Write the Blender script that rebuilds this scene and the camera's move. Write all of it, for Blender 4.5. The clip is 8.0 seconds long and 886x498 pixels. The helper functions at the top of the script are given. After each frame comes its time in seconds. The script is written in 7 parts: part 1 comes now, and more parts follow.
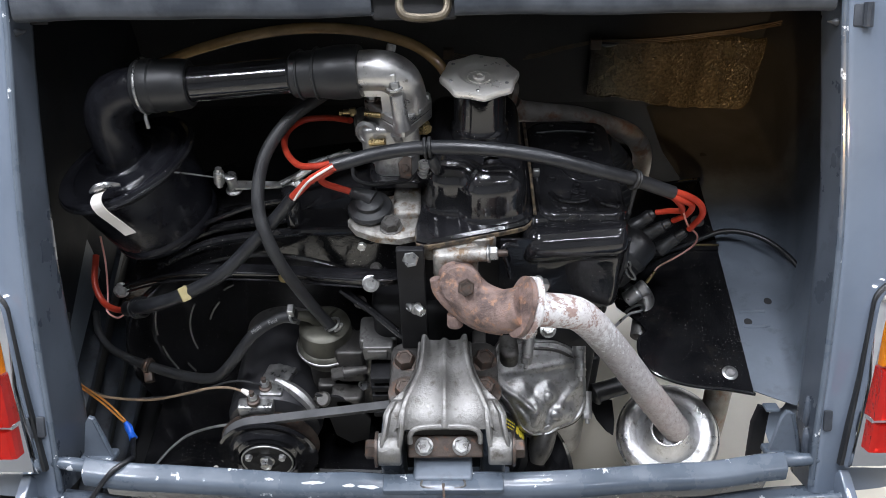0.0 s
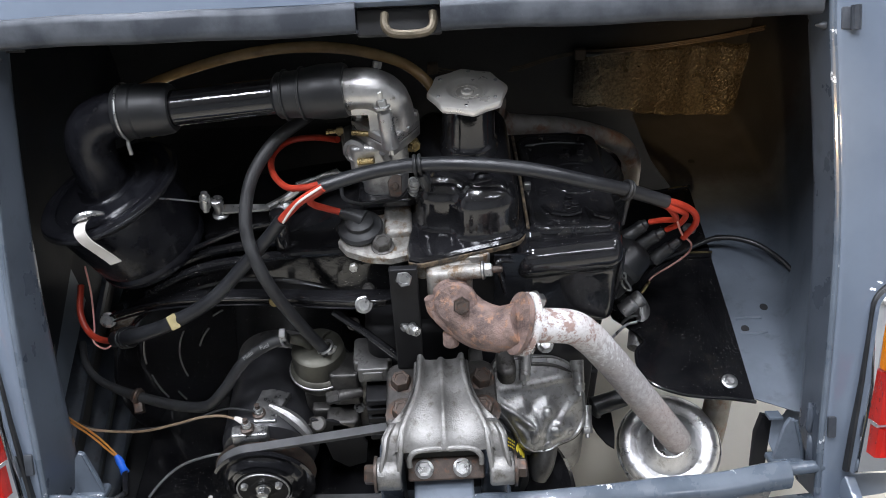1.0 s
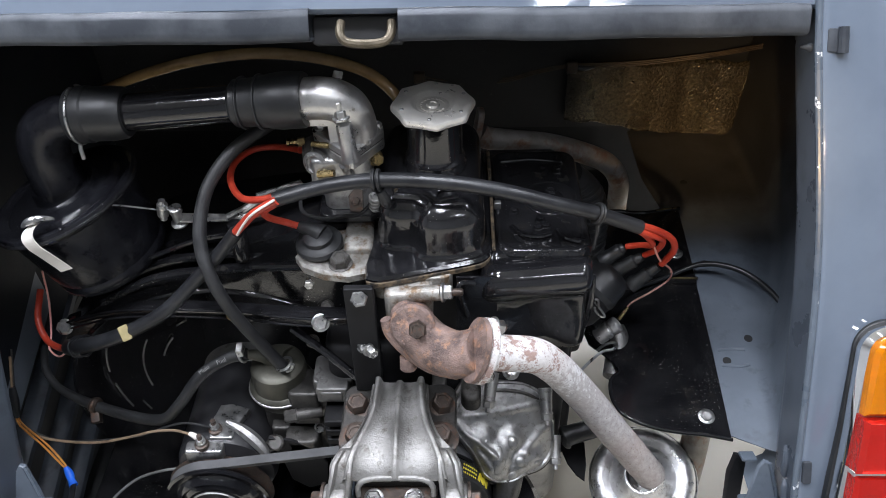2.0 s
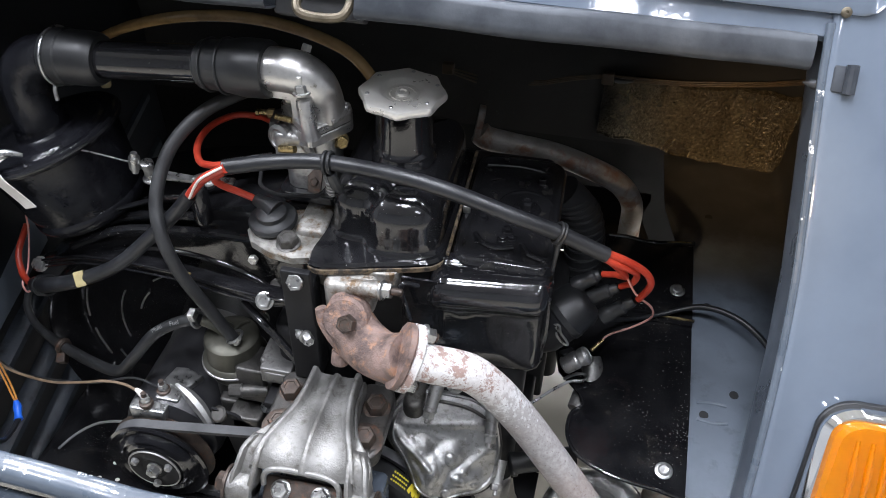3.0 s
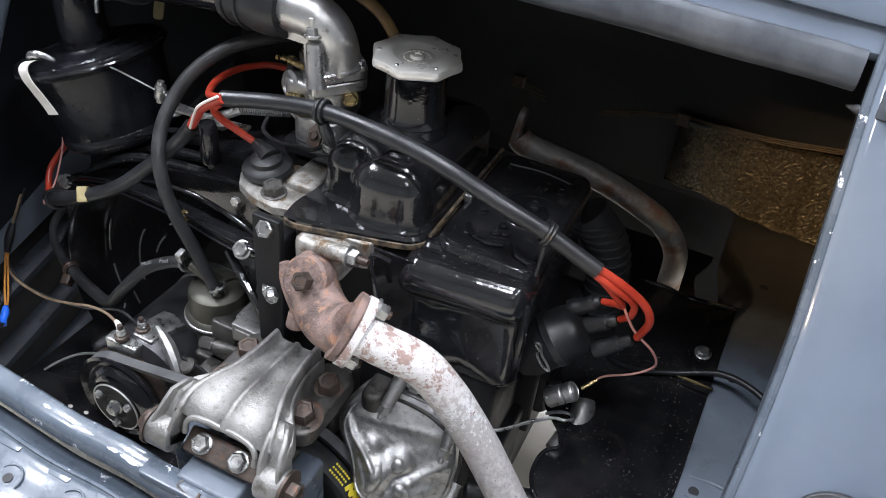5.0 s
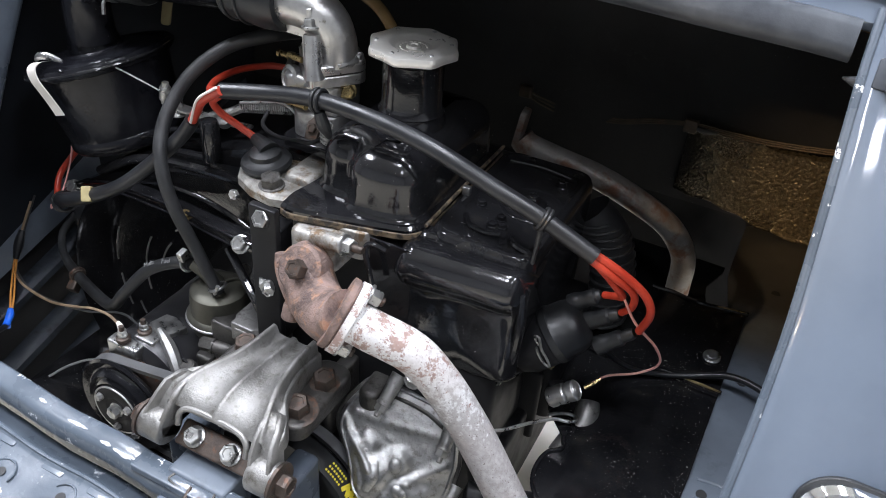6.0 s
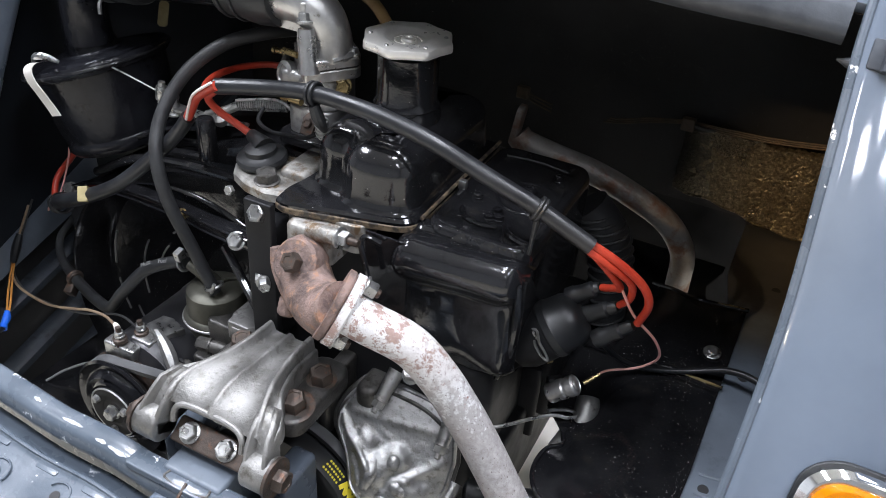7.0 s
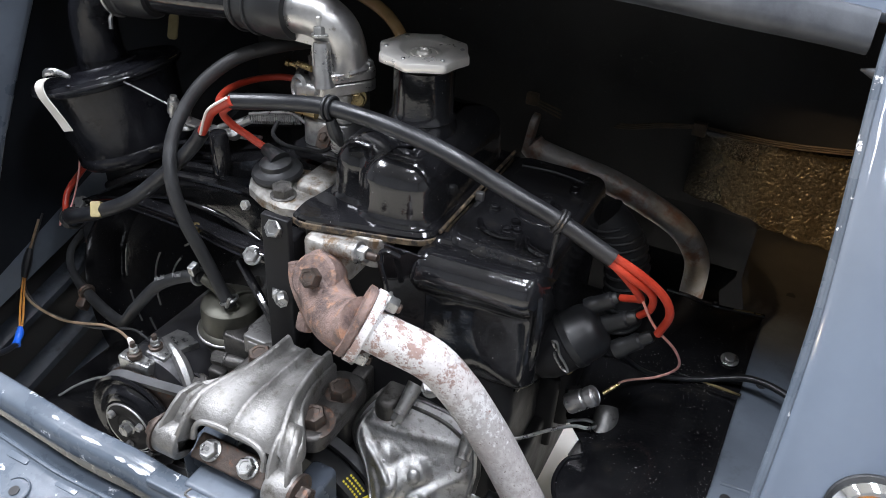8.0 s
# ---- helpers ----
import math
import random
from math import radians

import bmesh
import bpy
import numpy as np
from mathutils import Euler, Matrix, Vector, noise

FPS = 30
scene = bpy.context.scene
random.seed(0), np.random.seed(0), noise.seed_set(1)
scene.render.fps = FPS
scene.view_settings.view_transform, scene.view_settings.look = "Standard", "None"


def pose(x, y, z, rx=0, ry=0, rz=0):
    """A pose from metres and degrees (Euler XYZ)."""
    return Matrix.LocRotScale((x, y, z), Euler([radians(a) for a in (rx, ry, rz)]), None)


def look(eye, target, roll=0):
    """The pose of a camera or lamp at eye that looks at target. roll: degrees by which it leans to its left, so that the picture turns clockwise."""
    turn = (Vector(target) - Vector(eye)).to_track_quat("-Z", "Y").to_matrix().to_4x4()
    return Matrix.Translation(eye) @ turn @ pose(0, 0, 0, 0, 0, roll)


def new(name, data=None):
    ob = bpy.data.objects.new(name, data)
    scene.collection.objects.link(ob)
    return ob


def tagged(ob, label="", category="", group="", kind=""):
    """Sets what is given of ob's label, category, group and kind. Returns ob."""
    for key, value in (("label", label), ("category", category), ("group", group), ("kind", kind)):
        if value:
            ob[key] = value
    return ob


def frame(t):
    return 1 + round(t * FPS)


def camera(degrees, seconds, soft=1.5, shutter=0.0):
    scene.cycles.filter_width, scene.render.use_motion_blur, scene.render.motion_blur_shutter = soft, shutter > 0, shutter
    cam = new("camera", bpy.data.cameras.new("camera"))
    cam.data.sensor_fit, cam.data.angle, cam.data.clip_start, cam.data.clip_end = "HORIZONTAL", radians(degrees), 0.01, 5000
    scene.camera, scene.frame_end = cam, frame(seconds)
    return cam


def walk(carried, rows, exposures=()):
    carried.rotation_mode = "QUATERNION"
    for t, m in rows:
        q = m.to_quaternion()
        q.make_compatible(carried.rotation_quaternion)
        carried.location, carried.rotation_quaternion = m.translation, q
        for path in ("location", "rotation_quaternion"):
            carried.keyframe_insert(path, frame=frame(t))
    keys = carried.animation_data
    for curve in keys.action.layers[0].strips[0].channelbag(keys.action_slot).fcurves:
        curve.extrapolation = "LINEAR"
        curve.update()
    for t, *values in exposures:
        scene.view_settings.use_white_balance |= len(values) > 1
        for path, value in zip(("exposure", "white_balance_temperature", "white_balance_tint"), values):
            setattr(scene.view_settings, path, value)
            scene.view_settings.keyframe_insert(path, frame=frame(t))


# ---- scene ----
cam = camera(57.5, 8.0, soft=0.95)
METRES, EYE, TILT, LEAN, TURN = 0.53, 1.2, -43.0, 0.8, 0.0
ROWS = [
    (0.0, 0.0, 0.0, 0.0, -0.0, -0.0, 0.0),
    (0.5, -0.0091, 0.0087, 0.002, -0.35, 0.42, 0.99),
    (1.0, -0.0151, 0.028, 0.0114, -1.0, 0.88, 2.04),
    (1.5, 0.0091, 0.0591, 0.0224, -1.11, 1.3, 1.88),
    (3.0, 0.3811, 0.2071, 0.0736, 7.14, 0.39, -9.17),
    (3.5, 0.4785, 0.2625, 0.0682, 9.93, 0.52, -13.71),
    (4.0, 0.5464, 0.3161, 0.0588, 12.38, 0.78, -17.94),
    (4.5, 0.5886, 0.3555, 0.0376, 14.14, 1.45, -20.66),
    (6.0, 0.7, 0.4284, -0.0642, 17.39, 4.98, -21.93),
    (6.5, 0.7171, 0.4402, -0.0893, 17.55, 5.79, -21.65),
    (7.0, 0.7208, 0.4469, -0.0978, 17.64, 6.06, -21.47),
    (7.5, 0.713, 0.4476, -0.0959, 17.8, 6.09, -21.29),
    (8.0, 0.6806, 0.438, -0.0886, 17.63, 6.06, -20.68),
]
walk(cam, [(t, pose(0, 0, EYE, TILT, LEAN, TURN) @ pose(METRES * x, METRES * y, METRES * z, 90 + pitch, roll, yaw)) for t, x, y, z, yaw, pitch, roll in ROWS],
     exposures=((0.0, 0.30), (1.5, 0.30), (3.0, 0.56), (8.0, 0.56)))

# ---------------------------------------------------------------- light
world = bpy.data.worlds.new("world")
scene.world = world
world.use_nodes = True
world.node_tree.nodes["Background"].inputs[0].default_value = (0.62, 0.66, 0.72, 1)
world.node_tree.nodes["Background"].inputs[1].default_value = 0.08


def area(name, loc, target, sx, sy, power, colour):
    data = bpy.data.lights.new(name, "AREA")
    data.shape, data.size, data.size_y, data.energy, data.color = "RECTANGLE", sx, sy, power, colour
    ob = new(name, data)
    ob.matrix_world = look(loc, target)
    return ob


# the showroom's ceiling strips, and one warm spot lamp
CEILING = 2.9
STRIPS = [(x, y) for y in (0.0, 0.9, 1.9, 3.0, 4.1, 5.2) for x in (-1.4, 0.05, 1.5)] + [(0.95, -1.20), (1.35, -1.35)]
for sx, sy in STRIPS:
    area("ceiling_light", (sx, sy, CEILING - 0.06), (sx, sy, 0), 0.30 if sy > -1 else 0.25, 0.55 if sy > -1 else 0.25, (6.0 if sy < -1 else 24 if sy < 3.5 else 30) * (1.0 if sy < -1 else 1.35 if sx < -1 else 0.65 if sx > 1 else 1.0), (0.86, 0.895, 1.0))
warm = bpy.data.lights.new("warm_light", "SPOT")
warm.energy, warm.color, warm.spot_size, warm.spot_blend, warm.shadow_soft_size = 165, (1.0, 0.68, 0.36), radians(7.0), 1.0, 0.03
new("warm_light", warm).matrix_world = look((-0.5, -1.6, 1.95), (0.47, 1.2, 0.452))

# ---------------------------------------------------------------- mesh helpers
V = Vector


def basis(axis, loc=(0, 0, 0), up=(0, 0, 1)):
    """The matrix that turns z into axis, at loc."""
    z = V(axis).normalized()
    u = V(up)
    if abs(z.dot(u)) > 0.97:
        u = V((0, 1, 0))
    x = u.cross(z).normalized()
    y = z.cross(x)
    m = Matrix((x, y, z)).transposed().to_4x4()
    m.translation = V(loc)
    return m


def rings(bm, loops, closed=True, caps=True):
    """Skin between rings of equal length."""
    rows = [[bm.verts.new(p) for p in loop] for loop in loops]
    n = len(rows[0])
    for a, b in zip(rows, rows[1:]):
        for i in range(n if closed else n - 1):
            j = (i + 1) % n
            bm.faces.new((a[i], a[j], b[j], b[i]))
    if caps and closed:
        bm.faces.new(rows[0][::-1])
        bm.faces.new(rows[-1])
    return bm


def spline(points, per=6):
    """Catmull-Rom through the points (any number of columns)."""
    p = [np.array(q, float) for q in points]
    p = [2 * p[0] - p[1]] + p + [2 * p[-1] - p[-2]]
    out = []
    for i in range(1, len(p) - 2):
        for k in range(per):
            u = k / per
            a, b, c, d = p[i - 1:i + 3]
            out.append(0.5 * (2 * b + (c - a) * u + (2 * a - 5 * b + 4 * c - d) * u * u + (3 * b - a - 3 * c + d) * u ** 3))
    out.append(p[-2])
    return out


def sweep(points, radius, seg=14, per=6, bm=None, smooth=True, caps=True):
    """A round tube through points; radius: a number or one for each point."""
    bm = bm or bmesh.new()
    rad = radius if hasattr(radius, "__len__") else [radius] * len(points)
    rows = [(*p, r) for p, r in zip(points, rad)]
    rows = spline(rows, per) if smooth else [np.array(r, float) for r in rows]
    pts = [V(r[:3]) for r in rows]
    loops, side = [], None
    for i, p in enumerate(pts):
        d = (pts[min(i + 1, len(pts) - 1)] - pts[max(i - 1, 0)]).normalized()
        if side is None:
            side = d.orthogonal().normalized()
        side = (side - d * side.dot(d)).normalized()
        up = d.cross(side)
        loops.append([p + (side * math.cos(a) + up * math.sin(a)) * rows[i][3] for a in (2 * math.pi * k / seg for k in range(seg))])
    return rings(bm, loops, caps=caps)


def lathe(profile, m, seg=28, bm=None, caps=True):
    """A turned body: profile of (radius, height) about z of m."""
    bm = bm or bmesh.new()
    return rings(bm, [[m @ V((r * math.cos(a), r * math.sin(a), h)) for a in (2 * math.pi * k / seg for k in range(seg))] for r, h in profile], caps=caps)


def rrect(x0, x1, y0, y1, r, n=5):
    """A rounded rectangle, counter-clockwise."""
    r = min(r, (x1 - x0) / 2 - 1e-5, (y1 - y0) / 2 - 1e-5)
    out = []
    for cx, cy, a0 in ((x1 - r, y1 - r, 0), (x0 + r, y1 - r, 90), (x0 + r, y0 + r, 180), (x1 - r, y0 + r, 270)):
        for k in range(n + 1):
            a = radians(a0 + 90 * k / n)
            out.append((cx + r * math.cos(a), cy + r * math.sin(a)))
    return out


def rblock(x0, x1, y0, y1, z0, z1, rc=0.005, re=0.003, taper=0.0, m=None, bm=None, foot=0.0):
    """A block with rounded corners (rc) and a rounded top edge (re), drawn in by taper towards the top; m places it."""
    bm = bm or bmesh.new()
    m = m or Matrix()
    loops = []
    levels = [(z0, 0.0 if foot <= 0 else foot), (z0 + max(foot, 1e-4), 0.0)] if foot > 0 else [(z0, 0.0)]
    for k in range(5):
        a = math.pi / 2 * k / 4
        levels.append((z1 - re + re * math.sin(a), re * (1 - math.cos(a))))
    for z, inset in levels:
        t = taper * (z - z0) / max(z1 - z0, 1e-6) + inset
        loops.append([m @ V((x, y, z)) for x, y in rrect(x0 + t, x1 - t, y0 + t, y1 - t, max(rc - inset * 0.5, 0.0008))])
    return rings(bm, loops)


def prism(outline, z0, z1, m=None, bm=None, bevel=0.0):
    """A plate of an outline (counter-clockwise), from z0 to z1, with a small bevel on top."""
    bm = bm or bmesh.new()
    m = m or Matrix()
    c = V((sum(p[0] for p in outline) / len(outline), sum(p[1] for p in outline) / len(outline)))
    loops = [[m @ V((x, y, z0)) for x, y in outline]]
    if bevel:
        loops.append([m @ V((x, y, z1 - bevel)) for x, y in outline])
        shrunk = []
        for x, y in outline:
            d = V((x, y)) - c
            q = c + d * max(0.0, 1 - bevel / max(d.length, 1e-6))
            shrunk.append(m @ V((q.x, q.y, z1)))
        loops.append(shrunk)
    else:
        loops.append([m @ V((x, y, z1)) for x, y in outline])
    return rings(bm, loops)


def circle(cx, cy, r, n=24, a0=0.0):
    return [(cx + r * math.cos(a0 + 2 * math.pi * k / n), cy + r * math.sin(a0 + 2 * math.pi * k / n)) for k in range(n)]


def ball(c, r, bm=None, scale=(1, 1, 1), u=14, v=9, m=None):
    bm = bm or bmesh.new()
    mm = Matrix.Translation(c) @ (m or Matrix()) @ Matrix.Diagonal((r * scale[0], r * scale[1], r * scale[2], 1))
    bmesh.ops.create_uvsphere(bm, u_segments=u, v_segments=v, radius=1, matrix=mm)
    return bm


def ring_torus(c, axis, R, r, bm=None, n=28, k=8, a0=0.0, a1=360.0):
    """A torus, or an arc of one."""
    m = basis(axis, c)
    full = a1 - a0 >= 360
    count = n if full else n + 1
    loops = []
    for i in range(count):
        a = radians(a0 + (a1 - a0) * i / n)
        loops.append([m @ V(((R + r * math.cos(b)) * math.cos(a), (R + r * math.cos(b)) * math.sin(a), r * math.sin(b))) for b in (2 * math.pi * j / k for j in range(k))])
    bm = bm or bmesh.new()
    if full:
        loops.append(loops[0])
        rings(bm, loops, caps=False)
        bmesh.ops.remove_doubles(bm, verts=bm.verts, dist=1e-6)
        return bm
    return rings(bm, loops)


def strip(section, path_fn, stations, bm=None, closed=False):
    """A sheet section swept along stations: path_fn(station, point) gives the place."""
    bm = bm or bmesh.new()
    return rings(bm, [[path_fn(s, q) for q in section] for s in stations], closed=closed, caps=closed)


def mesh_of(name, bm, material, sharp=35.0):
    bmesh.ops.recalc_face_normals(bm, faces=bm.faces)
    me = bpy.data.meshes.new(name)
    bm.to_mesh(me)
    bm.free()
    me.materials.append(material)
    me.shade_smooth()
    me.set_sharp_from_angle(angle=radians(sharp))
    return me


def thing(name, loc, label, category, group=""):
    """A top-level Empty at the thing's base."""
    ob = new(name)
    ob.empty_display_size = 0.02
    ob.matrix_basis = Matrix.Translation(loc)
    return tagged(ob, label, category, group)


def part(name, bm, material, parent, label="", sharp=35.0):
    """One mesh under a thing or under a part; its mesh is laid out in the world's metres."""
    ob = new(name, mesh_of(name, bm, material, sharp))
    ob.parent = parent
    if parent.type == "EMPTY" and parent.parent is None:
        ob.matrix_parent_inverse = parent.matrix_basis.inverted()
    return tagged(ob, label) if label else ob


def single(name, bm, material, label, category, group="", sharp=35.0):
    """A thing of one mesh."""
    return tagged(new(name, mesh_of(name, bm, material, sharp)), label, category, group)


def setting(name, bm, material, label="", parent=None, sharp=35.0):
    ob = tagged(new(name, mesh_of(name, bm, material, sharp)), label, "", "", "structure")
    return ob


def thick(bm, t):
    """Gives a sheet thickness t, against its normals."""
    bmesh.ops.recalc_face_normals(bm, faces=bm.faces)
    bmesh.ops.solidify(bm, geom=bm.faces[:], thickness=t)
    return bm


def hexhead(loc, axis, af=0.017, h=0.007, washer=0.0, bm=None, turn=0.2, marks=True):
    """A hex bolt head that stands on loc, with a chamfered top and a washer."""
    bm = bm or bmesh.new()
    m = basis(axis, loc)
    r = af / math.sqrt(3)
    if washer:
        lathe([(washer, -0.0005), (washer, 0.0014), (washer * 0.9, 0.002)], m, 20, bm)
    base = 0.002 if washer else 0.0
    hexa = [(math.cos(turn + math.pi / 3 * k), math.sin(turn + math.pi / 3 * k)) for k in range(6)]
    rings(bm, [[m @ V((r * q * x, r * q * y, z)) for x, y in hexa] for q, z in ((1, base - 0.001), (1, base + h * 0.82), (0.86, base + h), (0.60, base + h), (0.55, base + h - (0.0008 if marks else 0)))])
    return bm

# ---------------------------------------------------------------- materials
def nodes_of(name):
    m = bpy.data.materials.new(name)
    m.use_nodes = True
    nt = m.node_tree
    return m, nt, nt.nodes["Principled BSDF"]


def tex(nt, scale, detail=4.0, rough=0.55, kind="NOISE"):
    co = nt.nodes.new("ShaderNodeTexCoord")
    if kind == "NOISE":
        n = nt.nodes.new("ShaderNodeTexNoise")
        n.inputs["Detail"].default_value, n.inputs["Roughness"].default_value = detail, rough
    else:
        n = nt.nodes.new("ShaderNodeTexVoronoi")
    n.inputs["Scale"].default_value = scale
    nt.links.new(co.outputs["Object"], n.inputs["Vector"])
    return n


def ramp(nt, source, stops):
    r = nt.nodes.new("ShaderNodeValToRGB")
    nt.links.new(source, r.inputs[0])
    el = r.color_ramp.elements
    while len(el) < len(stops):
        el.new(0.5)
    for e, (pos, c) in zip(el, stops):
        e.position = pos
        e.color = (*c, 1) if hasattr(c, "__len__") else (c, c, c, 1)
    return r.outputs[0]


def blend(nt, fac, a, b):
    n = nt.nodes.new("ShaderNodeMix")
    n.data_type = "RGBA"
    for socket, v in ((n.inputs[0], fac), (n.inputs[6], a), (n.inputs[7], b)):
        if hasattr(v, "is_linked"):
            nt.links.new(v, socket)
        else:
            socket.default_value = v if not hasattr(v, "__len__") else (*v, 1)
    return n.outputs[2]


def bump(nt, bsdf, height, strength, dist=0.001):
    b = nt.nodes.new("ShaderNodeBump")
    b.inputs["Strength"].default_value, b.inputs["Distance"].default_value = strength, dist
    nt.links.new(height, b.inputs["Height"])
    nt.links.new(b.outputs[0], bsdf.inputs["Normal"])


def surface(name, a, b, rough=(0.3, 0.5), metal=0.0, big=14.0, fine=220.0, relief=0.15, dist=0.0006, spots=None, spot_scale=90.0, spot_cut=(0.57, 0.64), coat=0.0, spec=0.5, dust=0.0):
    """Two tones by a coarse noise, a grain in the relief, a roughness that varies, spots (chips, rust, dirt) of a third tone, and specks of dust."""
    m, nt, bs = nodes_of(name)
    n1, n2 = tex(nt, big, 6, 0.6), tex(nt, fine, 4, 0.65)
    col = ramp(nt, n1.outputs[0], [(0.38, a), (0.62, b)])
    rgh = ramp(nt, n1.outputs[0], [(0.38, rough[0]), (0.62, rough[1])])
    if spots:
        n3 = tex(nt, spot_scale, 7, 0.65)
        fac = ramp(nt, n3.outputs[0], [(spot_cut[0], 0.0), (spot_cut[1], 1.0)])
        col = blend(nt, fac, col, spots)
    if dust:
        n4 = tex(nt, 520, 1, 0.5)
        n5 = tex(nt, 9, 3, 0.6)
        add = nt.nodes.new("ShaderNodeMath")
        add.operation = "ADD"
        nt.links.new(n4.outputs[0], add.inputs[0])
        half = nt.nodes.new("ShaderNodeMath")
        half.operation = "MULTIPLY"
        half.inputs[1].default_value = 0.35
        nt.links.new(n5.outputs[0], half.inputs[0])
        nt.links.new(half.outputs[0], add.inputs[1])
        fac = ramp(nt, add.outputs[0], [(0.895 - dust, 0.0), (0.93 - dust, 1.0)])
        col = blend(nt, fac, col, (0.34, 0.33, 0.31))
        rgh = blend(nt, fac, rgh, (0.8, 0.8, 0.8))
    nt.links.new(col, bs.inputs["Base Color"])
    nt.links.new(rgh, bs.inputs["Roughness"])
    bs.inputs["Metallic"].default_value = metal
    bs.inputs["Coat Weight"].default_value = coat
    bs.inputs["Coat Roughness"].default_value = 0.08
    bs.inputs["Specular IOR Level"].default_value = spec
    if relief:
        bump(nt, bs, n2.outputs[0], relief, dist)
    return m


PAINT = surface("grey_blue_body_paint", (0.124, 0.150, 0.190), (0.146, 0.175, 0.218), (0.03, 0.06), big=6, fine=9, relief=0.03, dist=0.004, coat=0.5)
PAINT_IN = surface("grey_blue_bay_paint", (0.10, 0.12, 0.147), (0.14, 0.166, 0.20), (0.32, 0.5), big=9, fine=120, relief=0.08, spots=(0.085, 0.10, 0.12), spot_scale=26, spot_cut=(0.56, 0.72))
PAINT_WAVY = surface("wavy_grey_blue_panel_paint", (0.124, 0.150, 0.190), (0.146, 0.175, 0.218), (0.03, 0.07), big=6, fine=15, relief=0.16, dist=0.003, coat=0.4)
# body paint made duller, and darker for the shade on the jambs
JAMB = surface("dull_shaded_jamb_paint", (0.066, 0.079, 0.099), (0.094, 0.112, 0.138), (0.24, 0.40), big=10, fine=60, relief=0.12, spots=(0.06, 0.072, 0.09), spot_scale=30, spot_cut=(0.55, 0.70), spec=0.4)
PAINT_WORN = surface("scuffed_grey_sill_paint", (0.074, 0.092, 0.115), (0.105, 0.127, 0.155), (0.20, 0.38), big=16, fine=60, relief=0.3, dist=0.0009, spots=(0.62, 0.64, 0.66), spot_scale=48, spot_cut=(0.636, 0.646), coat=0.28, spec=0.32)
PRIMER = surface("pale_scuffed_primer", (0.34, 0.36, 0.38), (0.55, 0.57, 0.59), (0.4, 0.6), big=120, fine=300, relief=0.4)
LIP_GREY = surface("dull_scuffed_lip_paint", (0.042, 0.047, 0.055), (0.076, 0.083, 0.093), (0.30, 0.46), 0.2, big=20, fine=200, relief=0.3, spots=(0.24, 0.25, 0.26), spot_scale=40, spot_cut=(0.68, 0.70), spec=0.18)
# near black: the shade inside the bay is worked into this colour
DARK_IN = surface("dark_shaded_bay", (0.013, 0.0133, 0.0145), (0.022, 0.0225, 0.024), (0.5, 0.7), big=7, fine=200, relief=0.2)
BLACK = surface("black_gloss_enamel", (0.008, 0.008, 0.009), (0.013, 0.013, 0.0145), (0.05, 0.15), big=30, fine=70, relief=0.24, dist=0.0013, spec=0.6, dust=-0.075)
FILTER = surface("scratched_black_filter_paint", (0.007, 0.007, 0.009), (0.012, 0.0125, 0.015), (0.10, 0.24), big=36, fine=150, relief=0.42, dist=0.0011, spec=0.26, dust=-0.10)
BLACK_TIN = surface("dusty_black_painted_tin", (0.009, 0.009, 0.010), (0.015, 0.015, 0.0165), (0.05, 0.16), big=24, fine=70, relief=0.22, dist=0.0012, spots=(0.022, 0.021, 0.020), spot_scale=60, spec=0.5, dust=-0.085)
PLATE_TIN = surface("specked_black_plate_enamel", (0.006, 0.006, 0.007), (0.012, 0.012, 0.013), (0.06, 0.18), big=24, fine=120, relief=0.2, dist=0.0012, spots=(0.016, 0.015, 0.0145), spot_scale=30, dust=-0.022)
BLACK_MATT = surface("matt_black_metal", (0.008, 0.008, 0.009), (0.016, 0.016, 0.017), (0.4, 0.6), big=20, fine=160, relief=0.2, spec=0.2)
SATIN = surface("satin_black_generator_paint", (0.016, 0.016, 0.018), (0.026, 0.026, 0.028), (0.3, 0.42), big=30, fine=300, relief=0.2)
RUBBER = surface("black_rubber", (0.009, 0.0095, 0.0105), (0.016, 0.017, 0.018), (0.38, 0.52), big=25, fine=400, relief=0.08)
HOSE = surface("grey_black_fuel_hose", (0.015, 0.0155, 0.0165), (0.026, 0.027, 0.028), (0.42, 0.58), big=40, fine=500, relief=0.12)
SLEEVE = surface("black_cable_sleeving", (0.010, 0.0105, 0.012), (0.016, 0.017, 0.019), (0.30, 0.40), big=30, fine=600, relief=0.06)
RED = surface("red_silicone_cable", (0.35, 0.032, 0.017), (0.45, 0.049, 0.024), (0.32, 0.45), big=40, fine=400, relief=0.05)
PINK = surface("pink_wire", (0.72, 0.34, 0.31), (0.80, 0.42, 0.38), (0.4, 0.5), big=60, fine=600, relief=0.0)
WHITE_WIRE = surface("white_wire_tracer", (0.72, 0.66, 0.62), (0.80, 0.74, 0.70), (0.4, 0.5), big=60, fine=600, relief=0.0)
BROWN_WIRE = surface("brown_wire", (0.16, 0.11, 0.07), (0.24, 0.17, 0.11), (0.5, 0.6), big=60, fine=600, relief=0.0)
HARNESS = surface("dark_brown_harness", (0.05, 0.034, 0.020), (0.09, 0.060, 0.035), (0.5, 0.6), big=60, fine=600, relief=0.0)
ORANGE_WIRE = surface("orange_wire", (0.38, 0.15, 0.03), (0.48, 0.21, 0.05), (0.4, 0.5), big=60, fine=600, relief=0.0)
BLUE = surface("blue_nylon", (0.01, 0.09, 0.52), (0.015, 0.13, 0.65), (0.35, 0.45), big=60, fine=300, relief=0.03)
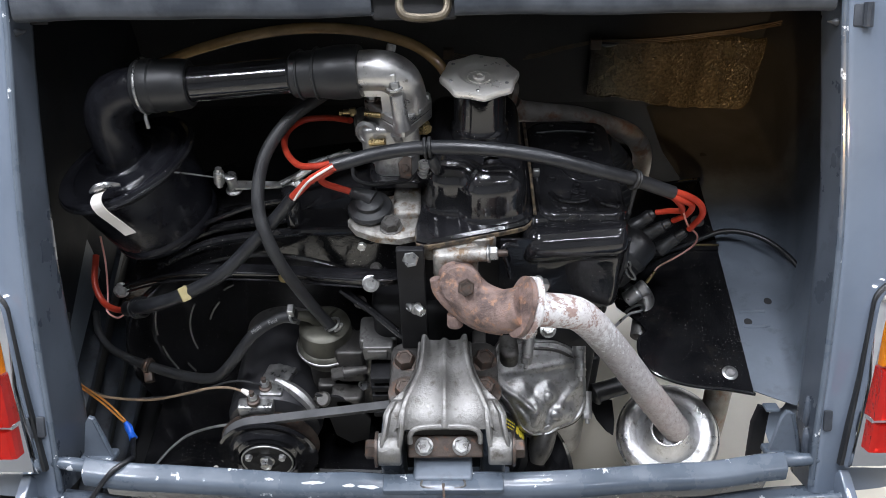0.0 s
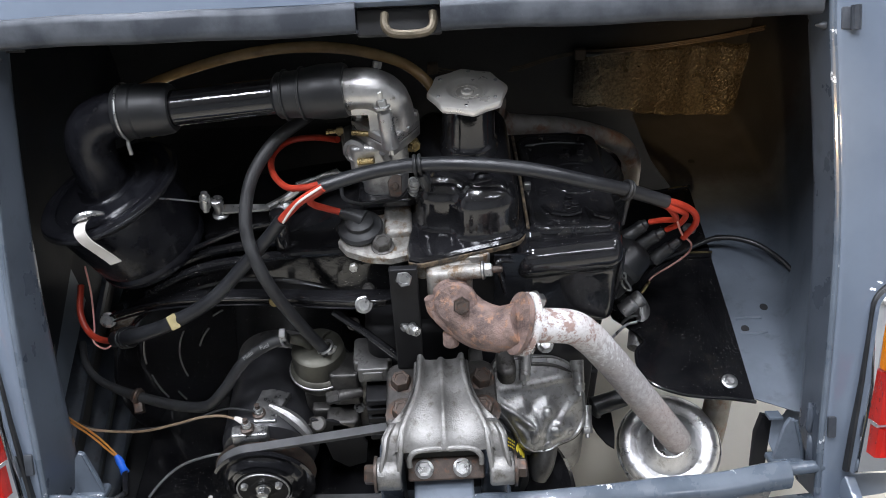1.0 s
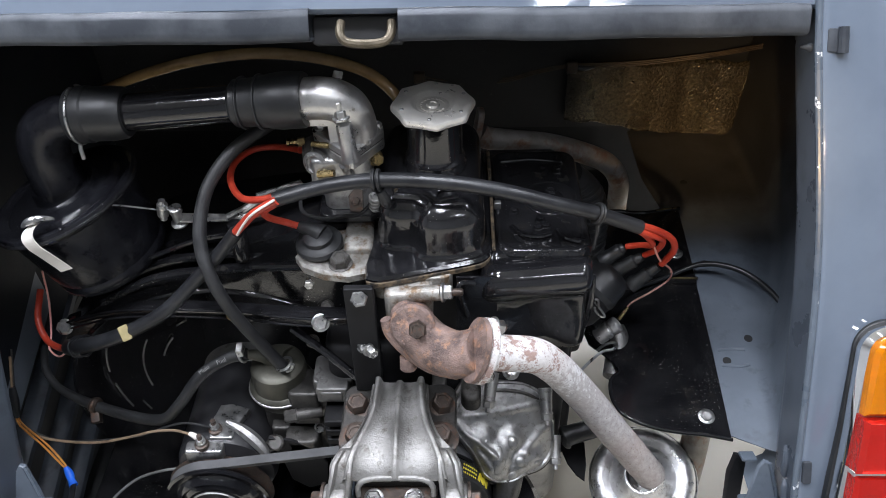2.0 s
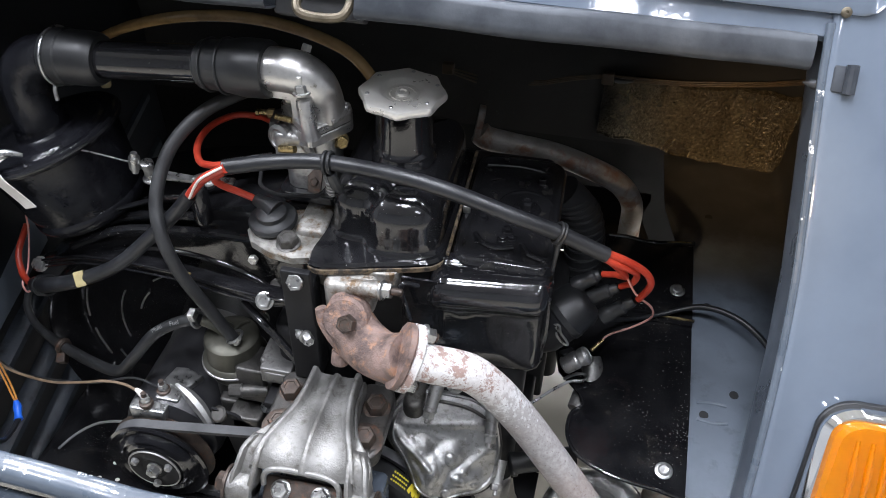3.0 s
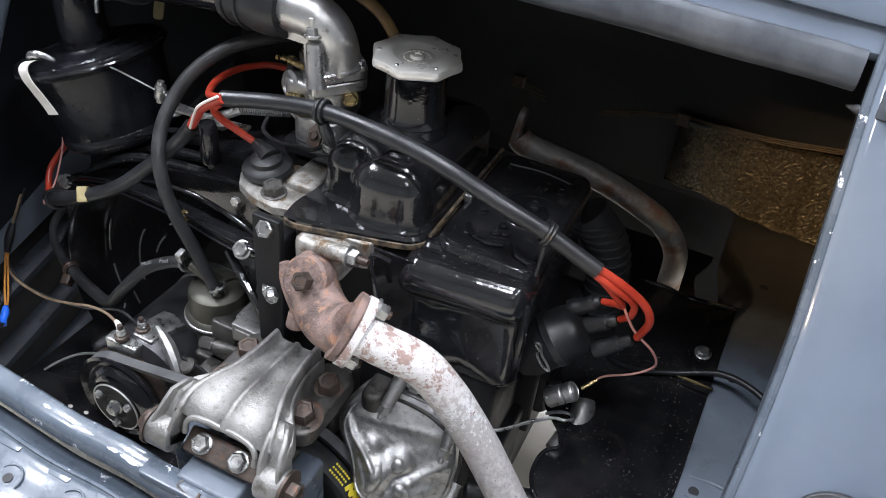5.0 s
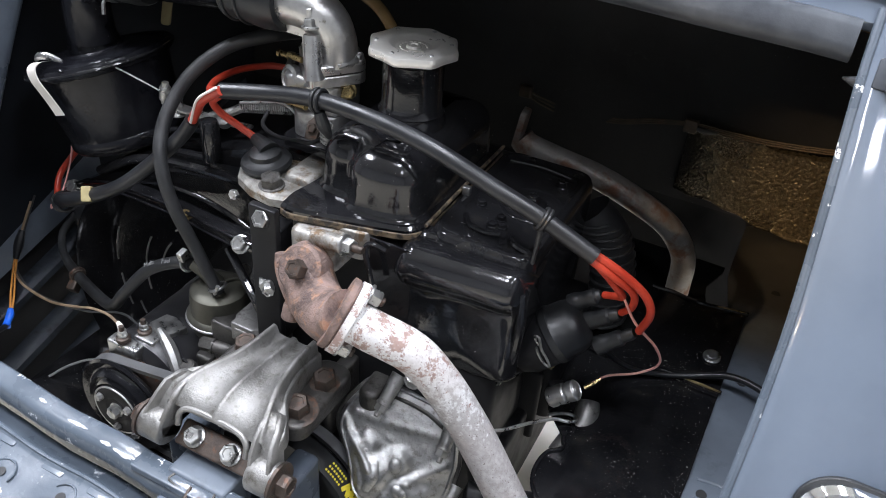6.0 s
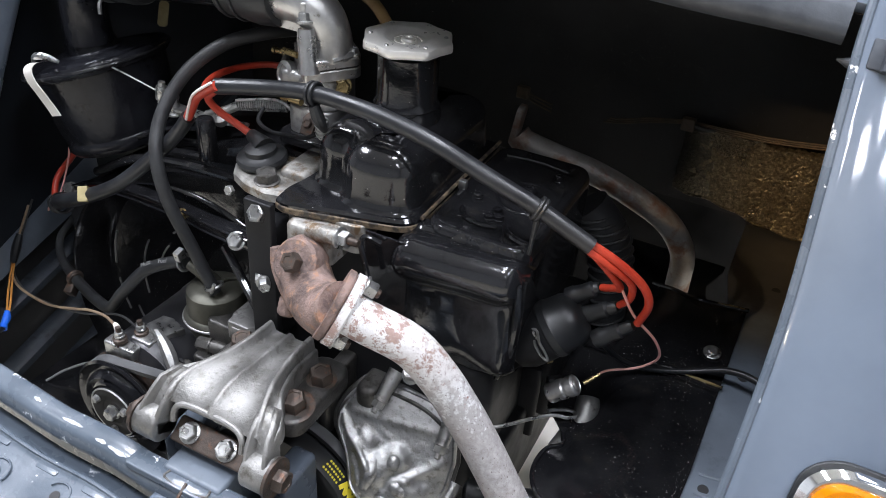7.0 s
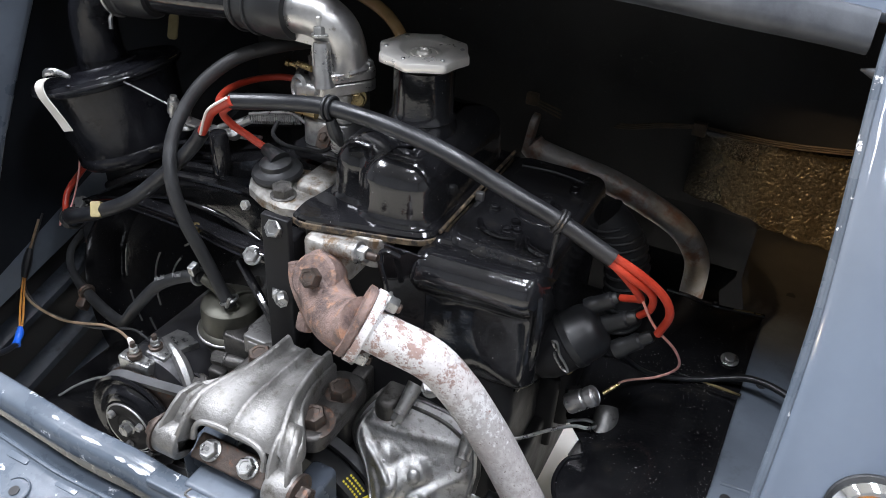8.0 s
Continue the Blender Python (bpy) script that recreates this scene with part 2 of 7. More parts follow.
ALU = surface("cast_aluminium", (0.20, 0.195, 0.185), (0.31, 0.304, 0.292), (0.38, 0.56), 0.75, big=26, fine=330, relief=0.85, dist=0.0010, spots=(0.13, 0.12, 0.105), spot_scale=75, spot_cut=(0.54, 0.70))
ALU_DULL = surface("oily_cast_aluminium", (0.30, 0.30, 0.295), (0.44, 0.435, 0.425), (0.32, 0.48), 0.8, big=28, fine=420, relief=0.5, dist=0.0008, spots=(0.12, 0.11, 0.10), spot_scale=45, spot_cut=(0.56, 0.76))
COVER_ALU = surface("oily_bright_cover_alloy", (0.30, 0.30, 0.296), (0.40, 0.398, 0.392), (0.32, 0.44), 0.85, big=22, fine=420, relief=0.6, dist=0.0008, spots=(0.17, 0.163, 0.15), spot_scale=150, spot_cut=(0.52, 0.70))
CAST_DARK = surface("dark_oily_casting", (0.060, 0.058, 0.055), (0.12, 0.115, 0.108), (0.32, 0.5), 0.7, big=30, fine=380, relief=0.6, dist=0.0009, spots=(0.035, 0.03, 0.026), spot_scale=60, spot_cut=(0.54, 0.68))
ALU_BRIGHT = surface("smooth_carburettor_alloy", (0.40, 0.395, 0.388), (0.58, 0.575, 0.565), (0.27, 0.40), 0.88, big=35, fine=400, relief=0.14, spots=(0.27, 0.255, 0.23), spot_scale=120, spot_cut=(0.60, 0.72))
CAP_ALU = surface("pressed_aluminium", (0.74, 0.715, 0.665), (0.84, 0.815, 0.765), (0.27, 0.36), 0.62, big=30, fine=500, relief=0.08)
PUMP_GREY = surface("grimy_grey_alloy", (0.15, 0.148, 0.143), (0.24, 0.236, 0.228), (0.36, 0.52), 0.7, big=40, fine=380, relief=0.5, spots=(0.08, 0.075, 0.07), spot_scale=80, spot_cut=(0.54, 0.68))
HEAD = surface("stained_alloy_head", (0.24, 0.23, 0.208), (0.46, 0.445, 0.415), (0.36, 0.54), 0.55, big=60, fine=380, relief=0.9, dist=0.0009, spots=(0.17, 0.115, 0.068), spot_scale=75, spot_cut=(0.49, 0.62))
STEEL = surface("zinc_plated_steel", (0.34, 0.34, 0.335), (0.52, 0.52, 0.51), (0.26, 0.42), 0.95, big=90, fine=600, relief=0.35)
DULL_BRASS = surface("dull_brassy_steel", (0.075, 0.062, 0.042), (0.12, 0.10, 0.070), (0.34, 0.5), 0.6, big=60, fine=500, relief=0.3)
BRASS = surface("yellow_passivated_steel", (0.24, 0.18, 0.085), (0.36, 0.28, 0.14), (0.24, 0.38), 0.95, big=60, fine=500, relief=0.06)
DARK_STEEL = surface("browned_steel_bolt", (0.055, 0.043, 0.036), (0.095, 0.074, 0.062), (0.4, 0.55), 0.6, big=80, fine=420, relief=0.6, spots=(0.12, 0.064, 0.042), spot_scale=160, spot_cut=(0.55, 0.64))
RUST = surface("rusted_cast_iron", (0.105, 0.073, 0.064), (0.280, 0.195, 0.168), (0.55, 0.8), 0.1, big=48, fine=300, relief=1.0, dist=0.0018, spots=(0.33, 0.185, 0.12), spot_scale=85, spot_cut=(0.53, 0.64))
OLIVE = surface("olive_passivated_pump_steel", (0.075, 0.073, 0.060), (0.120, 0.117, 0.096), (0.38, 0.52), 0.7, big=25, fine=300, relief=0.10)
TUBE_GREY = surface("rusty_grey_heater_tube", (0.20, 0.185, 0.165), (0.32, 0.30, 0.28), (0.45, 0.6), 0.4, big=26, fine=240, relief=0.8, spots=(0.19, 0.10, 0.062), spot_scale=38, spot_cut=(0.49, 0.64))
TAN_TUBE = surface("amber_breather_tube", (0.22, 0.14, 0.060), (0.31, 0.20, 0.09), (0.12, 0.22), big=30, fine=300, relief=0.05)
TAG = surface("yellowed_paper_tag", (0.27, 0.22, 0.10), (0.36, 0.30, 0.15), (0.6, 0.7), big=60, fine=500, relief=0.1)
WHITE_PL = surface("off_white_plastic_strap", (0.62, 0.58, 0.53), (0.72, 0.68, 0.63), (0.4, 0.5), big=30, fine=300, relief=0.05)
GASKET = surface("oily_cork_gasket", (0.10, 0.072, 0.044), (0.23, 0.17, 0.105), (0.5, 0.7), big=90, fine=400, relief=0.9, spots=(0.04, 0.032, 0.025), spot_scale=130, spot_cut=(0.44, 0.56))
CHROME = surface("chrome", (0.80, 0.80, 0.80), (0.86, 0.86, 0.86), (0.05, 0.10), 1.0, big=20, fine=200, relief=0.02)
YELLOW = surface("yellow_print", (0.62, 0.50, 0.03), (0.70, 0.57, 0.05), (0.5, 0.6), big=60, fine=300, relief=0.0)
GREY_PRINT = surface("grey_print", (0.20, 0.20, 0.20), (0.26, 0.26, 0.26), (0.5, 0.6), big=60, fine=300, relief=0.0)
BELT = surface("worn_rubber_belt", (0.055, 0.056, 0.058), (0.085, 0.086, 0.088), (0.5, 0.65), big=30, fine=400, relief=0.15)
FLOOR = surface("beige_showroom_floor", (0.62, 0.57, 0.47), (0.68, 0.63, 0.53), (0.3, 0.45), big=3, fine=60, relief=0.03)
CEIL = surface("grey_ceiling_paint", (0.40, 0.41, 0.42), (0.44, 0.45, 0.46), (0.7, 0.8), big=3, fine=90, relief=0.05)
WALL = surface("pale_grey_showroom_wall", (0.29, 0.30, 0.31), (0.35, 0.36, 0.37), (0.6, 0.7), big=3, fine=90, relief=0.05)


def flaked():
    """White heat paint that flakes off a rusty pipe, most of it near the flange."""
    m, nt, bs = nodes_of("flaking_white_exhaust_paint")
    n1, n2, n3, n4, n5 = tex(nt, 58, 14, 0.82), tex(nt, 330, 4), tex(nt, 150, 6, 0.7), tex(nt, 420, 3, 0.7), tex(nt, 12, 3)
    white = ramp(nt, n2.outputs[0], [(0.3, (0.66, 0.65, 0.645)), (0.7, (0.80, 0.80, 0.80))])
    grey = ramp(nt, n3.outputs[0], [(0.35, (0.31, 0.285, 0.275)), (0.65, (0.49, 0.47, 0.46))])
    rusty = ramp(nt, n3.outputs[0], [(0.35, (0.25, 0.165, 0.145)), (0.65, (0.40, 0.275, 0.235))])
    co = nt.nodes.new("ShaderNodeTexCoord")
    xyz = nt.nodes.new("ShaderNodeSeparateXYZ")
    nt.links.new(co.outputs["Object"], xyz.inputs[0])
    far = nt.nodes.new("ShaderNodeMapRange")
    for k, v in enumerate((0.53, 0.43, -0.10, 0.22)):
        far.inputs[1 + k].default_value = v
    nt.links.new(xyz.outputs[2], far.inputs[0])
    worn = nt.nodes.new("ShaderNodeMath")
    worn.operation = "ADD"
    nt.links.new(n3.outputs[0], worn.inputs[0])
    nt.links.new(far.outputs[0], worn.inputs[1])
    paint = blend(nt, ramp(nt, worn.outputs[0], [(0.45, 0.0), (0.58, 1.0)]), white, grey)
    paint = blend(nt, ramp(nt, n4.outputs[0], [(0.625, 0.0), (0.67, 1.0)]), paint, (0.16, 0.13, 0.12))
    less = nt.nodes.new("ShaderNodeMath")
    less.operation = "MULTIPLY_ADD"
    nt.links.new(far.outputs[0], less.inputs[0])
    less.inputs[1].default_value = -0.5
    nt.links.new(n1.outputs[0], less.inputs[2])
    col = blend(nt, ramp(nt, less.outputs[0], [(0.560, 0.0), (0.580, 1.0)]), paint, rusty)
    col = blend(nt, ramp(nt, n5.outputs[0], [(0.45, 0.0), (0.75, 0.55)]), col, (0.42, 0.31, 0.27))
    nt.links.new(col, bs.inputs["Base Color"])
    bs.inputs["Roughness"].default_value = 0.62
    bump(nt, bs, n3.outputs[0], 0.6, 0.0012)
    return m


def lens(name, colour):
    m, nt, bs = nodes_of(name)
    n = tex(nt, 30, 3)
    nt.links.new(ramp(nt, n.outputs[0], [(0.3, [c * 0.85 for c in colour]), (0.7, colour)]), bs.inputs["Base Color"])
    bs.inputs["Roughness"].default_value = 0.08
    bs.inputs["Transmission Weight"].default_value = 0.55
    bs.inputs["IOR"].default_value = 1.49
    v = tex(nt, 160, kind="VORONOI")
    bump(nt, bs, v.outputs[0], 0.25, 0.001)
    return m


def glitter():
    """Tar-coated insulation sheet, crinkled and glossy, with shade painted over its inner end."""
    m, nt, bs = nodes_of("crinkled_tar_insulation")
    n1, n2 = tex(nt, 12, 4), tex(nt, 210, 3, 0.7)
    foil = ramp(nt, n2.outputs[0], [(0.3, (0.050, 0.042, 0.028)), (0.7, (0.21, 0.17, 0.11))])
    # painted shadow: the sheet goes black towards its inner end, by world x
    geo, xyz, end, end_shade = (nt.nodes.new(k) for k in ("ShaderNodeNewGeometry", "ShaderNodeSeparateXYZ", "ShaderNodeMapRange", "ShaderNodeMath"))
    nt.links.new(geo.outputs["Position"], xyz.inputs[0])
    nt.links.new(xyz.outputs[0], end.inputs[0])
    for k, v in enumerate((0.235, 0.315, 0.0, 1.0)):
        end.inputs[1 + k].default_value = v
    end_shade.operation = "MULTIPLY_ADD"
    nt.links.new(tex(nt, 22, 4).outputs[0], end_shade.inputs[0])
    end_shade.inputs[1].default_value = 0.7
    nt.links.new(end.outputs[0], end_shade.inputs[2])
    nt.links.new(blend(nt, ramp(nt, end_shade.outputs[0], [(0.40, 1.0), (1.05, 0.0)]), foil, (0.008, 0.008, 0.008)), bs.inputs["Base Color"])
    nt.links.new(ramp(nt, n1.outputs[0], [(0.3, 0.20), (0.7, 0.32)]), bs.inputs["Roughness"])
    bs.inputs["Metallic"].default_value = 0.75
    bump(nt, bs, n2.outputs[0], 0.8, 0.0022)
    return m


# the grey-blue wing paint again, darkened to stand for shade
NAVY_DARK = surface("shaded_dark_inner_wing", (0.007, 0.0085, 0.0115), (0.013, 0.0155, 0.020), (0.5, 0.7), big=8, fine=160, relief=0.3, spec=0.12)
MUFFLER = surface("bright_scuffed_muffler_steel", (0.52, 0.52, 0.525), (0.74, 0.74, 0.74), (0.26, 0.44), 0.84, big=26, fine=160, relief=0.9, dist=0.0012, spots=(0.30, 0.29, 0.27), spot_scale=50, spot_cut=(0.56, 0.68))


def shaded_wing():
    """Grey bay paint with shade painted in towards the front of the car, with a ragged edge."""
    m, nt, bs = nodes_of("grey_bay_paint_with_shade")
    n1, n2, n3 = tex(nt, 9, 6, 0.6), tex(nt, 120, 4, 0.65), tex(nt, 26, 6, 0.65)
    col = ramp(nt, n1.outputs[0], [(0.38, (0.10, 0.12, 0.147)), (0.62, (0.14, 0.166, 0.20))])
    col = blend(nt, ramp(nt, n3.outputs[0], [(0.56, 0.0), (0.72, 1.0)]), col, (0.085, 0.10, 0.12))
    # the shade deep in the bay is painted by world y
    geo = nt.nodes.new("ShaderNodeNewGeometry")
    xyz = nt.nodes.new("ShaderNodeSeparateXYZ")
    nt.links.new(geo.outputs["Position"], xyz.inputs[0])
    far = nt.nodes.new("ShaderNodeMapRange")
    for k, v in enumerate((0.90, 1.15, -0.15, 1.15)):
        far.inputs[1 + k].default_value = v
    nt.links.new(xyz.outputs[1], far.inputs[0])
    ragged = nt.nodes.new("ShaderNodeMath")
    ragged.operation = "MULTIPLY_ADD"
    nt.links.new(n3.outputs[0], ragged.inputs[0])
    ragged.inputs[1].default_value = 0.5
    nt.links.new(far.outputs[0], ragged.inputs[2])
    shade_tone = ramp(nt, n1.outputs[0], [(0.4, (0.022, 0.0225, 0.024)), (0.6, (0.040, 0.041, 0.044))])
    col = blend(nt, ramp(nt, ragged.outputs[0], [(0.40, 0.0), (0.85, 1.0)]), col, shade_tone)
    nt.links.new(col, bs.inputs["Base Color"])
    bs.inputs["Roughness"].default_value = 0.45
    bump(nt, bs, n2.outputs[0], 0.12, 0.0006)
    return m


# blue bay paint for the ribs, with their dim shade mixed into the colour
SHADED_RIB = surface("shaded_blue_rib_paint", (0.028, 0.034, 0.043), (0.050, 0.060, 0.075), (0.34, 0.5), big=12, fine=140, relief=0.2, spots=(0.018, 0.02, 0.024), spot_scale=30, spot_cut=(0.52, 0.68), spec=0.3)
SHADED_WING = shaded_wing()
EXHAUST = flaked()
ORANGE_LENS = lens("amber_lens", (0.98, 0.32, 0.003))
RED_LENS = lens("red_lens", (0.70, 0.02, 0.012))
TAR = glitter()
BULKHEAD_DARK = surface("dark_bulkhead_paint", (0.019, 0.0192, 0.0202), (0.034, 0.0342, 0.0355), (0.42, 0.58), big=5, fine=140, relief=0.35, spec=0.25, dust=-0.06)

# ---------------------------------------------------------------- the room
ROOM = (-3.2, 3.2, -3.0, 6.2)


def slab(x0, x1, y0, y1, z0, z1):
    return rblock(x0, x1, y0, y1, z0, z1, 0.002, 0.001)


setting("floor", slab(ROOM[0], ROOM[1], ROOM[2], ROOM[3], -0.1, 0.0), FLOOR, "smooth beige showroom floor")
setting("ceiling", slab(ROOM[0], ROOM[1], ROOM[2], ROOM[3], CEILING, CEILING + 0.1), CEIL, "plain grey showroom ceiling")
setting("wall_west", slab(ROOM[0] - 0.15, ROOM[0], ROOM[2], ROOM[3], 0, CEILING), WALL)
setting("wall_east", slab(ROOM[1], ROOM[1] + 0.15, ROOM[2], ROOM[3], 0, CEILING), WALL)
setting("wall_south", slab(ROOM[0], ROOM[1], ROOM[2] - 0.15, ROOM[2], 0, CEILING), WALL)
setting("wall_north", slab(ROOM[0], ROOM[1], ROOM[3], ROOM[3] + 0.15, 0, CEILING), WALL)

# ---------------------------------------------------------------- the car's body round the engine bay
MID = -0.022          # the car's middle
car = thing("car_body", (MID, 0.9, 0.0), "grey-blue painted rear body of a small old car, engine lid removed", "car")


def rim(x, s, d):
    """The leaning plane of the engine opening: s up along it from the sill, d out of it."""
    return V((x, 0.488 + 0.545 * s - 0.838 * d, 0.400 + 0.838 * s + 0.545 * d))


def head(x, s, d):
    """The same plane for the header, which bows out to the rear in the middle."""
    b = max(0.0, 1 - ((x - MID) / 0.41) ** 2)
    return rim(x, s, d) + V((0, -0.036 * b, 0.019 * b + 0.002))


def side(sign):
    """From the middle outwards on one side: x of a half width w."""
    return lambda w: MID + sign * w


def bow(s, sign):
    return 0.007 * math.sin(math.pi * min(1.0, max(0.0, s / 0.56))) ** 2 - (0.006 * min(1.0, max(0.0, (s - 0.30) / 0.2)) if sign > 0 else 0.0)


WING = [(0.427 + 0.30, -0.34), (0.427 + 0.26, -0.20), (0.427 + 0.215, -0.105), (0.427 + 0.16, -0.045), (0.427 + 0.10, -0.014), (0.427 + 0.05, -0.002), (0.427 + 0.018, 0.001),
        (0.427 + 0.006, 0.003), (0.427 + 0.001, 0.001), (0.4258, -0.004), (0.4258, -0.012), (0.4268, -0.034), (0.4285, -0.058), (0.440, -0.064)]
for sign in (1, -1):
    at = side(sign)
    deep = 0.55 if sign < 0 else 0.0
    skin = [tuple(p) for p in spline(WING, 3)]
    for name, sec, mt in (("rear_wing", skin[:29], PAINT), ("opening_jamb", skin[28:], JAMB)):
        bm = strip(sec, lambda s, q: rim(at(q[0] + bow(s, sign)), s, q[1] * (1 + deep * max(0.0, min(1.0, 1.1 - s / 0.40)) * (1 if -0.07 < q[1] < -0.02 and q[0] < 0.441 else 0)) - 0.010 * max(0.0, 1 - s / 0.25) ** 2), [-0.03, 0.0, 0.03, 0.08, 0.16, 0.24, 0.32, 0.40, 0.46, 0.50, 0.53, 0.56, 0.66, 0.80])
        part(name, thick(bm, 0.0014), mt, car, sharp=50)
    # the wired edge of the opening
    part("rim_bead", sweep([rim(at(0.4262 + bow(s, sign)), s, 0.0005 - 0.010 * max(0.0, 1 - s / 0.25) ** 2) for s in np.linspace(-0.02, 0.535, 16)], 0.0036, 10, 2), PAINT_WORN, car)

for pts in (((0.4035, 0.556, 0.448), (0.4030, 0.546, 0.437), (0.4025, 0.540, 0.424), (0.4030, 0.536, 0.419)), ((0.4030, 0.534, 0.418), (0.4020, 0.527, 0.413), (0.4020, 0.520, 0.403), (0.4030, 0.514, 0.396))):
    part("jamb_dent", sweep(pts, [0.002, 0.0042, 0.0042, 0.002], 10, 5), JAMB, car, "dented seam at the jamb's foot")

# header over the opening: panel, turned lip in two halves, notch for the catch
HEAD_SEC = [(0.525, -0.035), (0.519, -0.010), (0.520, -0.006), (0.523, -0.003), (0.562, -0.004), (0.566, -0.010), (0.572, -0.011), (0.60, -0.014), (0.62, -0.024), (0.70, -0.075), (0.80, -0.17), (0.95, -0.36)]
bm = strip(HEAD_SEC, lambda x, q: head(x, q[0], q[1]), [MID + v for v in np.linspace(-0.427, 0.427, 19)])
part("header_panel", thick(bm, 0.0014), PAINT_WAVY, car, "grey-blue painted header panel")
LIP_SEC = [(0.522, -0.030), (0.500, -0.026), (0.496, -0.010), (0.4955, 0.000), (0.498, 0.0035), (0.503, 0.0045), (0.514, 0.0060), (0.519, 0.0050), (0.521, 0.0015), (0.521, -0.006)]


def lip(x0, x1):
    n = 14
    return strip(LIP_SEC, lambda x, q: head(x, q[0] + 0.0012 * math.sin(x * 31) * math.sin(x * 12), q[1]), [x0 + (x1 - x0) * k / n for k in range(n + 1)])


part("header_lip", thick(lip(-0.440, -0.074), 0.0016), LIP_GREY, car, sharp=50)
part("header_lip", thick(lip(0.006, 0.388), 0.0016), LIP_GREY, car, sharp=50)
# dark block in the notch, in place of its shade
part("catch_recess", rblock(-0.046, 0.038, -0.006, 0.020, -0.040, -0.026, 0.003, 0.002, m=basis(rim(0, 0, 1) - rim(0, 0, 0), head(-0.030, 0.500, 0.0))), DARK_IN, car)
part("catch_loop", sweep([head(x, s, d) for x, s, d in ((-0.047, 0.512, -0.010), (-0.047, 0.501, -0.002), (-0.041, 0.4935, 0.0), (-0.024, 0.4915, 0.0), (-0.007, 0.4935, 0.0), (-0.001, 0.501, -0.002), (-0.001, 0.512, -0.010))], 0.0042, 10, 5), DULL_BRASS, car, "brassy steel catch loop")
for x in (0.040, 0.20, 0.30):
    part("spot_weld", lathe([(0.0045, 0), (0.004, 0.0008), (0.002, 0.0012)], basis((0, -0.838, 0.545), head(x, 0.549, -0.0042)), 12), PAINT, car)
bm = strip([(0.541, -0.003), (0.541, 0.003), (0.5435, 0.0045), (0.575, 0.0045), (0.600, -0.002), (0.605, -0.016)], lambda x, q: head(x, max(q[0], 0.541 + 0.020 * max(0.0, (x - 0.420) / 0.022) ** 2.5), q[1]), list(np.linspace(0.0, 0.418, 12)) + [0.424, 0.430, 0.435, 0.439, 0.442])
part("trim_strip", thick(bm, 0.0012), PAINT_WAVY, car, sharp=50)
part("screw", lathe([(0.0046, 0.0), (0.0044, 0.0014), (0.0030, 0.0023), (0.0014, 0.0024), (0.0010, 0.0012)], basis((0, -0.838, 0.545), rim(0.407, 0.5440, 0.0050)), 16), DULL_BRASS, car, "brass cross-head screw")
# dark block added behind the corner to keep the gap dark
part("corner_backing", slab(-0.46, -0.43, 0.800, 0.806, 0.79, 0.86), DARK_IN, car)
# bump stop clips on the side rims
for sign in (1, -1):
    at = side(sign)
    m = basis((0, -0.838, 0.545), rim(at(0.439 if sign > 0 else 0.447), 0.491, 0.001))
    part("spring_clip", rblock(-0.010, 0.008, -0.011, 0.011, -0.002, 0.003, 0.002, 0.001, m=m, bm=sweep([m @ V((0.004, -0.012, 0.004)), m @ V((0.004, 0.012, 0.004))], 0.005, 10, 2)), LIP_GREY, car, "folded grey steel spring clip")
    part("peg", lathe([(0.0045, 0), (0.0035, 0.004), (0.0018, 0.008), (0.001, 0.011)], basis((-sign, 0, 0.1), rim(at(0.421 if sign > 0 else 0.426), 0.486, -0.014)), 12), LIP_GREY, car)
    part("edge_slot", rblock(-0.0045, 0.0045, -0.012, 0.012, -0.001, 0.002, 0.002, 0.0008, m=basis((0, -0.838, 0.545), rim(at(0.435), 0.060, -0.0005))), LIP_GREY, car)

# sill under the opening and the apron in front of it
SILL = [(0.497, 0.300), (0.4978, 0.380), (0.4955, 0.3900), (0.4925, 0.3960), (0.4905, 0.3980), (0.4870, 0.3986), (0.4770, 0.3968), (0.4725, 0.3950), (0.4700, 0.3925), (0.4672, 0.3830), (0.4674, 0.3785), (0.470, 0.376), (0.478, 0.370), (0.490, 0.34)]
APRON = [(0.484, 0.330), (0.478, 0.3460), (0.470, 0.3505), (0.4590, 0.3520), (0.4560, 0.3545), (0.4548, 0.3640), (0.4530, 0.3668), (0.4500, 0.3672), (0.4470, 0.3655), (0.4440, 0.3635), (0.435, 0.3630), (0.405, 0.358), (0.372, 0.348), (0.356, 0.332), (0.350, 0.31), (0.348, 0.20)]


def sill_at(x, q):
    w = (x - MID) / 0.427
    return V((x, q[0] + 0.017 * w * w + 0.0012 * math.sin(40 * x), q[1] + 0.017 * w * w + 0.0012 * math.sin(55 * x + 1)))


bm = strip(SILL, sill_at, [MID + v for v in np.linspace(-0.392, 0.392, 27)])
part("sill", thick(bm, 0.0015), PAINT_WORN, car, "scuffed grey sill with flaked paint", sharp=30)
# scuffs along the sill's front edge, rubbed through to pale primer
scuff = random.Random(11)
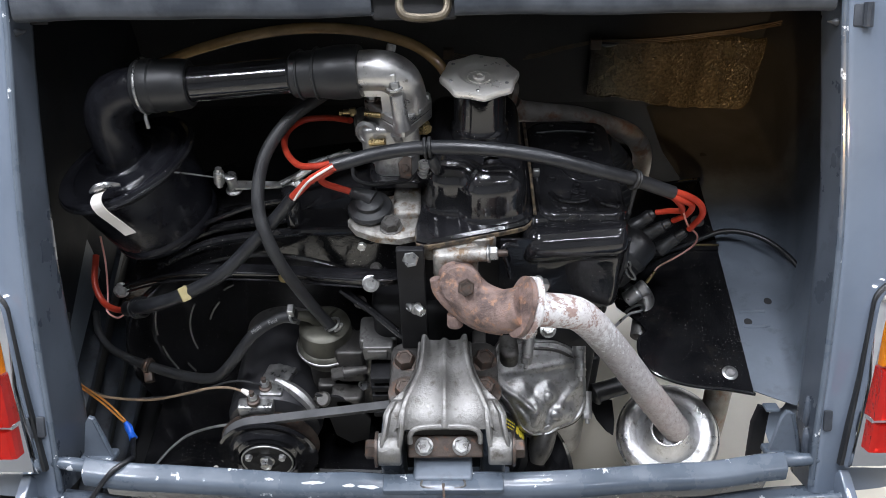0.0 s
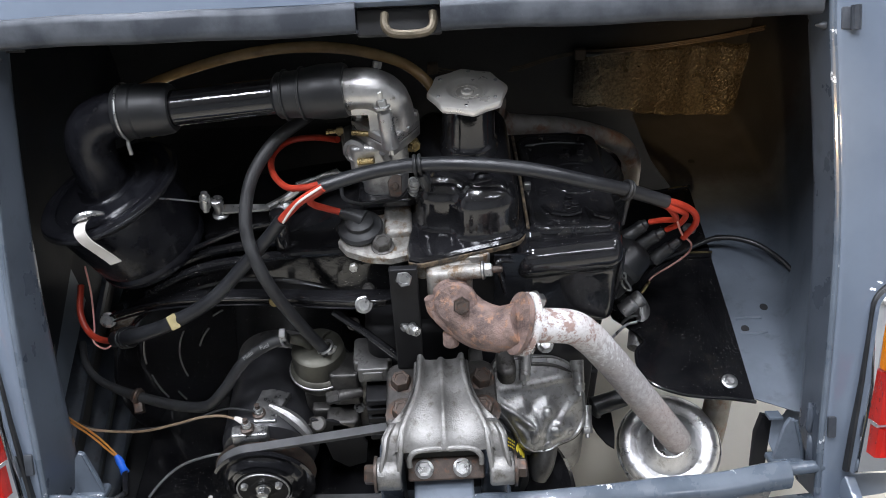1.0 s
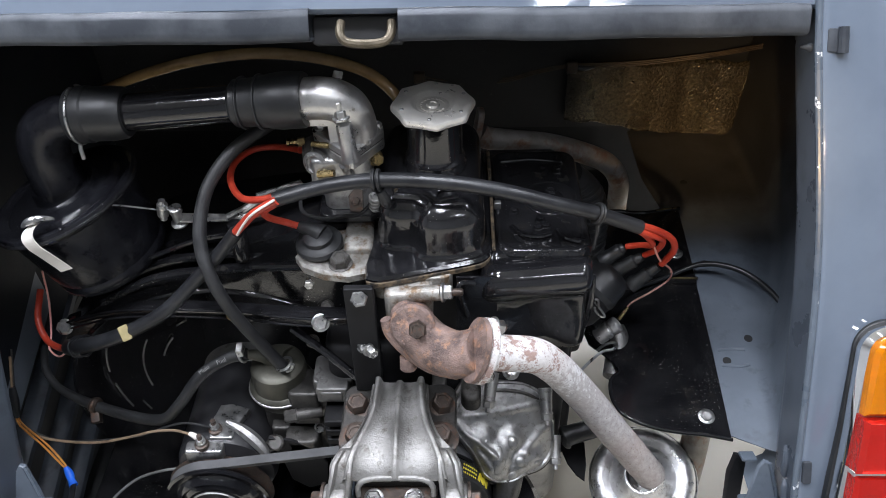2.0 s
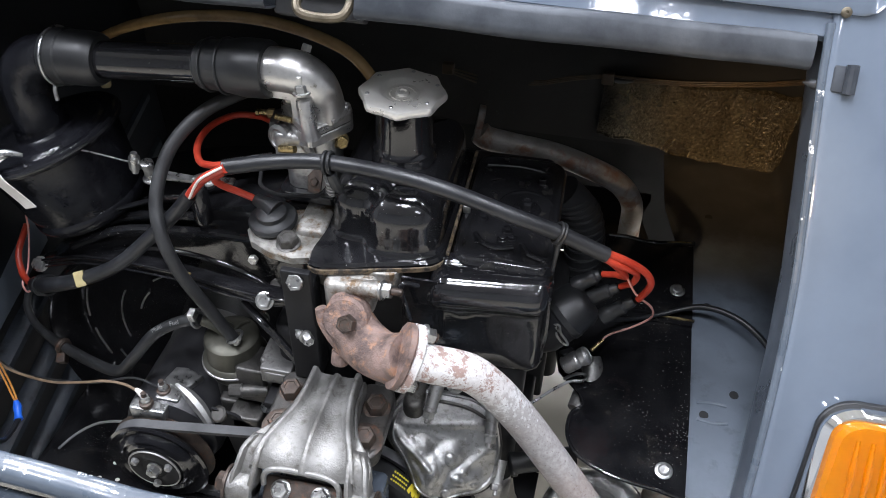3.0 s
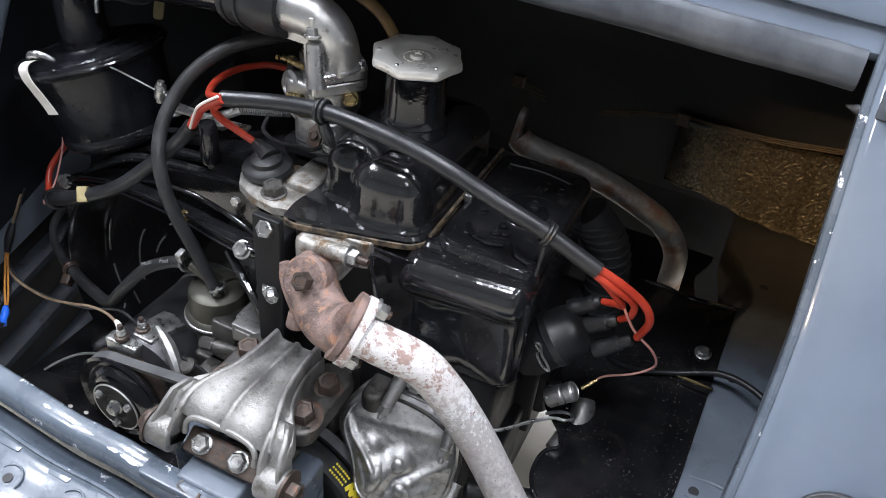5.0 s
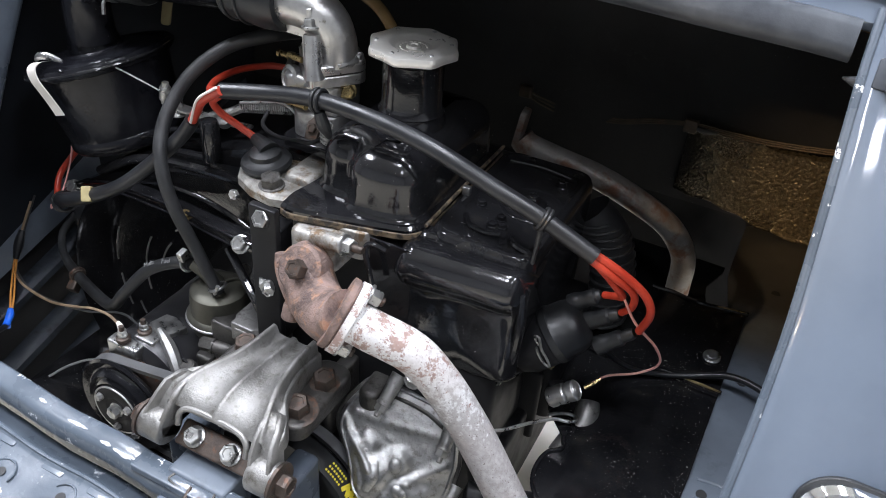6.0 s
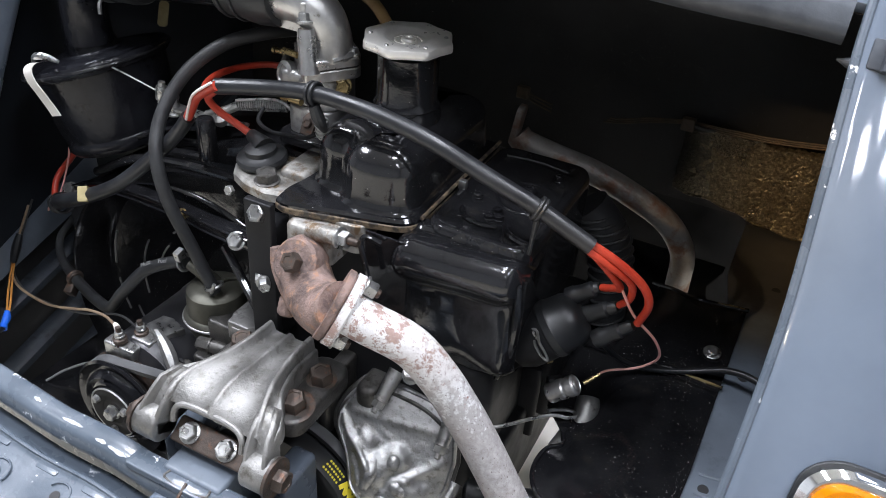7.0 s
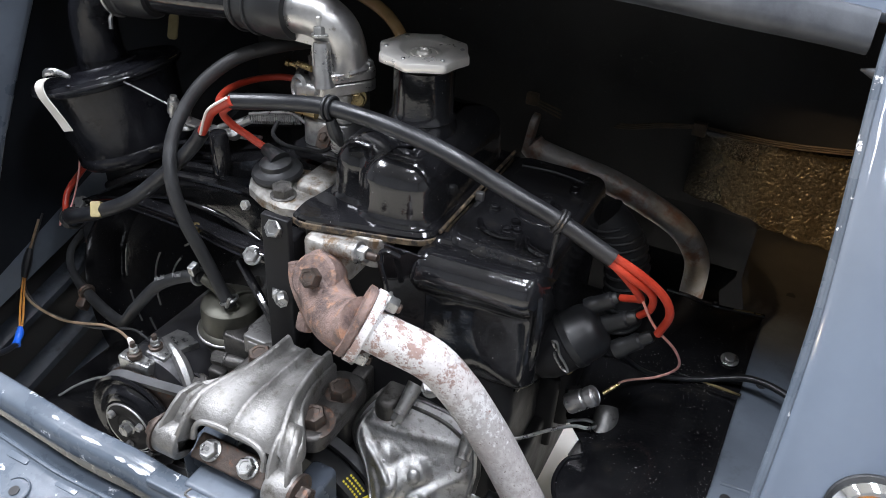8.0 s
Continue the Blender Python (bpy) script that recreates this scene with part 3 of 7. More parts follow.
for x, y, length in ((-0.156, 0.4785, 0.026), (-0.116, 0.4745, 0.014), (-0.094, 0.4740, 0.024), (-0.205, 0.4810, 0.010), (0.105, 0.4800, 0.012)):
    near, far = [], []
    for k in range(9):
        u, h = x + length * (k / 8 - 0.5), 0.0021 * math.sin(math.pi * k / 8) ** 0.6 + 0.0003
        for side_of, sgn in ((near, -1), (far, 1)):
            yy = y + sgn * h * scuff.uniform(0.45, 1.0)
            side_of.append((u, yy, float(np.interp(yy, (0.4700, 0.4725, 0.4770, 0.4870), (0.3925, 0.3950, 0.3968, 0.3986)))))
    top = [sill_at(p[0], (p[1], p[2] + 0.0005)) for p in near + far[::-1]]
    part("paint_scuff", rings(bmesh.new(), [[p - V((0, 0, 0.0004)) for p in top], top]), PRIMER, car, "pale scuff in the sill's paint")
bm = strip(APRON, sill_at, [MID + v for v in np.linspace(-0.462, 0.462, 31)])
part("apron", thick(bm, 0.0015), PAINT_WORN, car, "grey lower apron panel", sharp=50)
for sign in (1, -1):
    x = MID + sign * 0.458
    part("apron_edge", rblock(-0.006, 0.006, -0.075, 0.006, -0.02, 0.006, 0.002, 0.002, m=basis((0, -0.2, 1), sill_at(x, (0.468, 0.374)))), PAINT, car)
    part("seal_end", sweep([sill_at(MID + sign * w, (0.487, 0.386)) for w in (0.380, 0.405, 0.428, 0.440)], [0.007, 0.008, 0.0065, 0.004], 12, 4), PAINT_WORN, car)
for x in (-0.37, -0.33, -0.225, -0.16, -0.10, 0.08, 0.2, 0.3):
    p = sill_at(x, (0.4440, 0.3640))
    part("edge_clip", rblock(-0.013, 0.013, -0.0035, 0.0035, -0.002, 0.0006, 0.002, 0.0004, m=basis((0, -0.1, 1), p)), PAINT_WORN, car)
for x, y in ((-0.20, 0.418), (-0.13, 0.425), (-0.27, 0.42)):
    p = sill_at(x, (y, 0.3617 - 0.167 * (0.425 - y)))
    part("drain_hole", lathe([(0.0050, 0.0), (0.0050, 0.0006), (0.003, 0.0007)], basis((0, -0.18, 1), p), 16), DARK_IN, car)
    part("pressed_bead", ring_torus(p, (0, -0.18, 1), 0.014, 0.0012, n=20, k=6, a0=-20, a1=150), PAINT_WORN, car)
part("apron_flange", sweep([sill_at(x, (0.4505, 0.3672)) for x in np.linspace(-0.45, -0.05, 16)], 0.0022, 8, 2), PAINT_WORN, car)
part("apron_flange", sweep([sill_at(x, (0.4505, 0.3672)) for x in np.linspace(0.025, 0.41, 16)], 0.0022, 8, 2), PAINT_WORN, car)
# lid catch plate at the middle of the sill
part("catch_plate", rblock(-0.045, 0.022, 0.440, 0.474, 0.364, 0.382, 0.004, 0.006), PAINT, car)
part("catch_pad", rblock(-0.078, 0.056, 0.468, 0.4895, 0.394, 0.4006, 0.003, 0.0015), PAINT_WORN, car)
part("catch_tongue", sweep([(-0.034, 0.482, 0.4006), (-0.034, 0.473, 0.4000), (-0.010, 0.471, 0.3990), (0.012, 0.473, 0.4000), (0.012, 0.482, 0.4006)], 0.0014, 8, 4), CAST_DARK, car, "dull steel lid catch")
part("catch_pin", sweep([(-0.011, 0.476, 0.402), (-0.010, 0.462, 0.396), (-0.010, 0.448, 0.386)], 0.0016, 8, 4), DARK_STEEL, car)

# bay lining
LEDGE_Y, LEDGE_Z = (0.60, 0.65, 0.77, 0.865, 0.91, 1.0, 1.08, 1.26), (0.3630, 0.3665, 0.3735, 0.3885, 0.3955, 0.4020, 0.3995, 0.3960)


def ledge_z(y):
    return float(np.interp(y, LEDGE_Y, LEDGE_Z))


def wall_r(y, q):
    flare = 0.085 * min(1.0, max(0.0, (y - 0.66) / 0.26)) ** 1.3
    base = ledge_z(y)
    x, z = q
    back = 0.018 * min(1.0, max(0.0, (y - 0.995) / 0.10))
    zz = base + z if z < 0.1 else z
    y -= 0.52 * max(0.0, x - 0.372) if y < 0.66 else 0.0
    return V((x + (flare if x > 0.42 else 0) - (back if x < 0.39 else 0), max(y, 0.522 + 0.65 * (zz - 0.40)), zz))


SIDE_SEC = [(0.372, -0.004), (0.380, 0.0), (0.425, 0.001), (0.436, 0.006), (0.442, 0.022), (0.4435, 0.06), (0.446, 0.5), (0.448, 0.70), (0.448, 0.84)]
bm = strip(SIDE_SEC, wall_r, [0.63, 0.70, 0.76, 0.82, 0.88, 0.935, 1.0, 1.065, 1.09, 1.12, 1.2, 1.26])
part("bay_side", thick(bm, 0.0016), SHADED_WING, car, "grey inner wing with drilled holes, shade painted in at its far end", sharp=50)
bm = strip([(0.408, -0.05), (0.432, -0.03), (0.4435, 0.03), (0.446, 0.5), (0.448, 0.70), (0.448, 0.84)], lambda y, q: V((q[0], y - 0.0, (0.40 if y < 0.56 else 0.352) + q[1] if q[1] < 0.1 else q[1])) if q[1] < 0.4 else V((q[0], max(y, 0.488 + 0.65 * (q[1] - 0.40) + 0.03), q[1])), [0.515, 0.545, 0.58, 0.63])
part("bay_side", thick(bm, 0.0016), PAINT_IN, car, sharp=50)
for x, y, r in ((0.403, 0.735, 0.0055), (0.408, 0.895, 0.0060), (0.416, 1.076, 0.0055)):
    part("drilled_hole", lathe([(r, 0), (r, 0.0006), (r * 0.5, 0.0007)], basis((0, -0.19, 1), (x, y, ledge_z(y) + 0.0018)), 18), DARK_IN, car, "dark drilled hole")
part("drilled_hole", lathe([(0.0055, 0), (0.0055, 0.0006), (0.003, 0.0007)], basis((0, -0.19, 1), (0.439, 0.770, 0.3765)), 18), DARK_IN, car, "dark drilled hole")
part("pressed_bead", sweep([(0.395, 0.752, ledge_z(0.752) + 0.001), (0.415, 0.754, ledge_z(0.754) + 0.001), (0.430, 0.752, ledge_z(0.752) + 0.003)], 0.0026, 8, 4), PAINT_IN, car)
part("pressed_bead", sweep([(0.395, 0.728, ledge_z(0.728) + 0.001), (0.415, 0.726, ledge_z(0.726) + 0.001), (0.430, 0.728, ledge_z(0.728) + 0.003)], 0.0026, 8, 4), PAINT_IN, car)
# left side: flat panel above, ribbed recess below
LX = -0.525


def slope(y):
    return 0.30 * (y - 0.70)


# paint tone on the low band, its shaded copy from there up
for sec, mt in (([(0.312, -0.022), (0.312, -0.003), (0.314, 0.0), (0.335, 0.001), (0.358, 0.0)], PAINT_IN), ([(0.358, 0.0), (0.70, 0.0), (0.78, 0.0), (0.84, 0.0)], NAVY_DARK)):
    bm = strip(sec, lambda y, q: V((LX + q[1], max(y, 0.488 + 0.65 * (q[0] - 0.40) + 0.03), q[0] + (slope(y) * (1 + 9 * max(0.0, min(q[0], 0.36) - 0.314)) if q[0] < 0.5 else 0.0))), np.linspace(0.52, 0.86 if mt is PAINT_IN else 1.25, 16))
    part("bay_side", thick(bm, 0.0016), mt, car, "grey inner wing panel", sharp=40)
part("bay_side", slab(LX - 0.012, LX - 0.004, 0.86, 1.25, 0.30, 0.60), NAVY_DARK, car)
# near-black sheet, so the shade between the ribs is painted
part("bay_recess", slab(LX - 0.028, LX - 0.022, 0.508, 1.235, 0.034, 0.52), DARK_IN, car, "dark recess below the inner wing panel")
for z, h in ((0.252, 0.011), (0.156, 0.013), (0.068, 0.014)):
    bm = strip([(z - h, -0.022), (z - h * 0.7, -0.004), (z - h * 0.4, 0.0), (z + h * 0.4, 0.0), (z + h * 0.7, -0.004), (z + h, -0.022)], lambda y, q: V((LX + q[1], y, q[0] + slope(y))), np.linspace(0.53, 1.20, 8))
    part("bay_rib", thick(bm, 0.0016), SHADED_RIB, car, sharp=40)
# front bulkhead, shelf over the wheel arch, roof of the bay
# the lower strip is black in place of the shade behind the plates
for sec, mt in (([(0.16, 0), (0.30, 0), (0.405, 0)], BLACK_MATT), ([(0.405, 0.0), (0.418, 0.0), (0.53, 0.012), (0.66, 0.0), (0.75, -0.06), (0.835, -0.16)], BULKHEAD_DARK)):
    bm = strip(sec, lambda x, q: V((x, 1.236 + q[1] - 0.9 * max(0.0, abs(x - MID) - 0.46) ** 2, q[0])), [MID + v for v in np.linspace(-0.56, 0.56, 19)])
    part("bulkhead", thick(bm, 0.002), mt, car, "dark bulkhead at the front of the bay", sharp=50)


def sheet_at(x, q):
    wave = 0.0016 * math.sin(46 * x) + 0.0010 * math.sin(131 * x + 1)
    return V((x, 1.222 + q[1] - 0.9 * max(0.0, abs(x - MID) - 0.46) ** 2 + wave, q[0] * (0.526 + 0.02 * (x - 0.2)) + (1 - q[0]) * (0.424 - 0.17 * (x - 0.27)) + wave))


crinkle = random.Random(5)
bm = strip([(0.0, 0.006), (0.012, -0.004), (0.03, -0.005)] + [(0.05 + 0.92 * k / 38, -0.003 + 0.006 * k / 38) for k in range(39)] + [(1.0, 0.010)], sheet_at, np.linspace(0.240, 0.534, 118))
for v in bm.verts:
    v.co += V((crinkle.uniform(-0.0005, 0.0005), crinkle.uniform(-0.00055, 0.00055), crinkle.uniform(-0.0005, 0.0005)))
bmesh.ops.triangulate(bm, faces=bm.faces[:])
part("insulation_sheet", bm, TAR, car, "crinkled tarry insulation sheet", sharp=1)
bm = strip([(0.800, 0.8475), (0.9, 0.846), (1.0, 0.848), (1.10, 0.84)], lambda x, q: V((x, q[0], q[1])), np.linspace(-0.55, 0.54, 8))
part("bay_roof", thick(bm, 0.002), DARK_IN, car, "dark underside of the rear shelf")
# thin harness clipped along the bulkhead
har = thing("wiring_harness", (0.3, 1.2, 0.53), "thin orange and brown wires clipped along the bulkhead", "wires")
for k, mt in enumerate((HARNESS, HARNESS, HARNESS)):
    part("wire", sweep([(0.125 + 0.004 * k, 1.212, 0.505 + 0.004 * k), (0.150, 1.212, 0.509 + 0.003 * k), (0.19, 1.211, 0.522 + 0.003 * k), (0.243, 1.210, 0.534 + 0.002 * k), (0.29, 1.210, 0.533 + 0.003 * k), (0.35, 1.206, 0.538 + 0.003 * k), (0.41, 1.198, 0.549 + 0.003 * k), (0.46, 1.18, 0.566 + 0.003 * k), (0.51, 1.14, 0.60 + 0.003 * k)], 0.0013, 8, 5), mt, har)
    part("wire", sweep([(0.004, 1.206, 0.522 - 0.004 * k), (0.020, 1.208, 0.517 - 0.005 * k), (0.045, 1.210, 0.511 - 0.006 * k)], 0.0013, 8, 5), mt, har)
for x, y, z in ((0.243, 1.207, 0.535), (0.0, 1.204, 0.522)):
    part("clip", rblock(-0.009, 0.009, -0.009, 0.009, -0.004, 0.006, 0.002, 0.002, m=basis((0, -1, 0.1), (x, y, z))), HARNESS, har, "brown cable clip")
part("tape", sweep([(0.247, 1.207, 0.535), (0.262, 1.206, 0.533), (0.280, 1.208, 0.534)], [0.003, 0.0045, 0.002], 8, 4), SLEEVE, har, "black tape")

# side brackets at the ends of the sill
for sign in (1, -1):
    at = side(sign)
    tri_b = thing("corner_bracket", (at(0.40), 0.53, 0.38), "triangular grey sheet steel bracket at the sill's end", "bracket", "brackets at the sill's ends")
    cx = at(0.408 if sign > 0 else 0.395)
    m = basis((0, -0.93, 0.36), (cx, 0.531, 0.378))
    part("gusset", prism([(-0.017, 0.0), (0.017, 0.0), (0.012, 0.022), (0.003, 0.052), (-0.003, 0.054), (-0.008, 0.046)], -0.002, 0.003, m, bevel=0.0012), PAINT_IN, tri_b)
    part("lip", rblock(-0.021, 0.019, -0.008, 0.001, -0.012, 0.009, 0.003, 0.002, m=m), PAINT_WORN, tri_b)
    part("fold", sweep([m @ V((0.017, 0.0, 0.003)), m @ V((0.012, 0.022, 0.004)), m @ V((0.003, 0.052, 0.003))], 0.0022, 8, 4), PAINT_WORN, tri_b)
    if sign > 0:
        # plain black plate filling the gap beside the gusset
        part("tab", prism([(-0.030, -0.030), (-0.014, -0.034), (-0.012, 0.040), (-0.024, 0.044), (-0.030, 0.020)], -0.030, -0.022, m, bevel=0.002), BLACK_MATT, tri_b, "plain black plate beside the gusset")
        part("tab_lip", rblock(-0.022, -0.006, 0.046, 0.050, -0.022, -0.008, 0.001, 0.001, m=m), PAINT_WORN, tri_b)

# ---------------------------------------------------------------- tail lamps
def tail_lamp(sign):
    at = side(sign)
    lamp = thing("tail_lamp", rim(at(0.50), -0.01, 0), "chrome-rimmed tail lamp with amber and red lenses", "tail lamp", "tail lamps")
    n = (rim(0, 0, 1) - rim(0, 0, 0)).normalized()
    m = Matrix((V((sign, 0, 0)), V((0, 0.545, 0.838)) * 0.86, n)).transposed().to_4x4()
    m.translation = rim(at(0.4535 if sign > 0 else 0.436), 0.024, -0.002)
    def round_top(x0, x1, y1, r1, r2):
        return [(x1 - r2 + r2 * math.cos(radians(a)), y1 - r2 + r2 * math.sin(radians(a))) for a in range(0, 91, 9)] + [(x0 + r1 + r1 * math.cos(radians(a)), y1 - r1 + r1 * math.sin(radians(a))) for a in range(90, 181, 7)]
    prof = [(0.0, -0.016), (0.110, -0.016), (0.128, 0.004)] + round_top(0.021, 0.132, 0.224, 0.032, 0.022) + [(0.013, 0.10)]
    part("gasket", prism([(0.066 + (x - 0.066) * 1.04, 0.10 + (y - 0.10) * 1.025) for x, y in prof], -0.004, 0.004, m, bevel=0.001), RUBBER, lamp, "black rubber gasket")
    part("bezel", prism(prof, 0.003, 0.020, m, bevel=0.006), CHROME, lamp, "chrome bezel")
    def inner(y0, y1, inset):
        return [(0.0105 + 0.09 * y0 + inset, y0), (0.119 - inset, y0), (0.121 - inset, y1), (0.0105 + 0.09 * y1 + inset, y1)]
    part("lens", prism([(0.0235, 0.122), (0.122, 0.122)] + round_top(0.0285, 0.122, 0.214, 0.024, 0.015), 0.014, 0.030, m, bevel=0.005), ORANGE_LENS, lamp, "amber indicator lens")
    part("lens", prism(inner(0.055, 0.119, 0.001), 0.018, 0.036, m, bevel=0.005), RED_LENS, lamp, "red lens")
    part("lens", prism(inner(0.012, 0.050, 0.003), 0.018, 0.032, m, bevel=0.004), RED_LENS, lamp, "red reflector lens")
    for k in range(6):
        part("lens_rib", sweep([m @ V((0.047 + 0.0125 * k, 0.130, 0.0296)), m @ V((0.047 + 0.0125 * k, 0.165, 0.0304)), m @ V((0.047 + 0.0125 * k, 0.198, 0.0296))], [0.002, 0.0032, 0.002], 8, 4), ORANGE_LENS, lamp)
    part("lens_bar", rblock(0.016, 0.12, 0.050, 0.056, 0.016, 0.028, 0.001, 0.001, m=m), CHROME, lamp)
    part("bulb_holder", lathe([(0.004, 0), (0.007, 0.004), (0.009, 0.010), (0.004, 0.016)], m @ Matrix.Translation((0.082, 0.186, 0.034)), 14), ORANGE_LENS, lamp)


tail_lamp(1)
tail_lamp(-1)

# ---------------------------------------------------------------- engine: covers and castings
engine = thing("engine", (0.03, 0.80, 0.25), "small upright air-cooled engine, black enamelled and bare alloy", "engine")
UPA = (0, 0, 1)
# crankcase and cylinders, dark inside
part("crankcase", rblock(-0.10, 0.19, 0.675, 0.95, 0.24, 0.47, 0.02, 0.01, bm=rblock(-0.06, 0.19, 0.69, 0.93, 0.44, 0.575, 0.01, 0.01)), BLACK_MATT, engine, "dark oily crankcase")
# cylinder head, alloy, under the cover
bm = rblock(-0.036, 0.052, 0.668, 0.88, 0.560, 0.590, 0.012, 0.002)
rblock(-0.020, 0.031, 0.646, 0.70, 0.552, 0.586, 0.008, 0.006, bm=bm)
head = part("cylinder_head", bm, HEAD, engine, "stained bare alloy cylinder head")
bm = prism([(-0.118, 0.700), (-0.108, 0.684), (-0.084, 0.672), (-0.058, 0.668), (-0.038, 0.674), (-0.032, 0.74), (-0.055, 0.748), (-0.085, 0.740), (-0.112, 0.722)], 0.584, 0.5955, bevel=0.003)
rblock(-0.066, -0.034, 0.70, 0.765, 0.585, 0.604, 0.008, 0.006, bm=bm)
part("head_ear", bm, HEAD, engine, "bare alloy head ear")
bm = sweep([(0.006, 0.652, 0.582), (0.040, 0.648, 0.588)], 0.0085, 16, 2)
part("stud_boss", bm, HEAD, engine)
bm = hexhead((0.044, 0.6475, 0.5885), (1, -0.12, 0.15), 0.014, 0.008, 0.0)
lathe([(0.0105, 0), (0.0105, 0.002), (0.009, 0.003)], basis((1, -0.12, 0.15), (0.041, 0.648, 0.588)), 18, bm)
part("stud_nut", bm, STEEL, engine, "bright zinc nut")
part("stud", lathe([(0.004, 0), (0.004, 0.010), (0.003, 0.012)], basis((1, -0.12, 0.15), (0.051, 0.6468, 0.5895)), 12), DARK_STEEL, engine, "rusty stud end")
part("head_bolt", hexhead((-0.067, 0.685, 0.5955), (0, -0.05, 1), 0.019, 0.010, 0.013), CAST_DARK, engine, "dark hex head bolt")
part("head_bolt", hexhead((-0.100, 0.668, 0.583), (0, -1, 0.2), 0.009, 0.004), STEEL, engine)

# rocker cover: gasket, flange, pressed dome with two lobes and the filler tower
flange = [(-0.038, 0.660), (-0.022, 0.657), (0.023, 0.6685), (0.070, 0.681), (0.086, 0.688), (0.094, 0.701), (0.0955, 0.730), (0.0950, 0.868), (0.086, 0.884), (0.040, 0.889), (-0.012, 0.886), (-0.026, 0.876), (-0.034, 0.80), (-0.036, 0.71), (-0.040, 0.680)]
fl = [tuple(p) for p in spline([*flange, flange[0]], 3)][:-1]
part("gasket", prism([(x * 1.006, 0.77 + (y - 0.77) * 1.008) for x, y in fl], 0.588, 0.5945, bevel=0.001), GASKET, engine, "oily tan cork gasket")
cover = part("rocker_cover", prism(fl, 0.5945, 0.600, bevel=0.003), BLACK, engine, "glossy black pressed rocker cover")


def loft(levels, bm=None):
    return rings(bm or bmesh.new(), [[V((x, y, z)) for x, y in rrect(*box, r, 6)] for z, box, r in levels])


def inset_ring(outline, e, z):
    """A closed curve moved inwards by e along its normals (counter-clockwise), at height z."""
    n = len(outline)
    out = []
    for i, (x, y) in enumerate(outline):
        (ax, ay), (bx, by) = outline[i - 2], outline[(i + 2) % n]
        d = math.hypot(bx - ax, by - ay)
        out.append(V((x - (by - ay) / d * e, y + (bx - ax) / d * e, z)))
    return out


# dome: one pressing with two lobes at the front and a rounded crown
DOME = [(0.0145, 0.6985), (0.0185, 0.692), (0.026, 0.6875), (0.040, 0.686), (0.058, 0.688), (0.074, 0.693), (0.084, 0.703), (0.088, 0.718), (0.0885, 0.745), (0.0885, 0.79), (0.088, 0.83), (0.087, 0.858), (0.081, 0.871), (0.066, 0.877), (0.03, 0.879),
        (-0.006, 0.877), (-0.021, 0.870), (-0.028, 0.856), (-0.031, 0.82), (-0.0315, 0.78), (-0.031, 0.745), (-0.0285, 0.722), (-0.022, 0.710), (-0.010, 0.7045), (0.002, 0.7035), (0.009, 0.7025)]
dome_line = [tuple(p) for p in spline([*DOME, DOME[0]], 4)][:-1]
dome_np = np.array(dome_line)


def reach(i):
    """How far a point of the outline can move inwards before another side is nearer."""
    e = 0.0
    while e < 0.037:
        p = inset_ring(dome_line, e + 0.001, 0.0)[i]
        if np.hypot(*(dome_np - (p.x, p.y)).T).min() < (e + 0.001) * 0.93 - 0.0003:
            break
        e += 0.001
    return e


limit = [reach(i) for i in range(len(dome_line))]
limit = [min(limit[i - 1], limit[i], limit[(i + 1) % len(limit)]) for i in range(len(limit))]
loops = [inset_ring(dome_line, e, z) for e, z in ((-0.0065, 0.5975), (-0.0045, 0.6000), (-0.0020, 0.6020), (-0.0005, 0.6050), (0.0005, 0.6150), (0.0018, 0.6330))]
for k in range(1, 15):
    want = 0.0018 + 0.034 * (1 - math.cos(radians(90 * k / 14)))
    ring = []
    for i in range(len(dome_line)):
        e = min(want, max(limit[i], 0.0022))
        u = min(1.0, (e - 0.0018) / 0.034)
        ring.append(inset_ring(dome_line, e, 0.6330 + 0.0285 * math.sqrt(1 - (1 - u) ** 2))[i])
    loops.append(ring)
bm = rings(bmesh.new(), loops)
bmesh.ops.remove_doubles(bm, verts=bm.verts, dist=0.0012)
part("dome", bm, BLACK, cover, sharp=80)
part("cover_nut", hexhead((0.038, 0.738, 0.660), (0, -0.1, 1), 0.012, 0.007, 0.011), BLACK, cover)
part("rocker_stud", hexhead((0.022, 0.742, 0.660), (0, -0.1, 1), 0.010, 0.005, 0.009), STEEL, cover, "bright zinc nut")
# filler neck and cap
part("filler_neck", lathe([(0.034, 0.658), (0.034, 0.664), (0.0315, 0.668), (0.031, 0.671), (0.0325, 0.6725), (0.031, 0.675), (0.0295, 0.68), (0.0295, 0.722)], basis(UPA, (0.0345, 0.777, 0)), 36), BLACK, engine, "black enamelled oil filler neck")
cap = thing("oil_filler_cap", (0.033, 0.777, 0.722), "octagonal pressed aluminium oil filler cap on the black neck", "oil cap")
CM = basis(UPA, (0.0335, 0.777, 0.003))
outline = []
for k in range(64):
    a = 2 * math.pi * k / 64
    w = abs(((a - 0.39) / (math.pi / 4)) % 1.0 - 0.5) * 2
    octagon = 0.0445 * math.cos(math.pi / 8) / math.cos(((a - 0.1) % (math.pi / 4)) - math.pi / 8)
    outline.append((a, 0.72 * octagon + 0.28 * (0.0415 + 0.0028 * math.cos(8 * (a - 0.1)))))
def cap_ring(k, z):
    return [CM @ V((r * k * math.cos(a), r * k * math.sin(a), z)) for a, r in outline]
def round_ring(r, z):
    return [CM @ V((r * math.cos(a), r * math.sin(a), z)) for a, _ in outline]
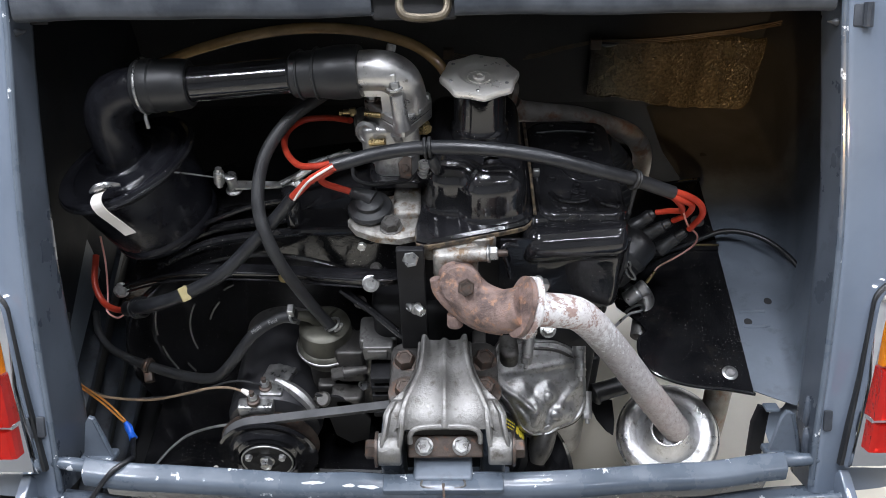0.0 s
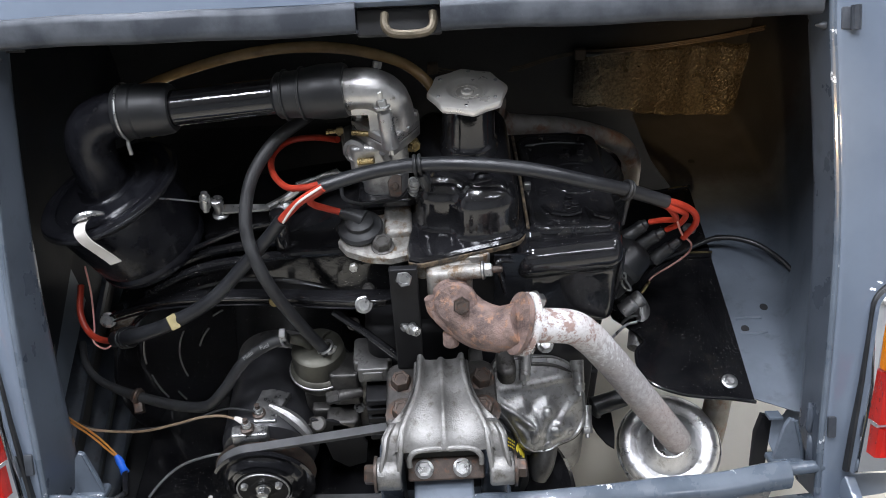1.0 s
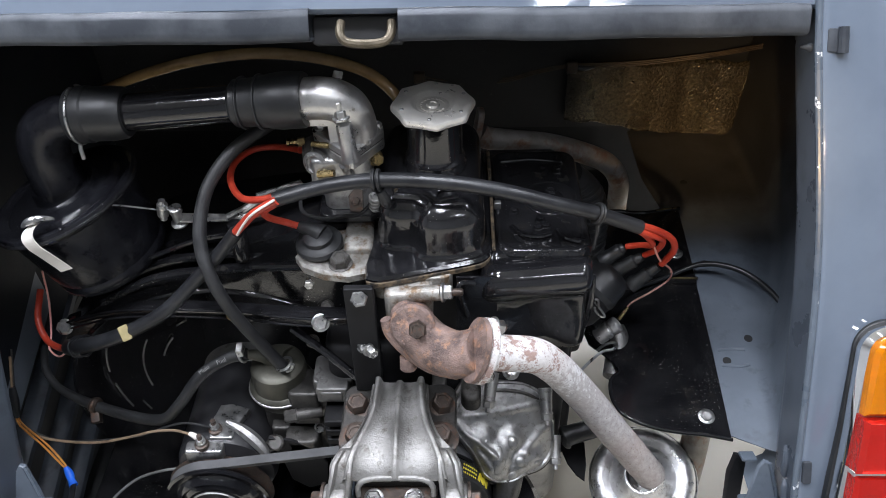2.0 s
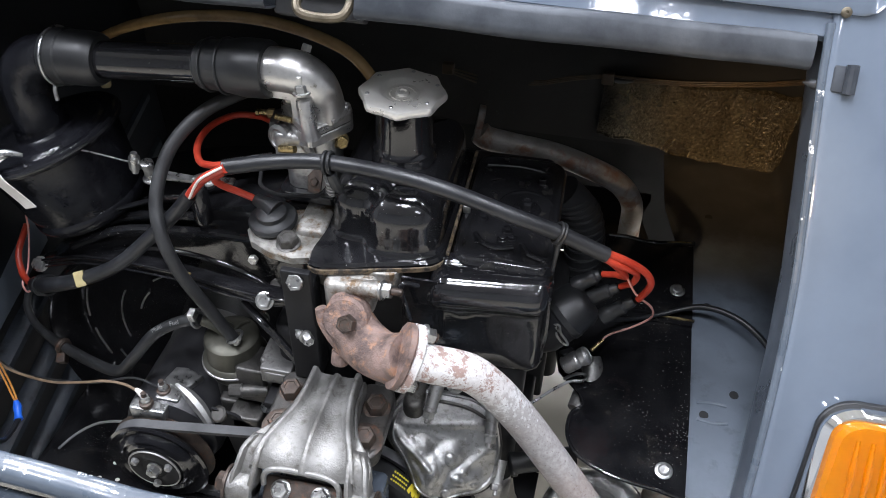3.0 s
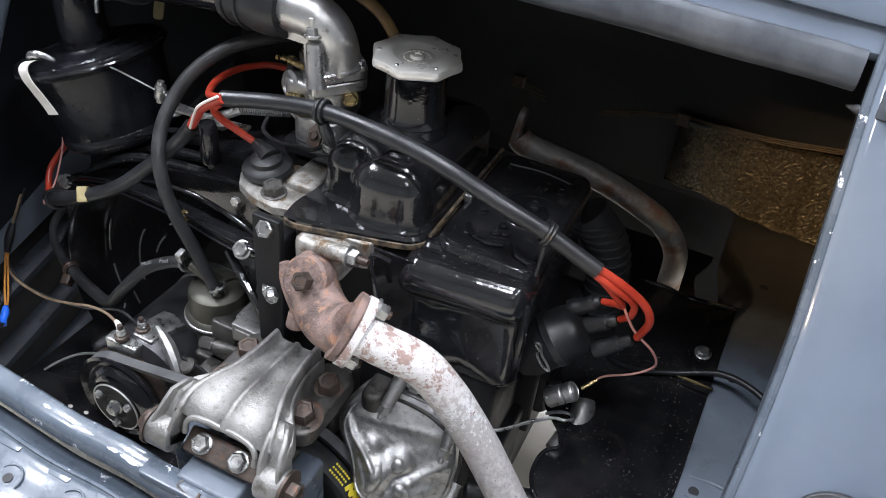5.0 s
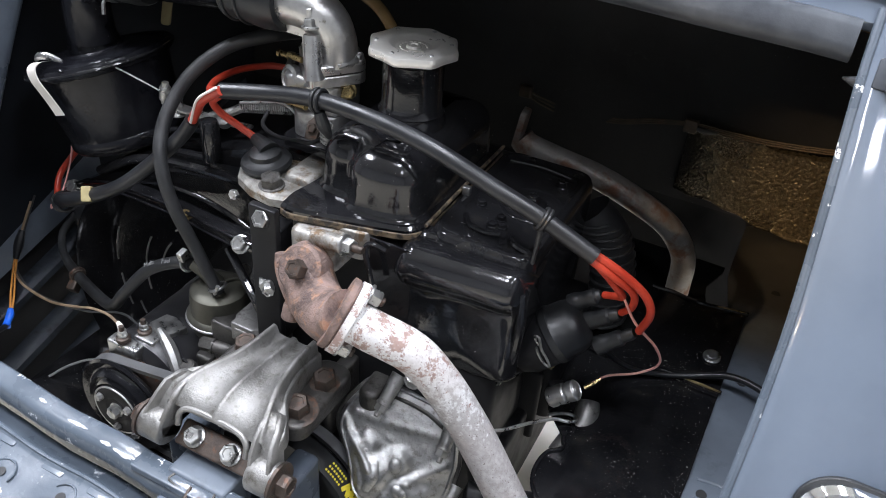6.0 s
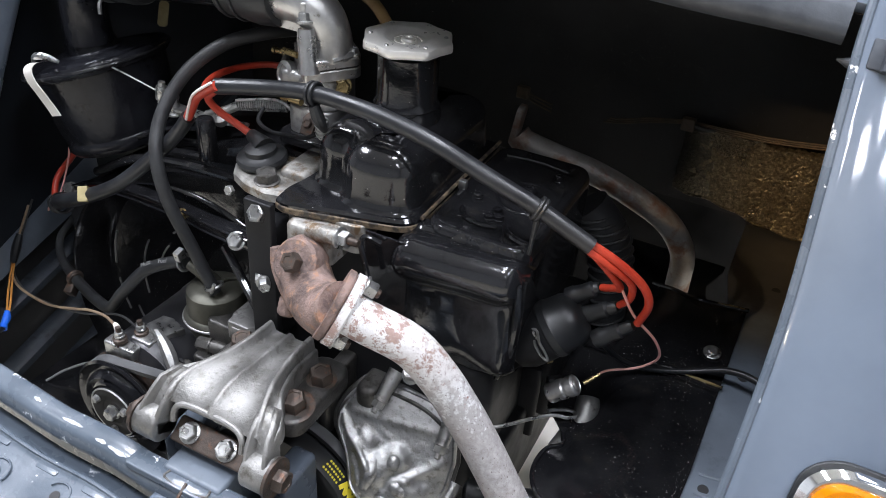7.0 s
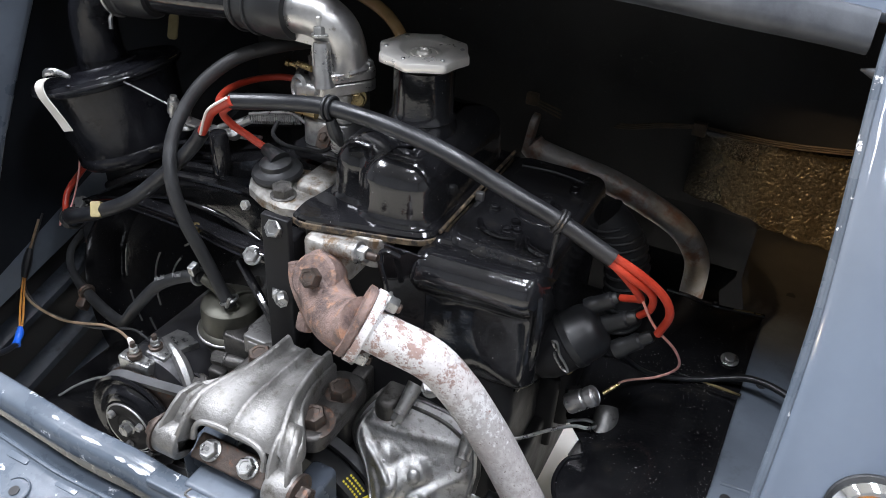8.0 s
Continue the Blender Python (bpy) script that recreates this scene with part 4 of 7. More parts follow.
bm = rings(bmesh.new(), [cap_ring(0.90, 0.7255), cap_ring(0.985, 0.726), cap_ring(1.0, 0.728), cap_ring(0.995, 0.7318), cap_ring(0.972, 0.7338), cap_ring(0.93, 0.7345), round_ring(0.0245, 0.7348), round_ring(0.0215, 0.7338), round_ring(0.018, 0.7305), round_ring(0.0165, 0.7302), round_ring(0.0072, 0.7302), round_ring(0.0062, 0.7325), round_ring(0.0038, 0.733), round_ring(0.0030, 0.7315), round_ring(0.001, 0.7315)])
part("cap_plate", bm, CAP_ALU, cap, sharp=40)
for k in range(6):
    a = radians(25 + 60 * k)
    part("rivet", ball(CM @ V((0.0350 * math.cos(a), 0.0350 * math.sin(a), 0.7348)), 0.0022, scale=(1, 1, 0.6), u=10, v=6), STEEL, cap)
# raised worn lettering round the dish, not readable
for k in range(16):
    a = radians(30 + 300 * k / 15)
    part("embossed_bar", rblock(-0.0009, 0.0009, -0.0016, 0.0016, 0, 0.0007, 0.0004, 0.0002, m=CM @ Matrix.Rotation(a, 4, "Z") @ Matrix.Translation((0.0125, 0, 0.7302))), CAP_ALU, cap)

# black cooling shroud over the far cylinder
bm = loft([(0.47, (0.098, 0.200, 0.690, 0.884), 0.012), (0.584, (0.098, 0.204, 0.694, 0.886), 0.020), (0.594, (0.0985, 0.2035, 0.6955, 0.8855), 0.020), (0.5995, (0.101, 0.201, 0.698, 0.883), 0.018), (0.6010, (0.104, 0.198, 0.701, 0.880), 0.016), (0.5995, (0.107, 0.1945, 0.704, 0.8765), 0.014), (0.5975, (0.110, 0.1915, 0.707, 0.8735), 0.012)])
shroud = part("cylinder_shroud", bm, BLACK_TIN, engine, "glossy black tin cylinder shroud", sharp=60)
# the rolled shoulder along its front, closed round at both ends, and the dented face under it
ROLL = [(0.712, 0.5965), (0.703, 0.5955), (0.6985, 0.5925), (0.694, 0.5915), (0.688, 0.5930), (0.680, 0.5930), (0.672, 0.5895), (0.6665, 0.5830), (0.6640, 0.5745), (0.6645, 0.5660), (0.6680, 0.5590), (0.6715, 0.5540), (0.6735, 0.5440), (0.6730, 0.5200), (0.6700, 0.4950), (0.6695, 0.4780), (0.6740, 0.4660), (0.690, 0.4600)]
roll = [tuple(p) for p in spline(ROLL, 3)]
loops = []
for k in range(33):
    u = k / 32
    x = 0.080 + 0.126 * u
    end = min(1.0, (x - 0.080) / 0.020, (0.206 - x) / 0.014)
    e = 0.020 * (1 - math.sqrt(max(0.0, 1 - (1 - end) ** 2)))
    row = []
    for y, z in roll:
        low = max(0.0, 0.575 - z) / 0.115
        dent = 0.0022 * noise.noise(V((x * 34, z * 34, 0.4))) + 0.0010 * noise.noise(V((x * 90, z * 90, 2.1)))
        row.append(V((x - 0.012 * low * (1 - u), y + 0.10 * (x - 0.14) + e + dent * min(1.0, low * 4), z - e * (0.9 if z > 0.57 else 0.2))))
    loops.append(row)
bm = rings(bmesh.new(), loops, closed=False)
part("front_bulge", bm, BLACK, shroud, "glossy black rolled shoulder", sharp=70)
# round pressed dish with the nut of the tie rod in it
DISH = basis(UPA, (0.1655, 0.793, 0.5975))
part("shroud_dish", lathe([(0.033, -0.001), (0.032, 0.0012), (0.0305, 0.0016), (0.0290, 0.0008), (0.027, -0.0012), (0.018, -0.0016), (0.0155, 0.0004), (0.0150, 0.0016), (0.012, 0.0022)], DISH, 40), BLACK, shroud, sharp=60)
part("shroud_nut", hexhead(DISH @ V((0, 0, 0.0015)), UPA, 0.013, 0.008, 0.010), BLACK, shroud)
part("shroud_washer", ring_torus(DISH @ V((0, 0, 0.0115)), UPA, 0.0045, 0.0013, n=20, k=6), BLACK, shroud)
for x, y, h in ((0.122, 0.768, 0.003), (0.150, 0.752, 0.004), (0.156, 0.741, 0.003), (0.147, 0.738, 0.003), (0.178, 0.842, 0.006)):
    part("shroud_screw", hexhead((x, y, 0.5973), UPA, 0.008, h, 0.0055), BLACK, shroud)
part("shroud_rib", sweep([(0.118, 0.742, 0.5975), (0.128, 0.727, 0.5990), (0.146, 0.722, 0.5995), (0.160, 0.727, 0.5990)], 0.0030, 8, 6), BLACK, shroud)
part("shroud_rib", sweep([(0.168, 0.735, 0.5975), (0.176, 0.720, 0.5995), (0.188, 0.714, 0.5995), (0.196, 0.716, 0.5975)], 0.0032, 8, 6), BLACK, shroud)
part("shroud_fold", sweep([(0.112, 0.864, 0.5985), (0.150, 0.866, 0.5998), (0.186, 0.862, 0.5985)], 0.0022, 8, 6), BLACK, shroud)
part("shroud_seam", sweep([(0.0965, 0.70, 0.600), (0.0968, 0.78, 0.603), (0.0965, 0.878, 0.604)], 0.0019, 8, 4), GASKET, shroud, "tan seam edge")
part("shroud_lug", rblock(-0.004, 0.004, -0.003, 0.003, 0, 0.009, 0.001, 0.001, m=basis(UPA, (0.1035, 0.772, 0.600))), STEEL, shroud, "small bright stud")
bm = sweep([(0.075, 0.664, 0.585), (0.062, 0.660, 0.590), (0.058, 0.657, 0.584), (0.062, 0.655, 0.570), (0.068, 0.655, 0.545)], 0.0028, 10, 5)
part("shroud_lip", bm, BLACK, shroud)
part("shroud_wing", prism([(0.056, 0.590), (0.056, 0.500), (0.100, 0.500), (0.100, 0.590)], 0.668, 0.6705, Matrix(((1, 0, 0, 0), (0, 0, 1, 0), (0, 1, 0, 0), (0, 0, 0, 1)))), BLACK, shroud)
part("shroud_flange", sweep([(0.2035, 0.684, 0.575), (0.2045, 0.686, 0.53), (0.200, 0.690, 0.49), (0.190, 0.694, 0.452)], [0.003, 0.0042, 0.0048, 0.0035], 8, 5), BLACK_TIN, shroud)

# black blower housing on the other side: scroll dish round the generator, crescent casing over it, arm with bolts
Q = Matrix(((1, 0, 0, 0), (0, 0, 1, 0), (0, 1, 0, 0), (0, 0, 0, 1)))
GX, GZ = -0.242, 0.283
dish = basis((0, -1, 0), (GX, 0.0, GZ))
part("blower_dish", lathe([(0.02, -0.806), (0.222, -0.806), (0.223, -0.742), (0.218, -0.738), (0.214, -0.742), (0.203, -0.782), (0.196, -0.790), (0.150, -0.792), (0.144, -0.797), (0.02, -0.798)], dish, 64), BLACK, engine, "glossy black fan housing dish", sharp=60)
# highlights on the dish's edges, modelled as thin alloy arcs
for R, a0, a1 in ((0.194, 158, 176), (0.193, 184, 200), (0.146, 150, 190), (0.118, 140, 160), (0.172, 198, 205), (0.128, 120, 128)):
    part("glint_arc", ring_torus((GX, 0.7890 if R > 0.146 else 0.7950, GZ), (0, -1, 0), R, 0.0014, k=6, n=24, a0=a0, a1=a1), ALU_DULL, engine, "bright arc standing for an edge highlight")
outer = [(-0.447, 0.36), (-0.444, 0.41), (-0.425, 0.448), (-0.375, 0.480), (-0.31, 0.506), (-0.25, 0.522), (-0.18, 0.534), (-0.11, 0.542), (-0.06, 0.545), (-0.04, 0.53), (-0.04, 0.36)]
inner = [(GX + 0.216 * math.cos(radians(a)), GZ + 0.216 * math.sin(radians(a))) for a in range(21, 161, 7)]
part("blower_casing", prism([(x, z) for x, z in outer] + inner, 0.742, 0.93, Q), BLACK_TIN, engine, "dusty black tin blower casing", sharp=50)
rim_pts = [(-0.440, 0.744, 0.436), (-0.425, 0.743, 0.446), (-0.36, 0.733, 0.474), (-0.29, 0.720, 0.490), (-0.205, 0.705, 0.501), (-0.15, 0.685, 0.514), (-0.094, 0.668, 0.526), (-0.057, 0.672, 0.524)]
bm = bmesh.new()
rows = spline(rim_pts, 4)
loops = []
for i, p in enumerate(rows):
    w = 0.0045 + 0.0050 * max(0, (p[0] + 0.19) / 0.09) * (1 if p[0] < -0.092 else max(0.0, (-p[0] - 0.057) / 0.035))
    loops.append([V((p[0], p[1] - 0.001, p[2] - w)), V((p[0], p[1] - 0.003, p[2] - w * 0.5)), V((p[0], p[1] - 0.002, p[2] + w * 0.8)), V((p[0], p[1] + 0.004, p[2] + w)), V((p[0], p[1] + 0.014, p[2] + w * 0.8)), V((p[0], p[1] + 0.014, p[2] - w))])
rings(bm, loops)
part("casing_rim", bm, BLACK, engine, sharp=60)
part("casing_edge", sweep([(x, y - 0.003, z + 0.0050) for x, y, z in rim_pts], 0.0017, 8, 5), BLACK, engine)
part("casing_edge", sweep([(x, y - 0.004, z - 0.0055) for x, y, z in rim_pts[:-1]], 0.0015, 8, 5), BLACK, engine)
for x, y, z, s in ((-0.094, 0.664, 0.527, 0.015), (-0.205, 0.7025, 0.501, 0.0105), (-0.434, 0.741, 0.441, 0.015), (-0.113, 0.688, 0.470, 0.012), (-0.089, 0.688, 0.528, 0.011)):
    part("casing_bolt", hexhead((x, y, z), (0.05, -0.75, 0.66), s, s * 0.4, s * 0.68), BRASS if s == 0.0105 else STEEL if s == 0.015 else CAST_DARK, engine)
for k, (z, y) in enumerate(((0.552, 0.735), (0.549, 0.765), (0.546, 0.80))):
    part("casing_rib", sweep([(-0.37, y, z - 0.062), (-0.30, y, z - 0.024), (-0.22, y - 0.004, z - 0.006), (-0.14, y - 0.008, z + 0.002), (-0.07, y - 0.012, z + 0.004)], 0.0055, 10, 5), BLACK_TIN, engine)
part("casing_plate", prism([(-0.20, 0.565), (-0.10, 0.600), (-0.06, 0.600), (-0.05, 0.54), (-0.20, 0.535)], 0.745, 0.80, Q), BLACK_TIN, engine)
part("casing_stay", sweep([(-0.135, 0.690, 0.490), (-0.095, 0.670, 0.470), (-0.055, 0.652, 0.440)], 0.005, 8, 4), BLACK, engine)
part("casing_stay", sweep([(-0.30, 0.745, 0.552), (-0.24, 0.738, 0.583), (-0.19, 0.73, 0.600)], 0.003, 8, 4), BLACK_TIN, engine)
# upright black strap with bolts
strap = part("upright_strap", rblock(-0.060, -0.029, 0.639, 0.6475, 0.44, 0.602, 0.002, 0.002, bm=rblock(-0.058, -0.031, 0.645, 0.672, 0.44, 0.575, 0.004, 0.003)), BLACK_MATT, engine, "black enamelled steel strap")
part("strap_bolt", hexhead((-0.044, 0.641, 0.589), (0, -0.85, 0.5), 0.016, 0.008), STEEL, strap, "bright zinc bolt")
bm = hexhead((-0.040, 0.637, 0.513), (0.6, -0.75, 0.1), 0.011, 0.009, 0.008)
hexhead((-0.046, 0.640, 0.514), (-0.8, -0.6, 0.1), 0.010, 0.006, 0, bm)
part("strap_bolt", bm, STEEL, strap, "bright zinc bolt")

# ---------------------------------------------------------------- exhaust
man = thing("exhaust_manifold", (0.03, 0.61, 0.50), "rusty cast iron exhaust elbow bolted to the head", "manifold")
# teardrop face and elbow
bm = sweep([(0.010, 0.662, 0.562), (0.008, 0.645, 0.558), (0.013, 0.632, 0.550), (0.031, 0.617, 0.541), (0.056, 0.601, 0.545), (0.080, 0.592, 0.560)], [0.018, 0.0225, 0.0245, 0.0252, 0.0246, 0.0245], 24, 6)
part("elbow", bm, RUST, man, sharp=60)
bm = sweep([(-0.018, 0.632, 0.566), (-0.012, 0.627, 0.550), (0.006, 0.617, 0.534), (0.030, 0.606, 0.522), (0.058, 0.597, 0.521)], [0.006, 0.008, 0.009, 0.009, 0.008], 14, 5)
part("lower_web", bm, RUST, man)
part("ear", prism([(p[0], p[1]) for p in circle(0, 0, 0.0235, 26)], -0.014, 0.003, basis((-0.1, -0.8, 0.6), (0.010, 0.6215, 0.5655)), bevel=0.003), RUST, man)
part("ear_bolt", hexhead((0.0165, 0.611, 0.5735), (-0.05, -0.8, 0.6), 0.0165, 0.010, 0.0, turn=0.5), DARK_STEEL, man, "dark rusty hex bolt")
part("lug", lathe([(0.009, 0), (0.009, 0.014), (0.007, 0.016)], basis((0, -0.4, -0.9), (0.004, 0.618, 0.523)), 14), RUST, man)
EX = V((0.86, 0.27, -0.44)).normalized()
EC = V((0.0795, 0.5895, 0.5635))
fm = basis(EX, EC, (0, 0.45, 0.9))
oval = []
for k in range(40):
    a = 2 * math.pi * k / 40
    oval.append((0.0222 * math.cos(a), 0.0340 * math.sin(a)))
part("flange", prism(oval, -0.008, -0.0005, fm, bevel=0.002), RUST, man)
pipe = thing("exhaust_pipe", (0.297, 0.627, 0.27), "steel exhaust pipe, white heat paint flaking to rust", "exhaust pipe")
part("flange", prism([(x * 1.02, y * 1.02) for x, y in oval], 0.0, 0.009, fm, bevel=0.002), EXHAUST, pipe)
bm = sweep([EC + EX * 0.004, EC + EX * 0.028, (0.137, 0.610, 0.532), (0.161, 0.619, 0.502), (0.182, 0.626, 0.467), (0.207, 0.629, 0.427), (0.252, 0.628, 0.355), (0.300, 0.627, 0.280)], 0.0190, 28, 6)
part("tube", bm, EXHAUST, pipe)
for s in (1, -1):
    p = fm @ V((0.002, 0.0262 * s, 0.009))
    b = part("flange_nut", hexhead(p, EX, 0.014, 0.009, 0.010), STEEL, pipe, "bright zinc nut")
    part("stud_end", lathe([(0.0042, 0), (0.0042, 0.014), (0.003, 0.015)], basis(EX, p), 12), DARK_STEEL, b)
muffler = thing("muffler", (0.30, 0.63, 0.17), "bright ribbed steel exhaust muffler hanging below", "muffler")
MA = V((-0.20, -0.42, 0.88)).normalized()
mm = basis(MA, (0.292, 0.632, 0.268))
part("body", lathe([(0.060, -0.15), (0.066, -0.12), (0.066, -0.034), (0.0665, -0.020), (0.064, -0.010), (0.058, -0.004), (0.050, -0.004), (0.042, -0.008), (0.034, 0.002), (0.028, 0.010), (0.0235, 0.014), (0.0222, 0.019), (0.0205, 0.019), (0.0192, 0.010), (0.0188, -0.02)], mm, 48), MUFFLER, muffler, sharp=50)
part("clamp", ring_torus(mm @ V((0, 0, -0.03)), MA, 0.067, 0.003, k=8, n=36), STEEL, muffler)
tail = single("tail_pipe", sweep([(0.372, 0.700, 0.33), (0.366, 0.672, 0.25), (0.355, 0.64, 0.15), (0.35, 0.60, 0.07), (0.35, 0.59, 0.0)], 0.018, 18, 5), TUBE_GREY, "whitish steel heater pipe going down beside the muffler", "pipe")
boot = thing("rubber_boot", (0.2, 0.68, 0.30), "black rubber hose stub and flap beside the muffler", "boot")
part("stub", sweep([(0.186, 0.657, 0.318), (0.191, 0.658, 0.319), (0.197, 0.660, 0.320), (0.233, 0.671, 0.322), (0.262, 0.680, 0.324)], [0.010, 0.0155, 0.0130, 0.0128, 0.0128], 20, 4), RUBBER, boot)
part("flap", prism([(0.188, 0.690), (0.224, 0.684), (0.222, 0.650), (0.217, 0.626), (0.208, 0.634), (0.198, 0.652)], 0.268, 0.271, bevel=0.001), BLACK_MATT, boot)

# ---------------------------------------------------------------- engine mount at the rear
mount = thing("engine_mount", (-0.006, 0.51, 0.40), "cast aluminium engine mount bracket with ribs, dirty", "engine mount")
bm = bmesh.new()
loops = []
MC = -0.0085
for y, z, hw, e, rb in [tuple(p) for p in spline([(0.511, 0.4540, 0.0668, 0.0500, 0.0035), (0.518, 0.4615, 0.0678, 0.0480, 0.004), (0.527, 0.4665, 0.0676, 0.0460, 0.004), (0.540, 0.4695, 0.0605, 0.0415, 0.004), (0.556, 0.4700, 0.0475, 0.0355, 0.0045), (0.574, 0.4680, 0.0395, 0.0300, 0.0050), (0.595, 0.4655, 0.0340, 0.0262, 0.0065), (0.615, 0.4630, 0.0325, 0.0245, 0.0085), (0.634, 0.4605, 0.0320, 0.0240, 0.0100)], 3)]:
    row = []
    skirt = 0.032 if y > 0.545 else 0.010 + (y - 0.51) * 0.62
    k1, k2, kb = 0.0024, 0.0048, 0.0035
    half = ((hw, -skirt), (hw, -0.006), (hw - 0.0012, -0.0035), (hw - 0.0028, -0.0030), ((hw + e) / 2 + 0.001, -0.0060), (e + 0.0044, -0.0030), (e + 0.0030, rb * 0.80), (e + 0.0012, rb), (e - 0.0012, rb), (e - 0.0030, rb * 0.80), (e - 0.0056, 0.0), (e * 0.5, -0.0012), (k2, -0.001), (k1, kb * 0.8), (0.0, kb))
    for dx, dz in [(-a, b) for a, b in half] + list(half[-2::-1]):
        row.append(V((MC + dx, y, z + dz)))
    loops.append(row)
rings(bm, loops, closed=False)
part("saddle", thick(bm, 0.0016), ALU, mount, sharp=70)
# raised edge of the window between the feet
part("window_edge", sweep([(-0.047, 0.505, 0.437), (-0.0465, 0.508, 0.448), (-0.040, 0.511, 0.4550), (-0.024, 0.513, 0.4565), (MC, 0.514, 0.4545), (0.007, 0.513, 0.4565), (0.023, 0.511, 0.4550), (0.0300, 0.508, 0.448), (0.0305, 0.505, 0.437)], 0.0030, 10, 5), ALU, mount)
N = V((0, -0.838, 0.545))
for s in (-1, 1):
    x = MC + s * 0.0605
    bm = bmesh.new()
    rows = []
    for (py, pz), xo, xi, dep in (((0.538, 0.470), 0.0580, 0.0420, 0.004), ((0.525, 0.4655), 0.0650, 0.0430, 0.007), ((0.516, 0.4565), 0.0670, 0.0440, 0.010), ((0.509, 0.445), 0.0700, 0.0455, 0.013), ((0.5035, 0.430), 0.0735, 0.0480, 0.0165), ((0.500, 0.4195), 0.0735, 0.0480, 0.012)):
        hi, lo = dep * 0.8, dep * (0.05 if pz > 0.44 else 0.5)
        prof = [(xi, -dep), (xi, hi * 0.8), (xi + 0.0015, hi), (xi + 0.0045, hi), (xi + 0.0075, lo), (xo - 0.0070, lo), (xo - 0.0040, hi), (xo - 0.0015, hi), (xo, hi * 0.8), (xo, -dep)]
        if s > 0:
            prof = prof[::-1]
        rows.append([V((MC + s * a, py, pz)) + N * b for a, b in prof])
    rings(bm, rows)
    lathe([(0.0160, -0.0135), (0.0178, -0.0115), (0.0178, 0.0115), (0.0160, 0.0135)], basis((1, 0, 0), (x + s * 0.001, 0.504, 0.427)), 28, bm)
    foot = part("foot", bm, ALU, mount, sharp=60)
    bm = lathe([(0.0195, 0.0135), (0.0195, 0.0165), (0.0115, 0.0175)], basis((s, 0, 0), (x, 0.504, 0.427)), 22)
    hexhead((x + s * 0.0175, 0.504, 0.427), (s, 0, 0), 0.019, 0.010, 0, bm)
    part("foot_bolt", bm, DARK_STEEL, foot, "rusty through bolt and washer")
bar = part("cross_bar", rblock(-0.042, 0.042, -0.0125, 0.0125, -0.020, 0.0, 0.003, 0.002, m=basis((0, -0.55, 0.835), (-0.008, 0.509, 0.4245))), DARK_STEEL, mount, "brown steel cross bar")
for x, y in ((-0.032, 0.511), (0.010, 0.511)):
    part("bar_bolt", hexhead((x, 0.509, 0.4245), (0, -0.55, 0.835), 0.0152, 0.0065, 0.0105, turn=0.3 + 9 * x), STEEL, mount, "bright zinc hex bolt")
cross = thing("crossmember", (-0.01, 0.50, 0.33), "grey-blue painted steel crossmember under the mount", "crossmember")
part("block", rblock(-0.044, 0.022, 0.480, 0.512, 0.33, 0.4035, 0.004, 0.004), PAINT_IN, cross)
part("cheek", rblock(0.034, 0.062, 0.52, 0.575, 0.25, 0.388, 0.006, 0.006), JAMB, cross)
part("cheek", rblock(-0.085, -0.058, 0.52, 0.575, 0.25, 0.388, 0.006, 0.006), JAMB, cross)
part("foot_plate", rblock(-0.09, 0.075, 0.505, 0.60, 0.22, 0.26, 0.006, 0.004), PAINT_IN, cross)
# mount flanges on the crankcase
for s in (1, -1):
    x0, x1 = (0.012, 0.055) if s > 0 else (-0.074, -0.030)
    fl = part("mount_flange", rblock(x0, x1, 0.552, 0.650, 0.420, 0.438, 0.016, 0.004, bm=rblock(x0 + 0.014, x1 - 0.012, 0.62, 0.68, 0.36, 0.430, 0.008, 0.003)), CAST_DARK, engine, "dark oily cast mounting flange")
    for dx, y, w in ((0.0455, 0.574, 0.0205), (0.0475, 0.617, 0.0150)):
        part("flange_bolt", hexhead((MC + s * dx, y, 0.4375), (0.05 * s, -0.12, 0.98), 0.021, 0.0125, w), DARK_STEEL, fl, "rusty hex bolt and washer")
# ---------------------------------------------------------------- timing and oil filter cover
TA = V((0.30, -0.72, 0.62)).normalized()
tm = basis(TA, V((0.115, 0.630, 0.372)) - TA * 0.010)
RIDGES = ((-0.048, 0.034, 0.050, 0.016, 0.0055, 0.0022), (-0.046, 0.010, -0.024, -0.022, 0.0050, 0.0045), (0.014, -0.030, 0.052, -0.012, 0.0060, 0.0030), (-0.056, 0.030, -0.034, -0.036, 0.0045, 0.0035))
LUMPS = ((-0.0307, 0.0005, 0.0130, 0.0060), (0.0018, -0.0126, 0.0140, 0.0080), (-0.0200, -0.0240, 0.0180, 0.0110), (-0.0260, -0.0420, 0.0150, 0.0090), (0.0100, -0.0420, 0.0150, 0.0085), (0.0250, -0.0480, 0.0110, 0.0060), (-0.0070, -0.0540, 0.0120, 0.0060))
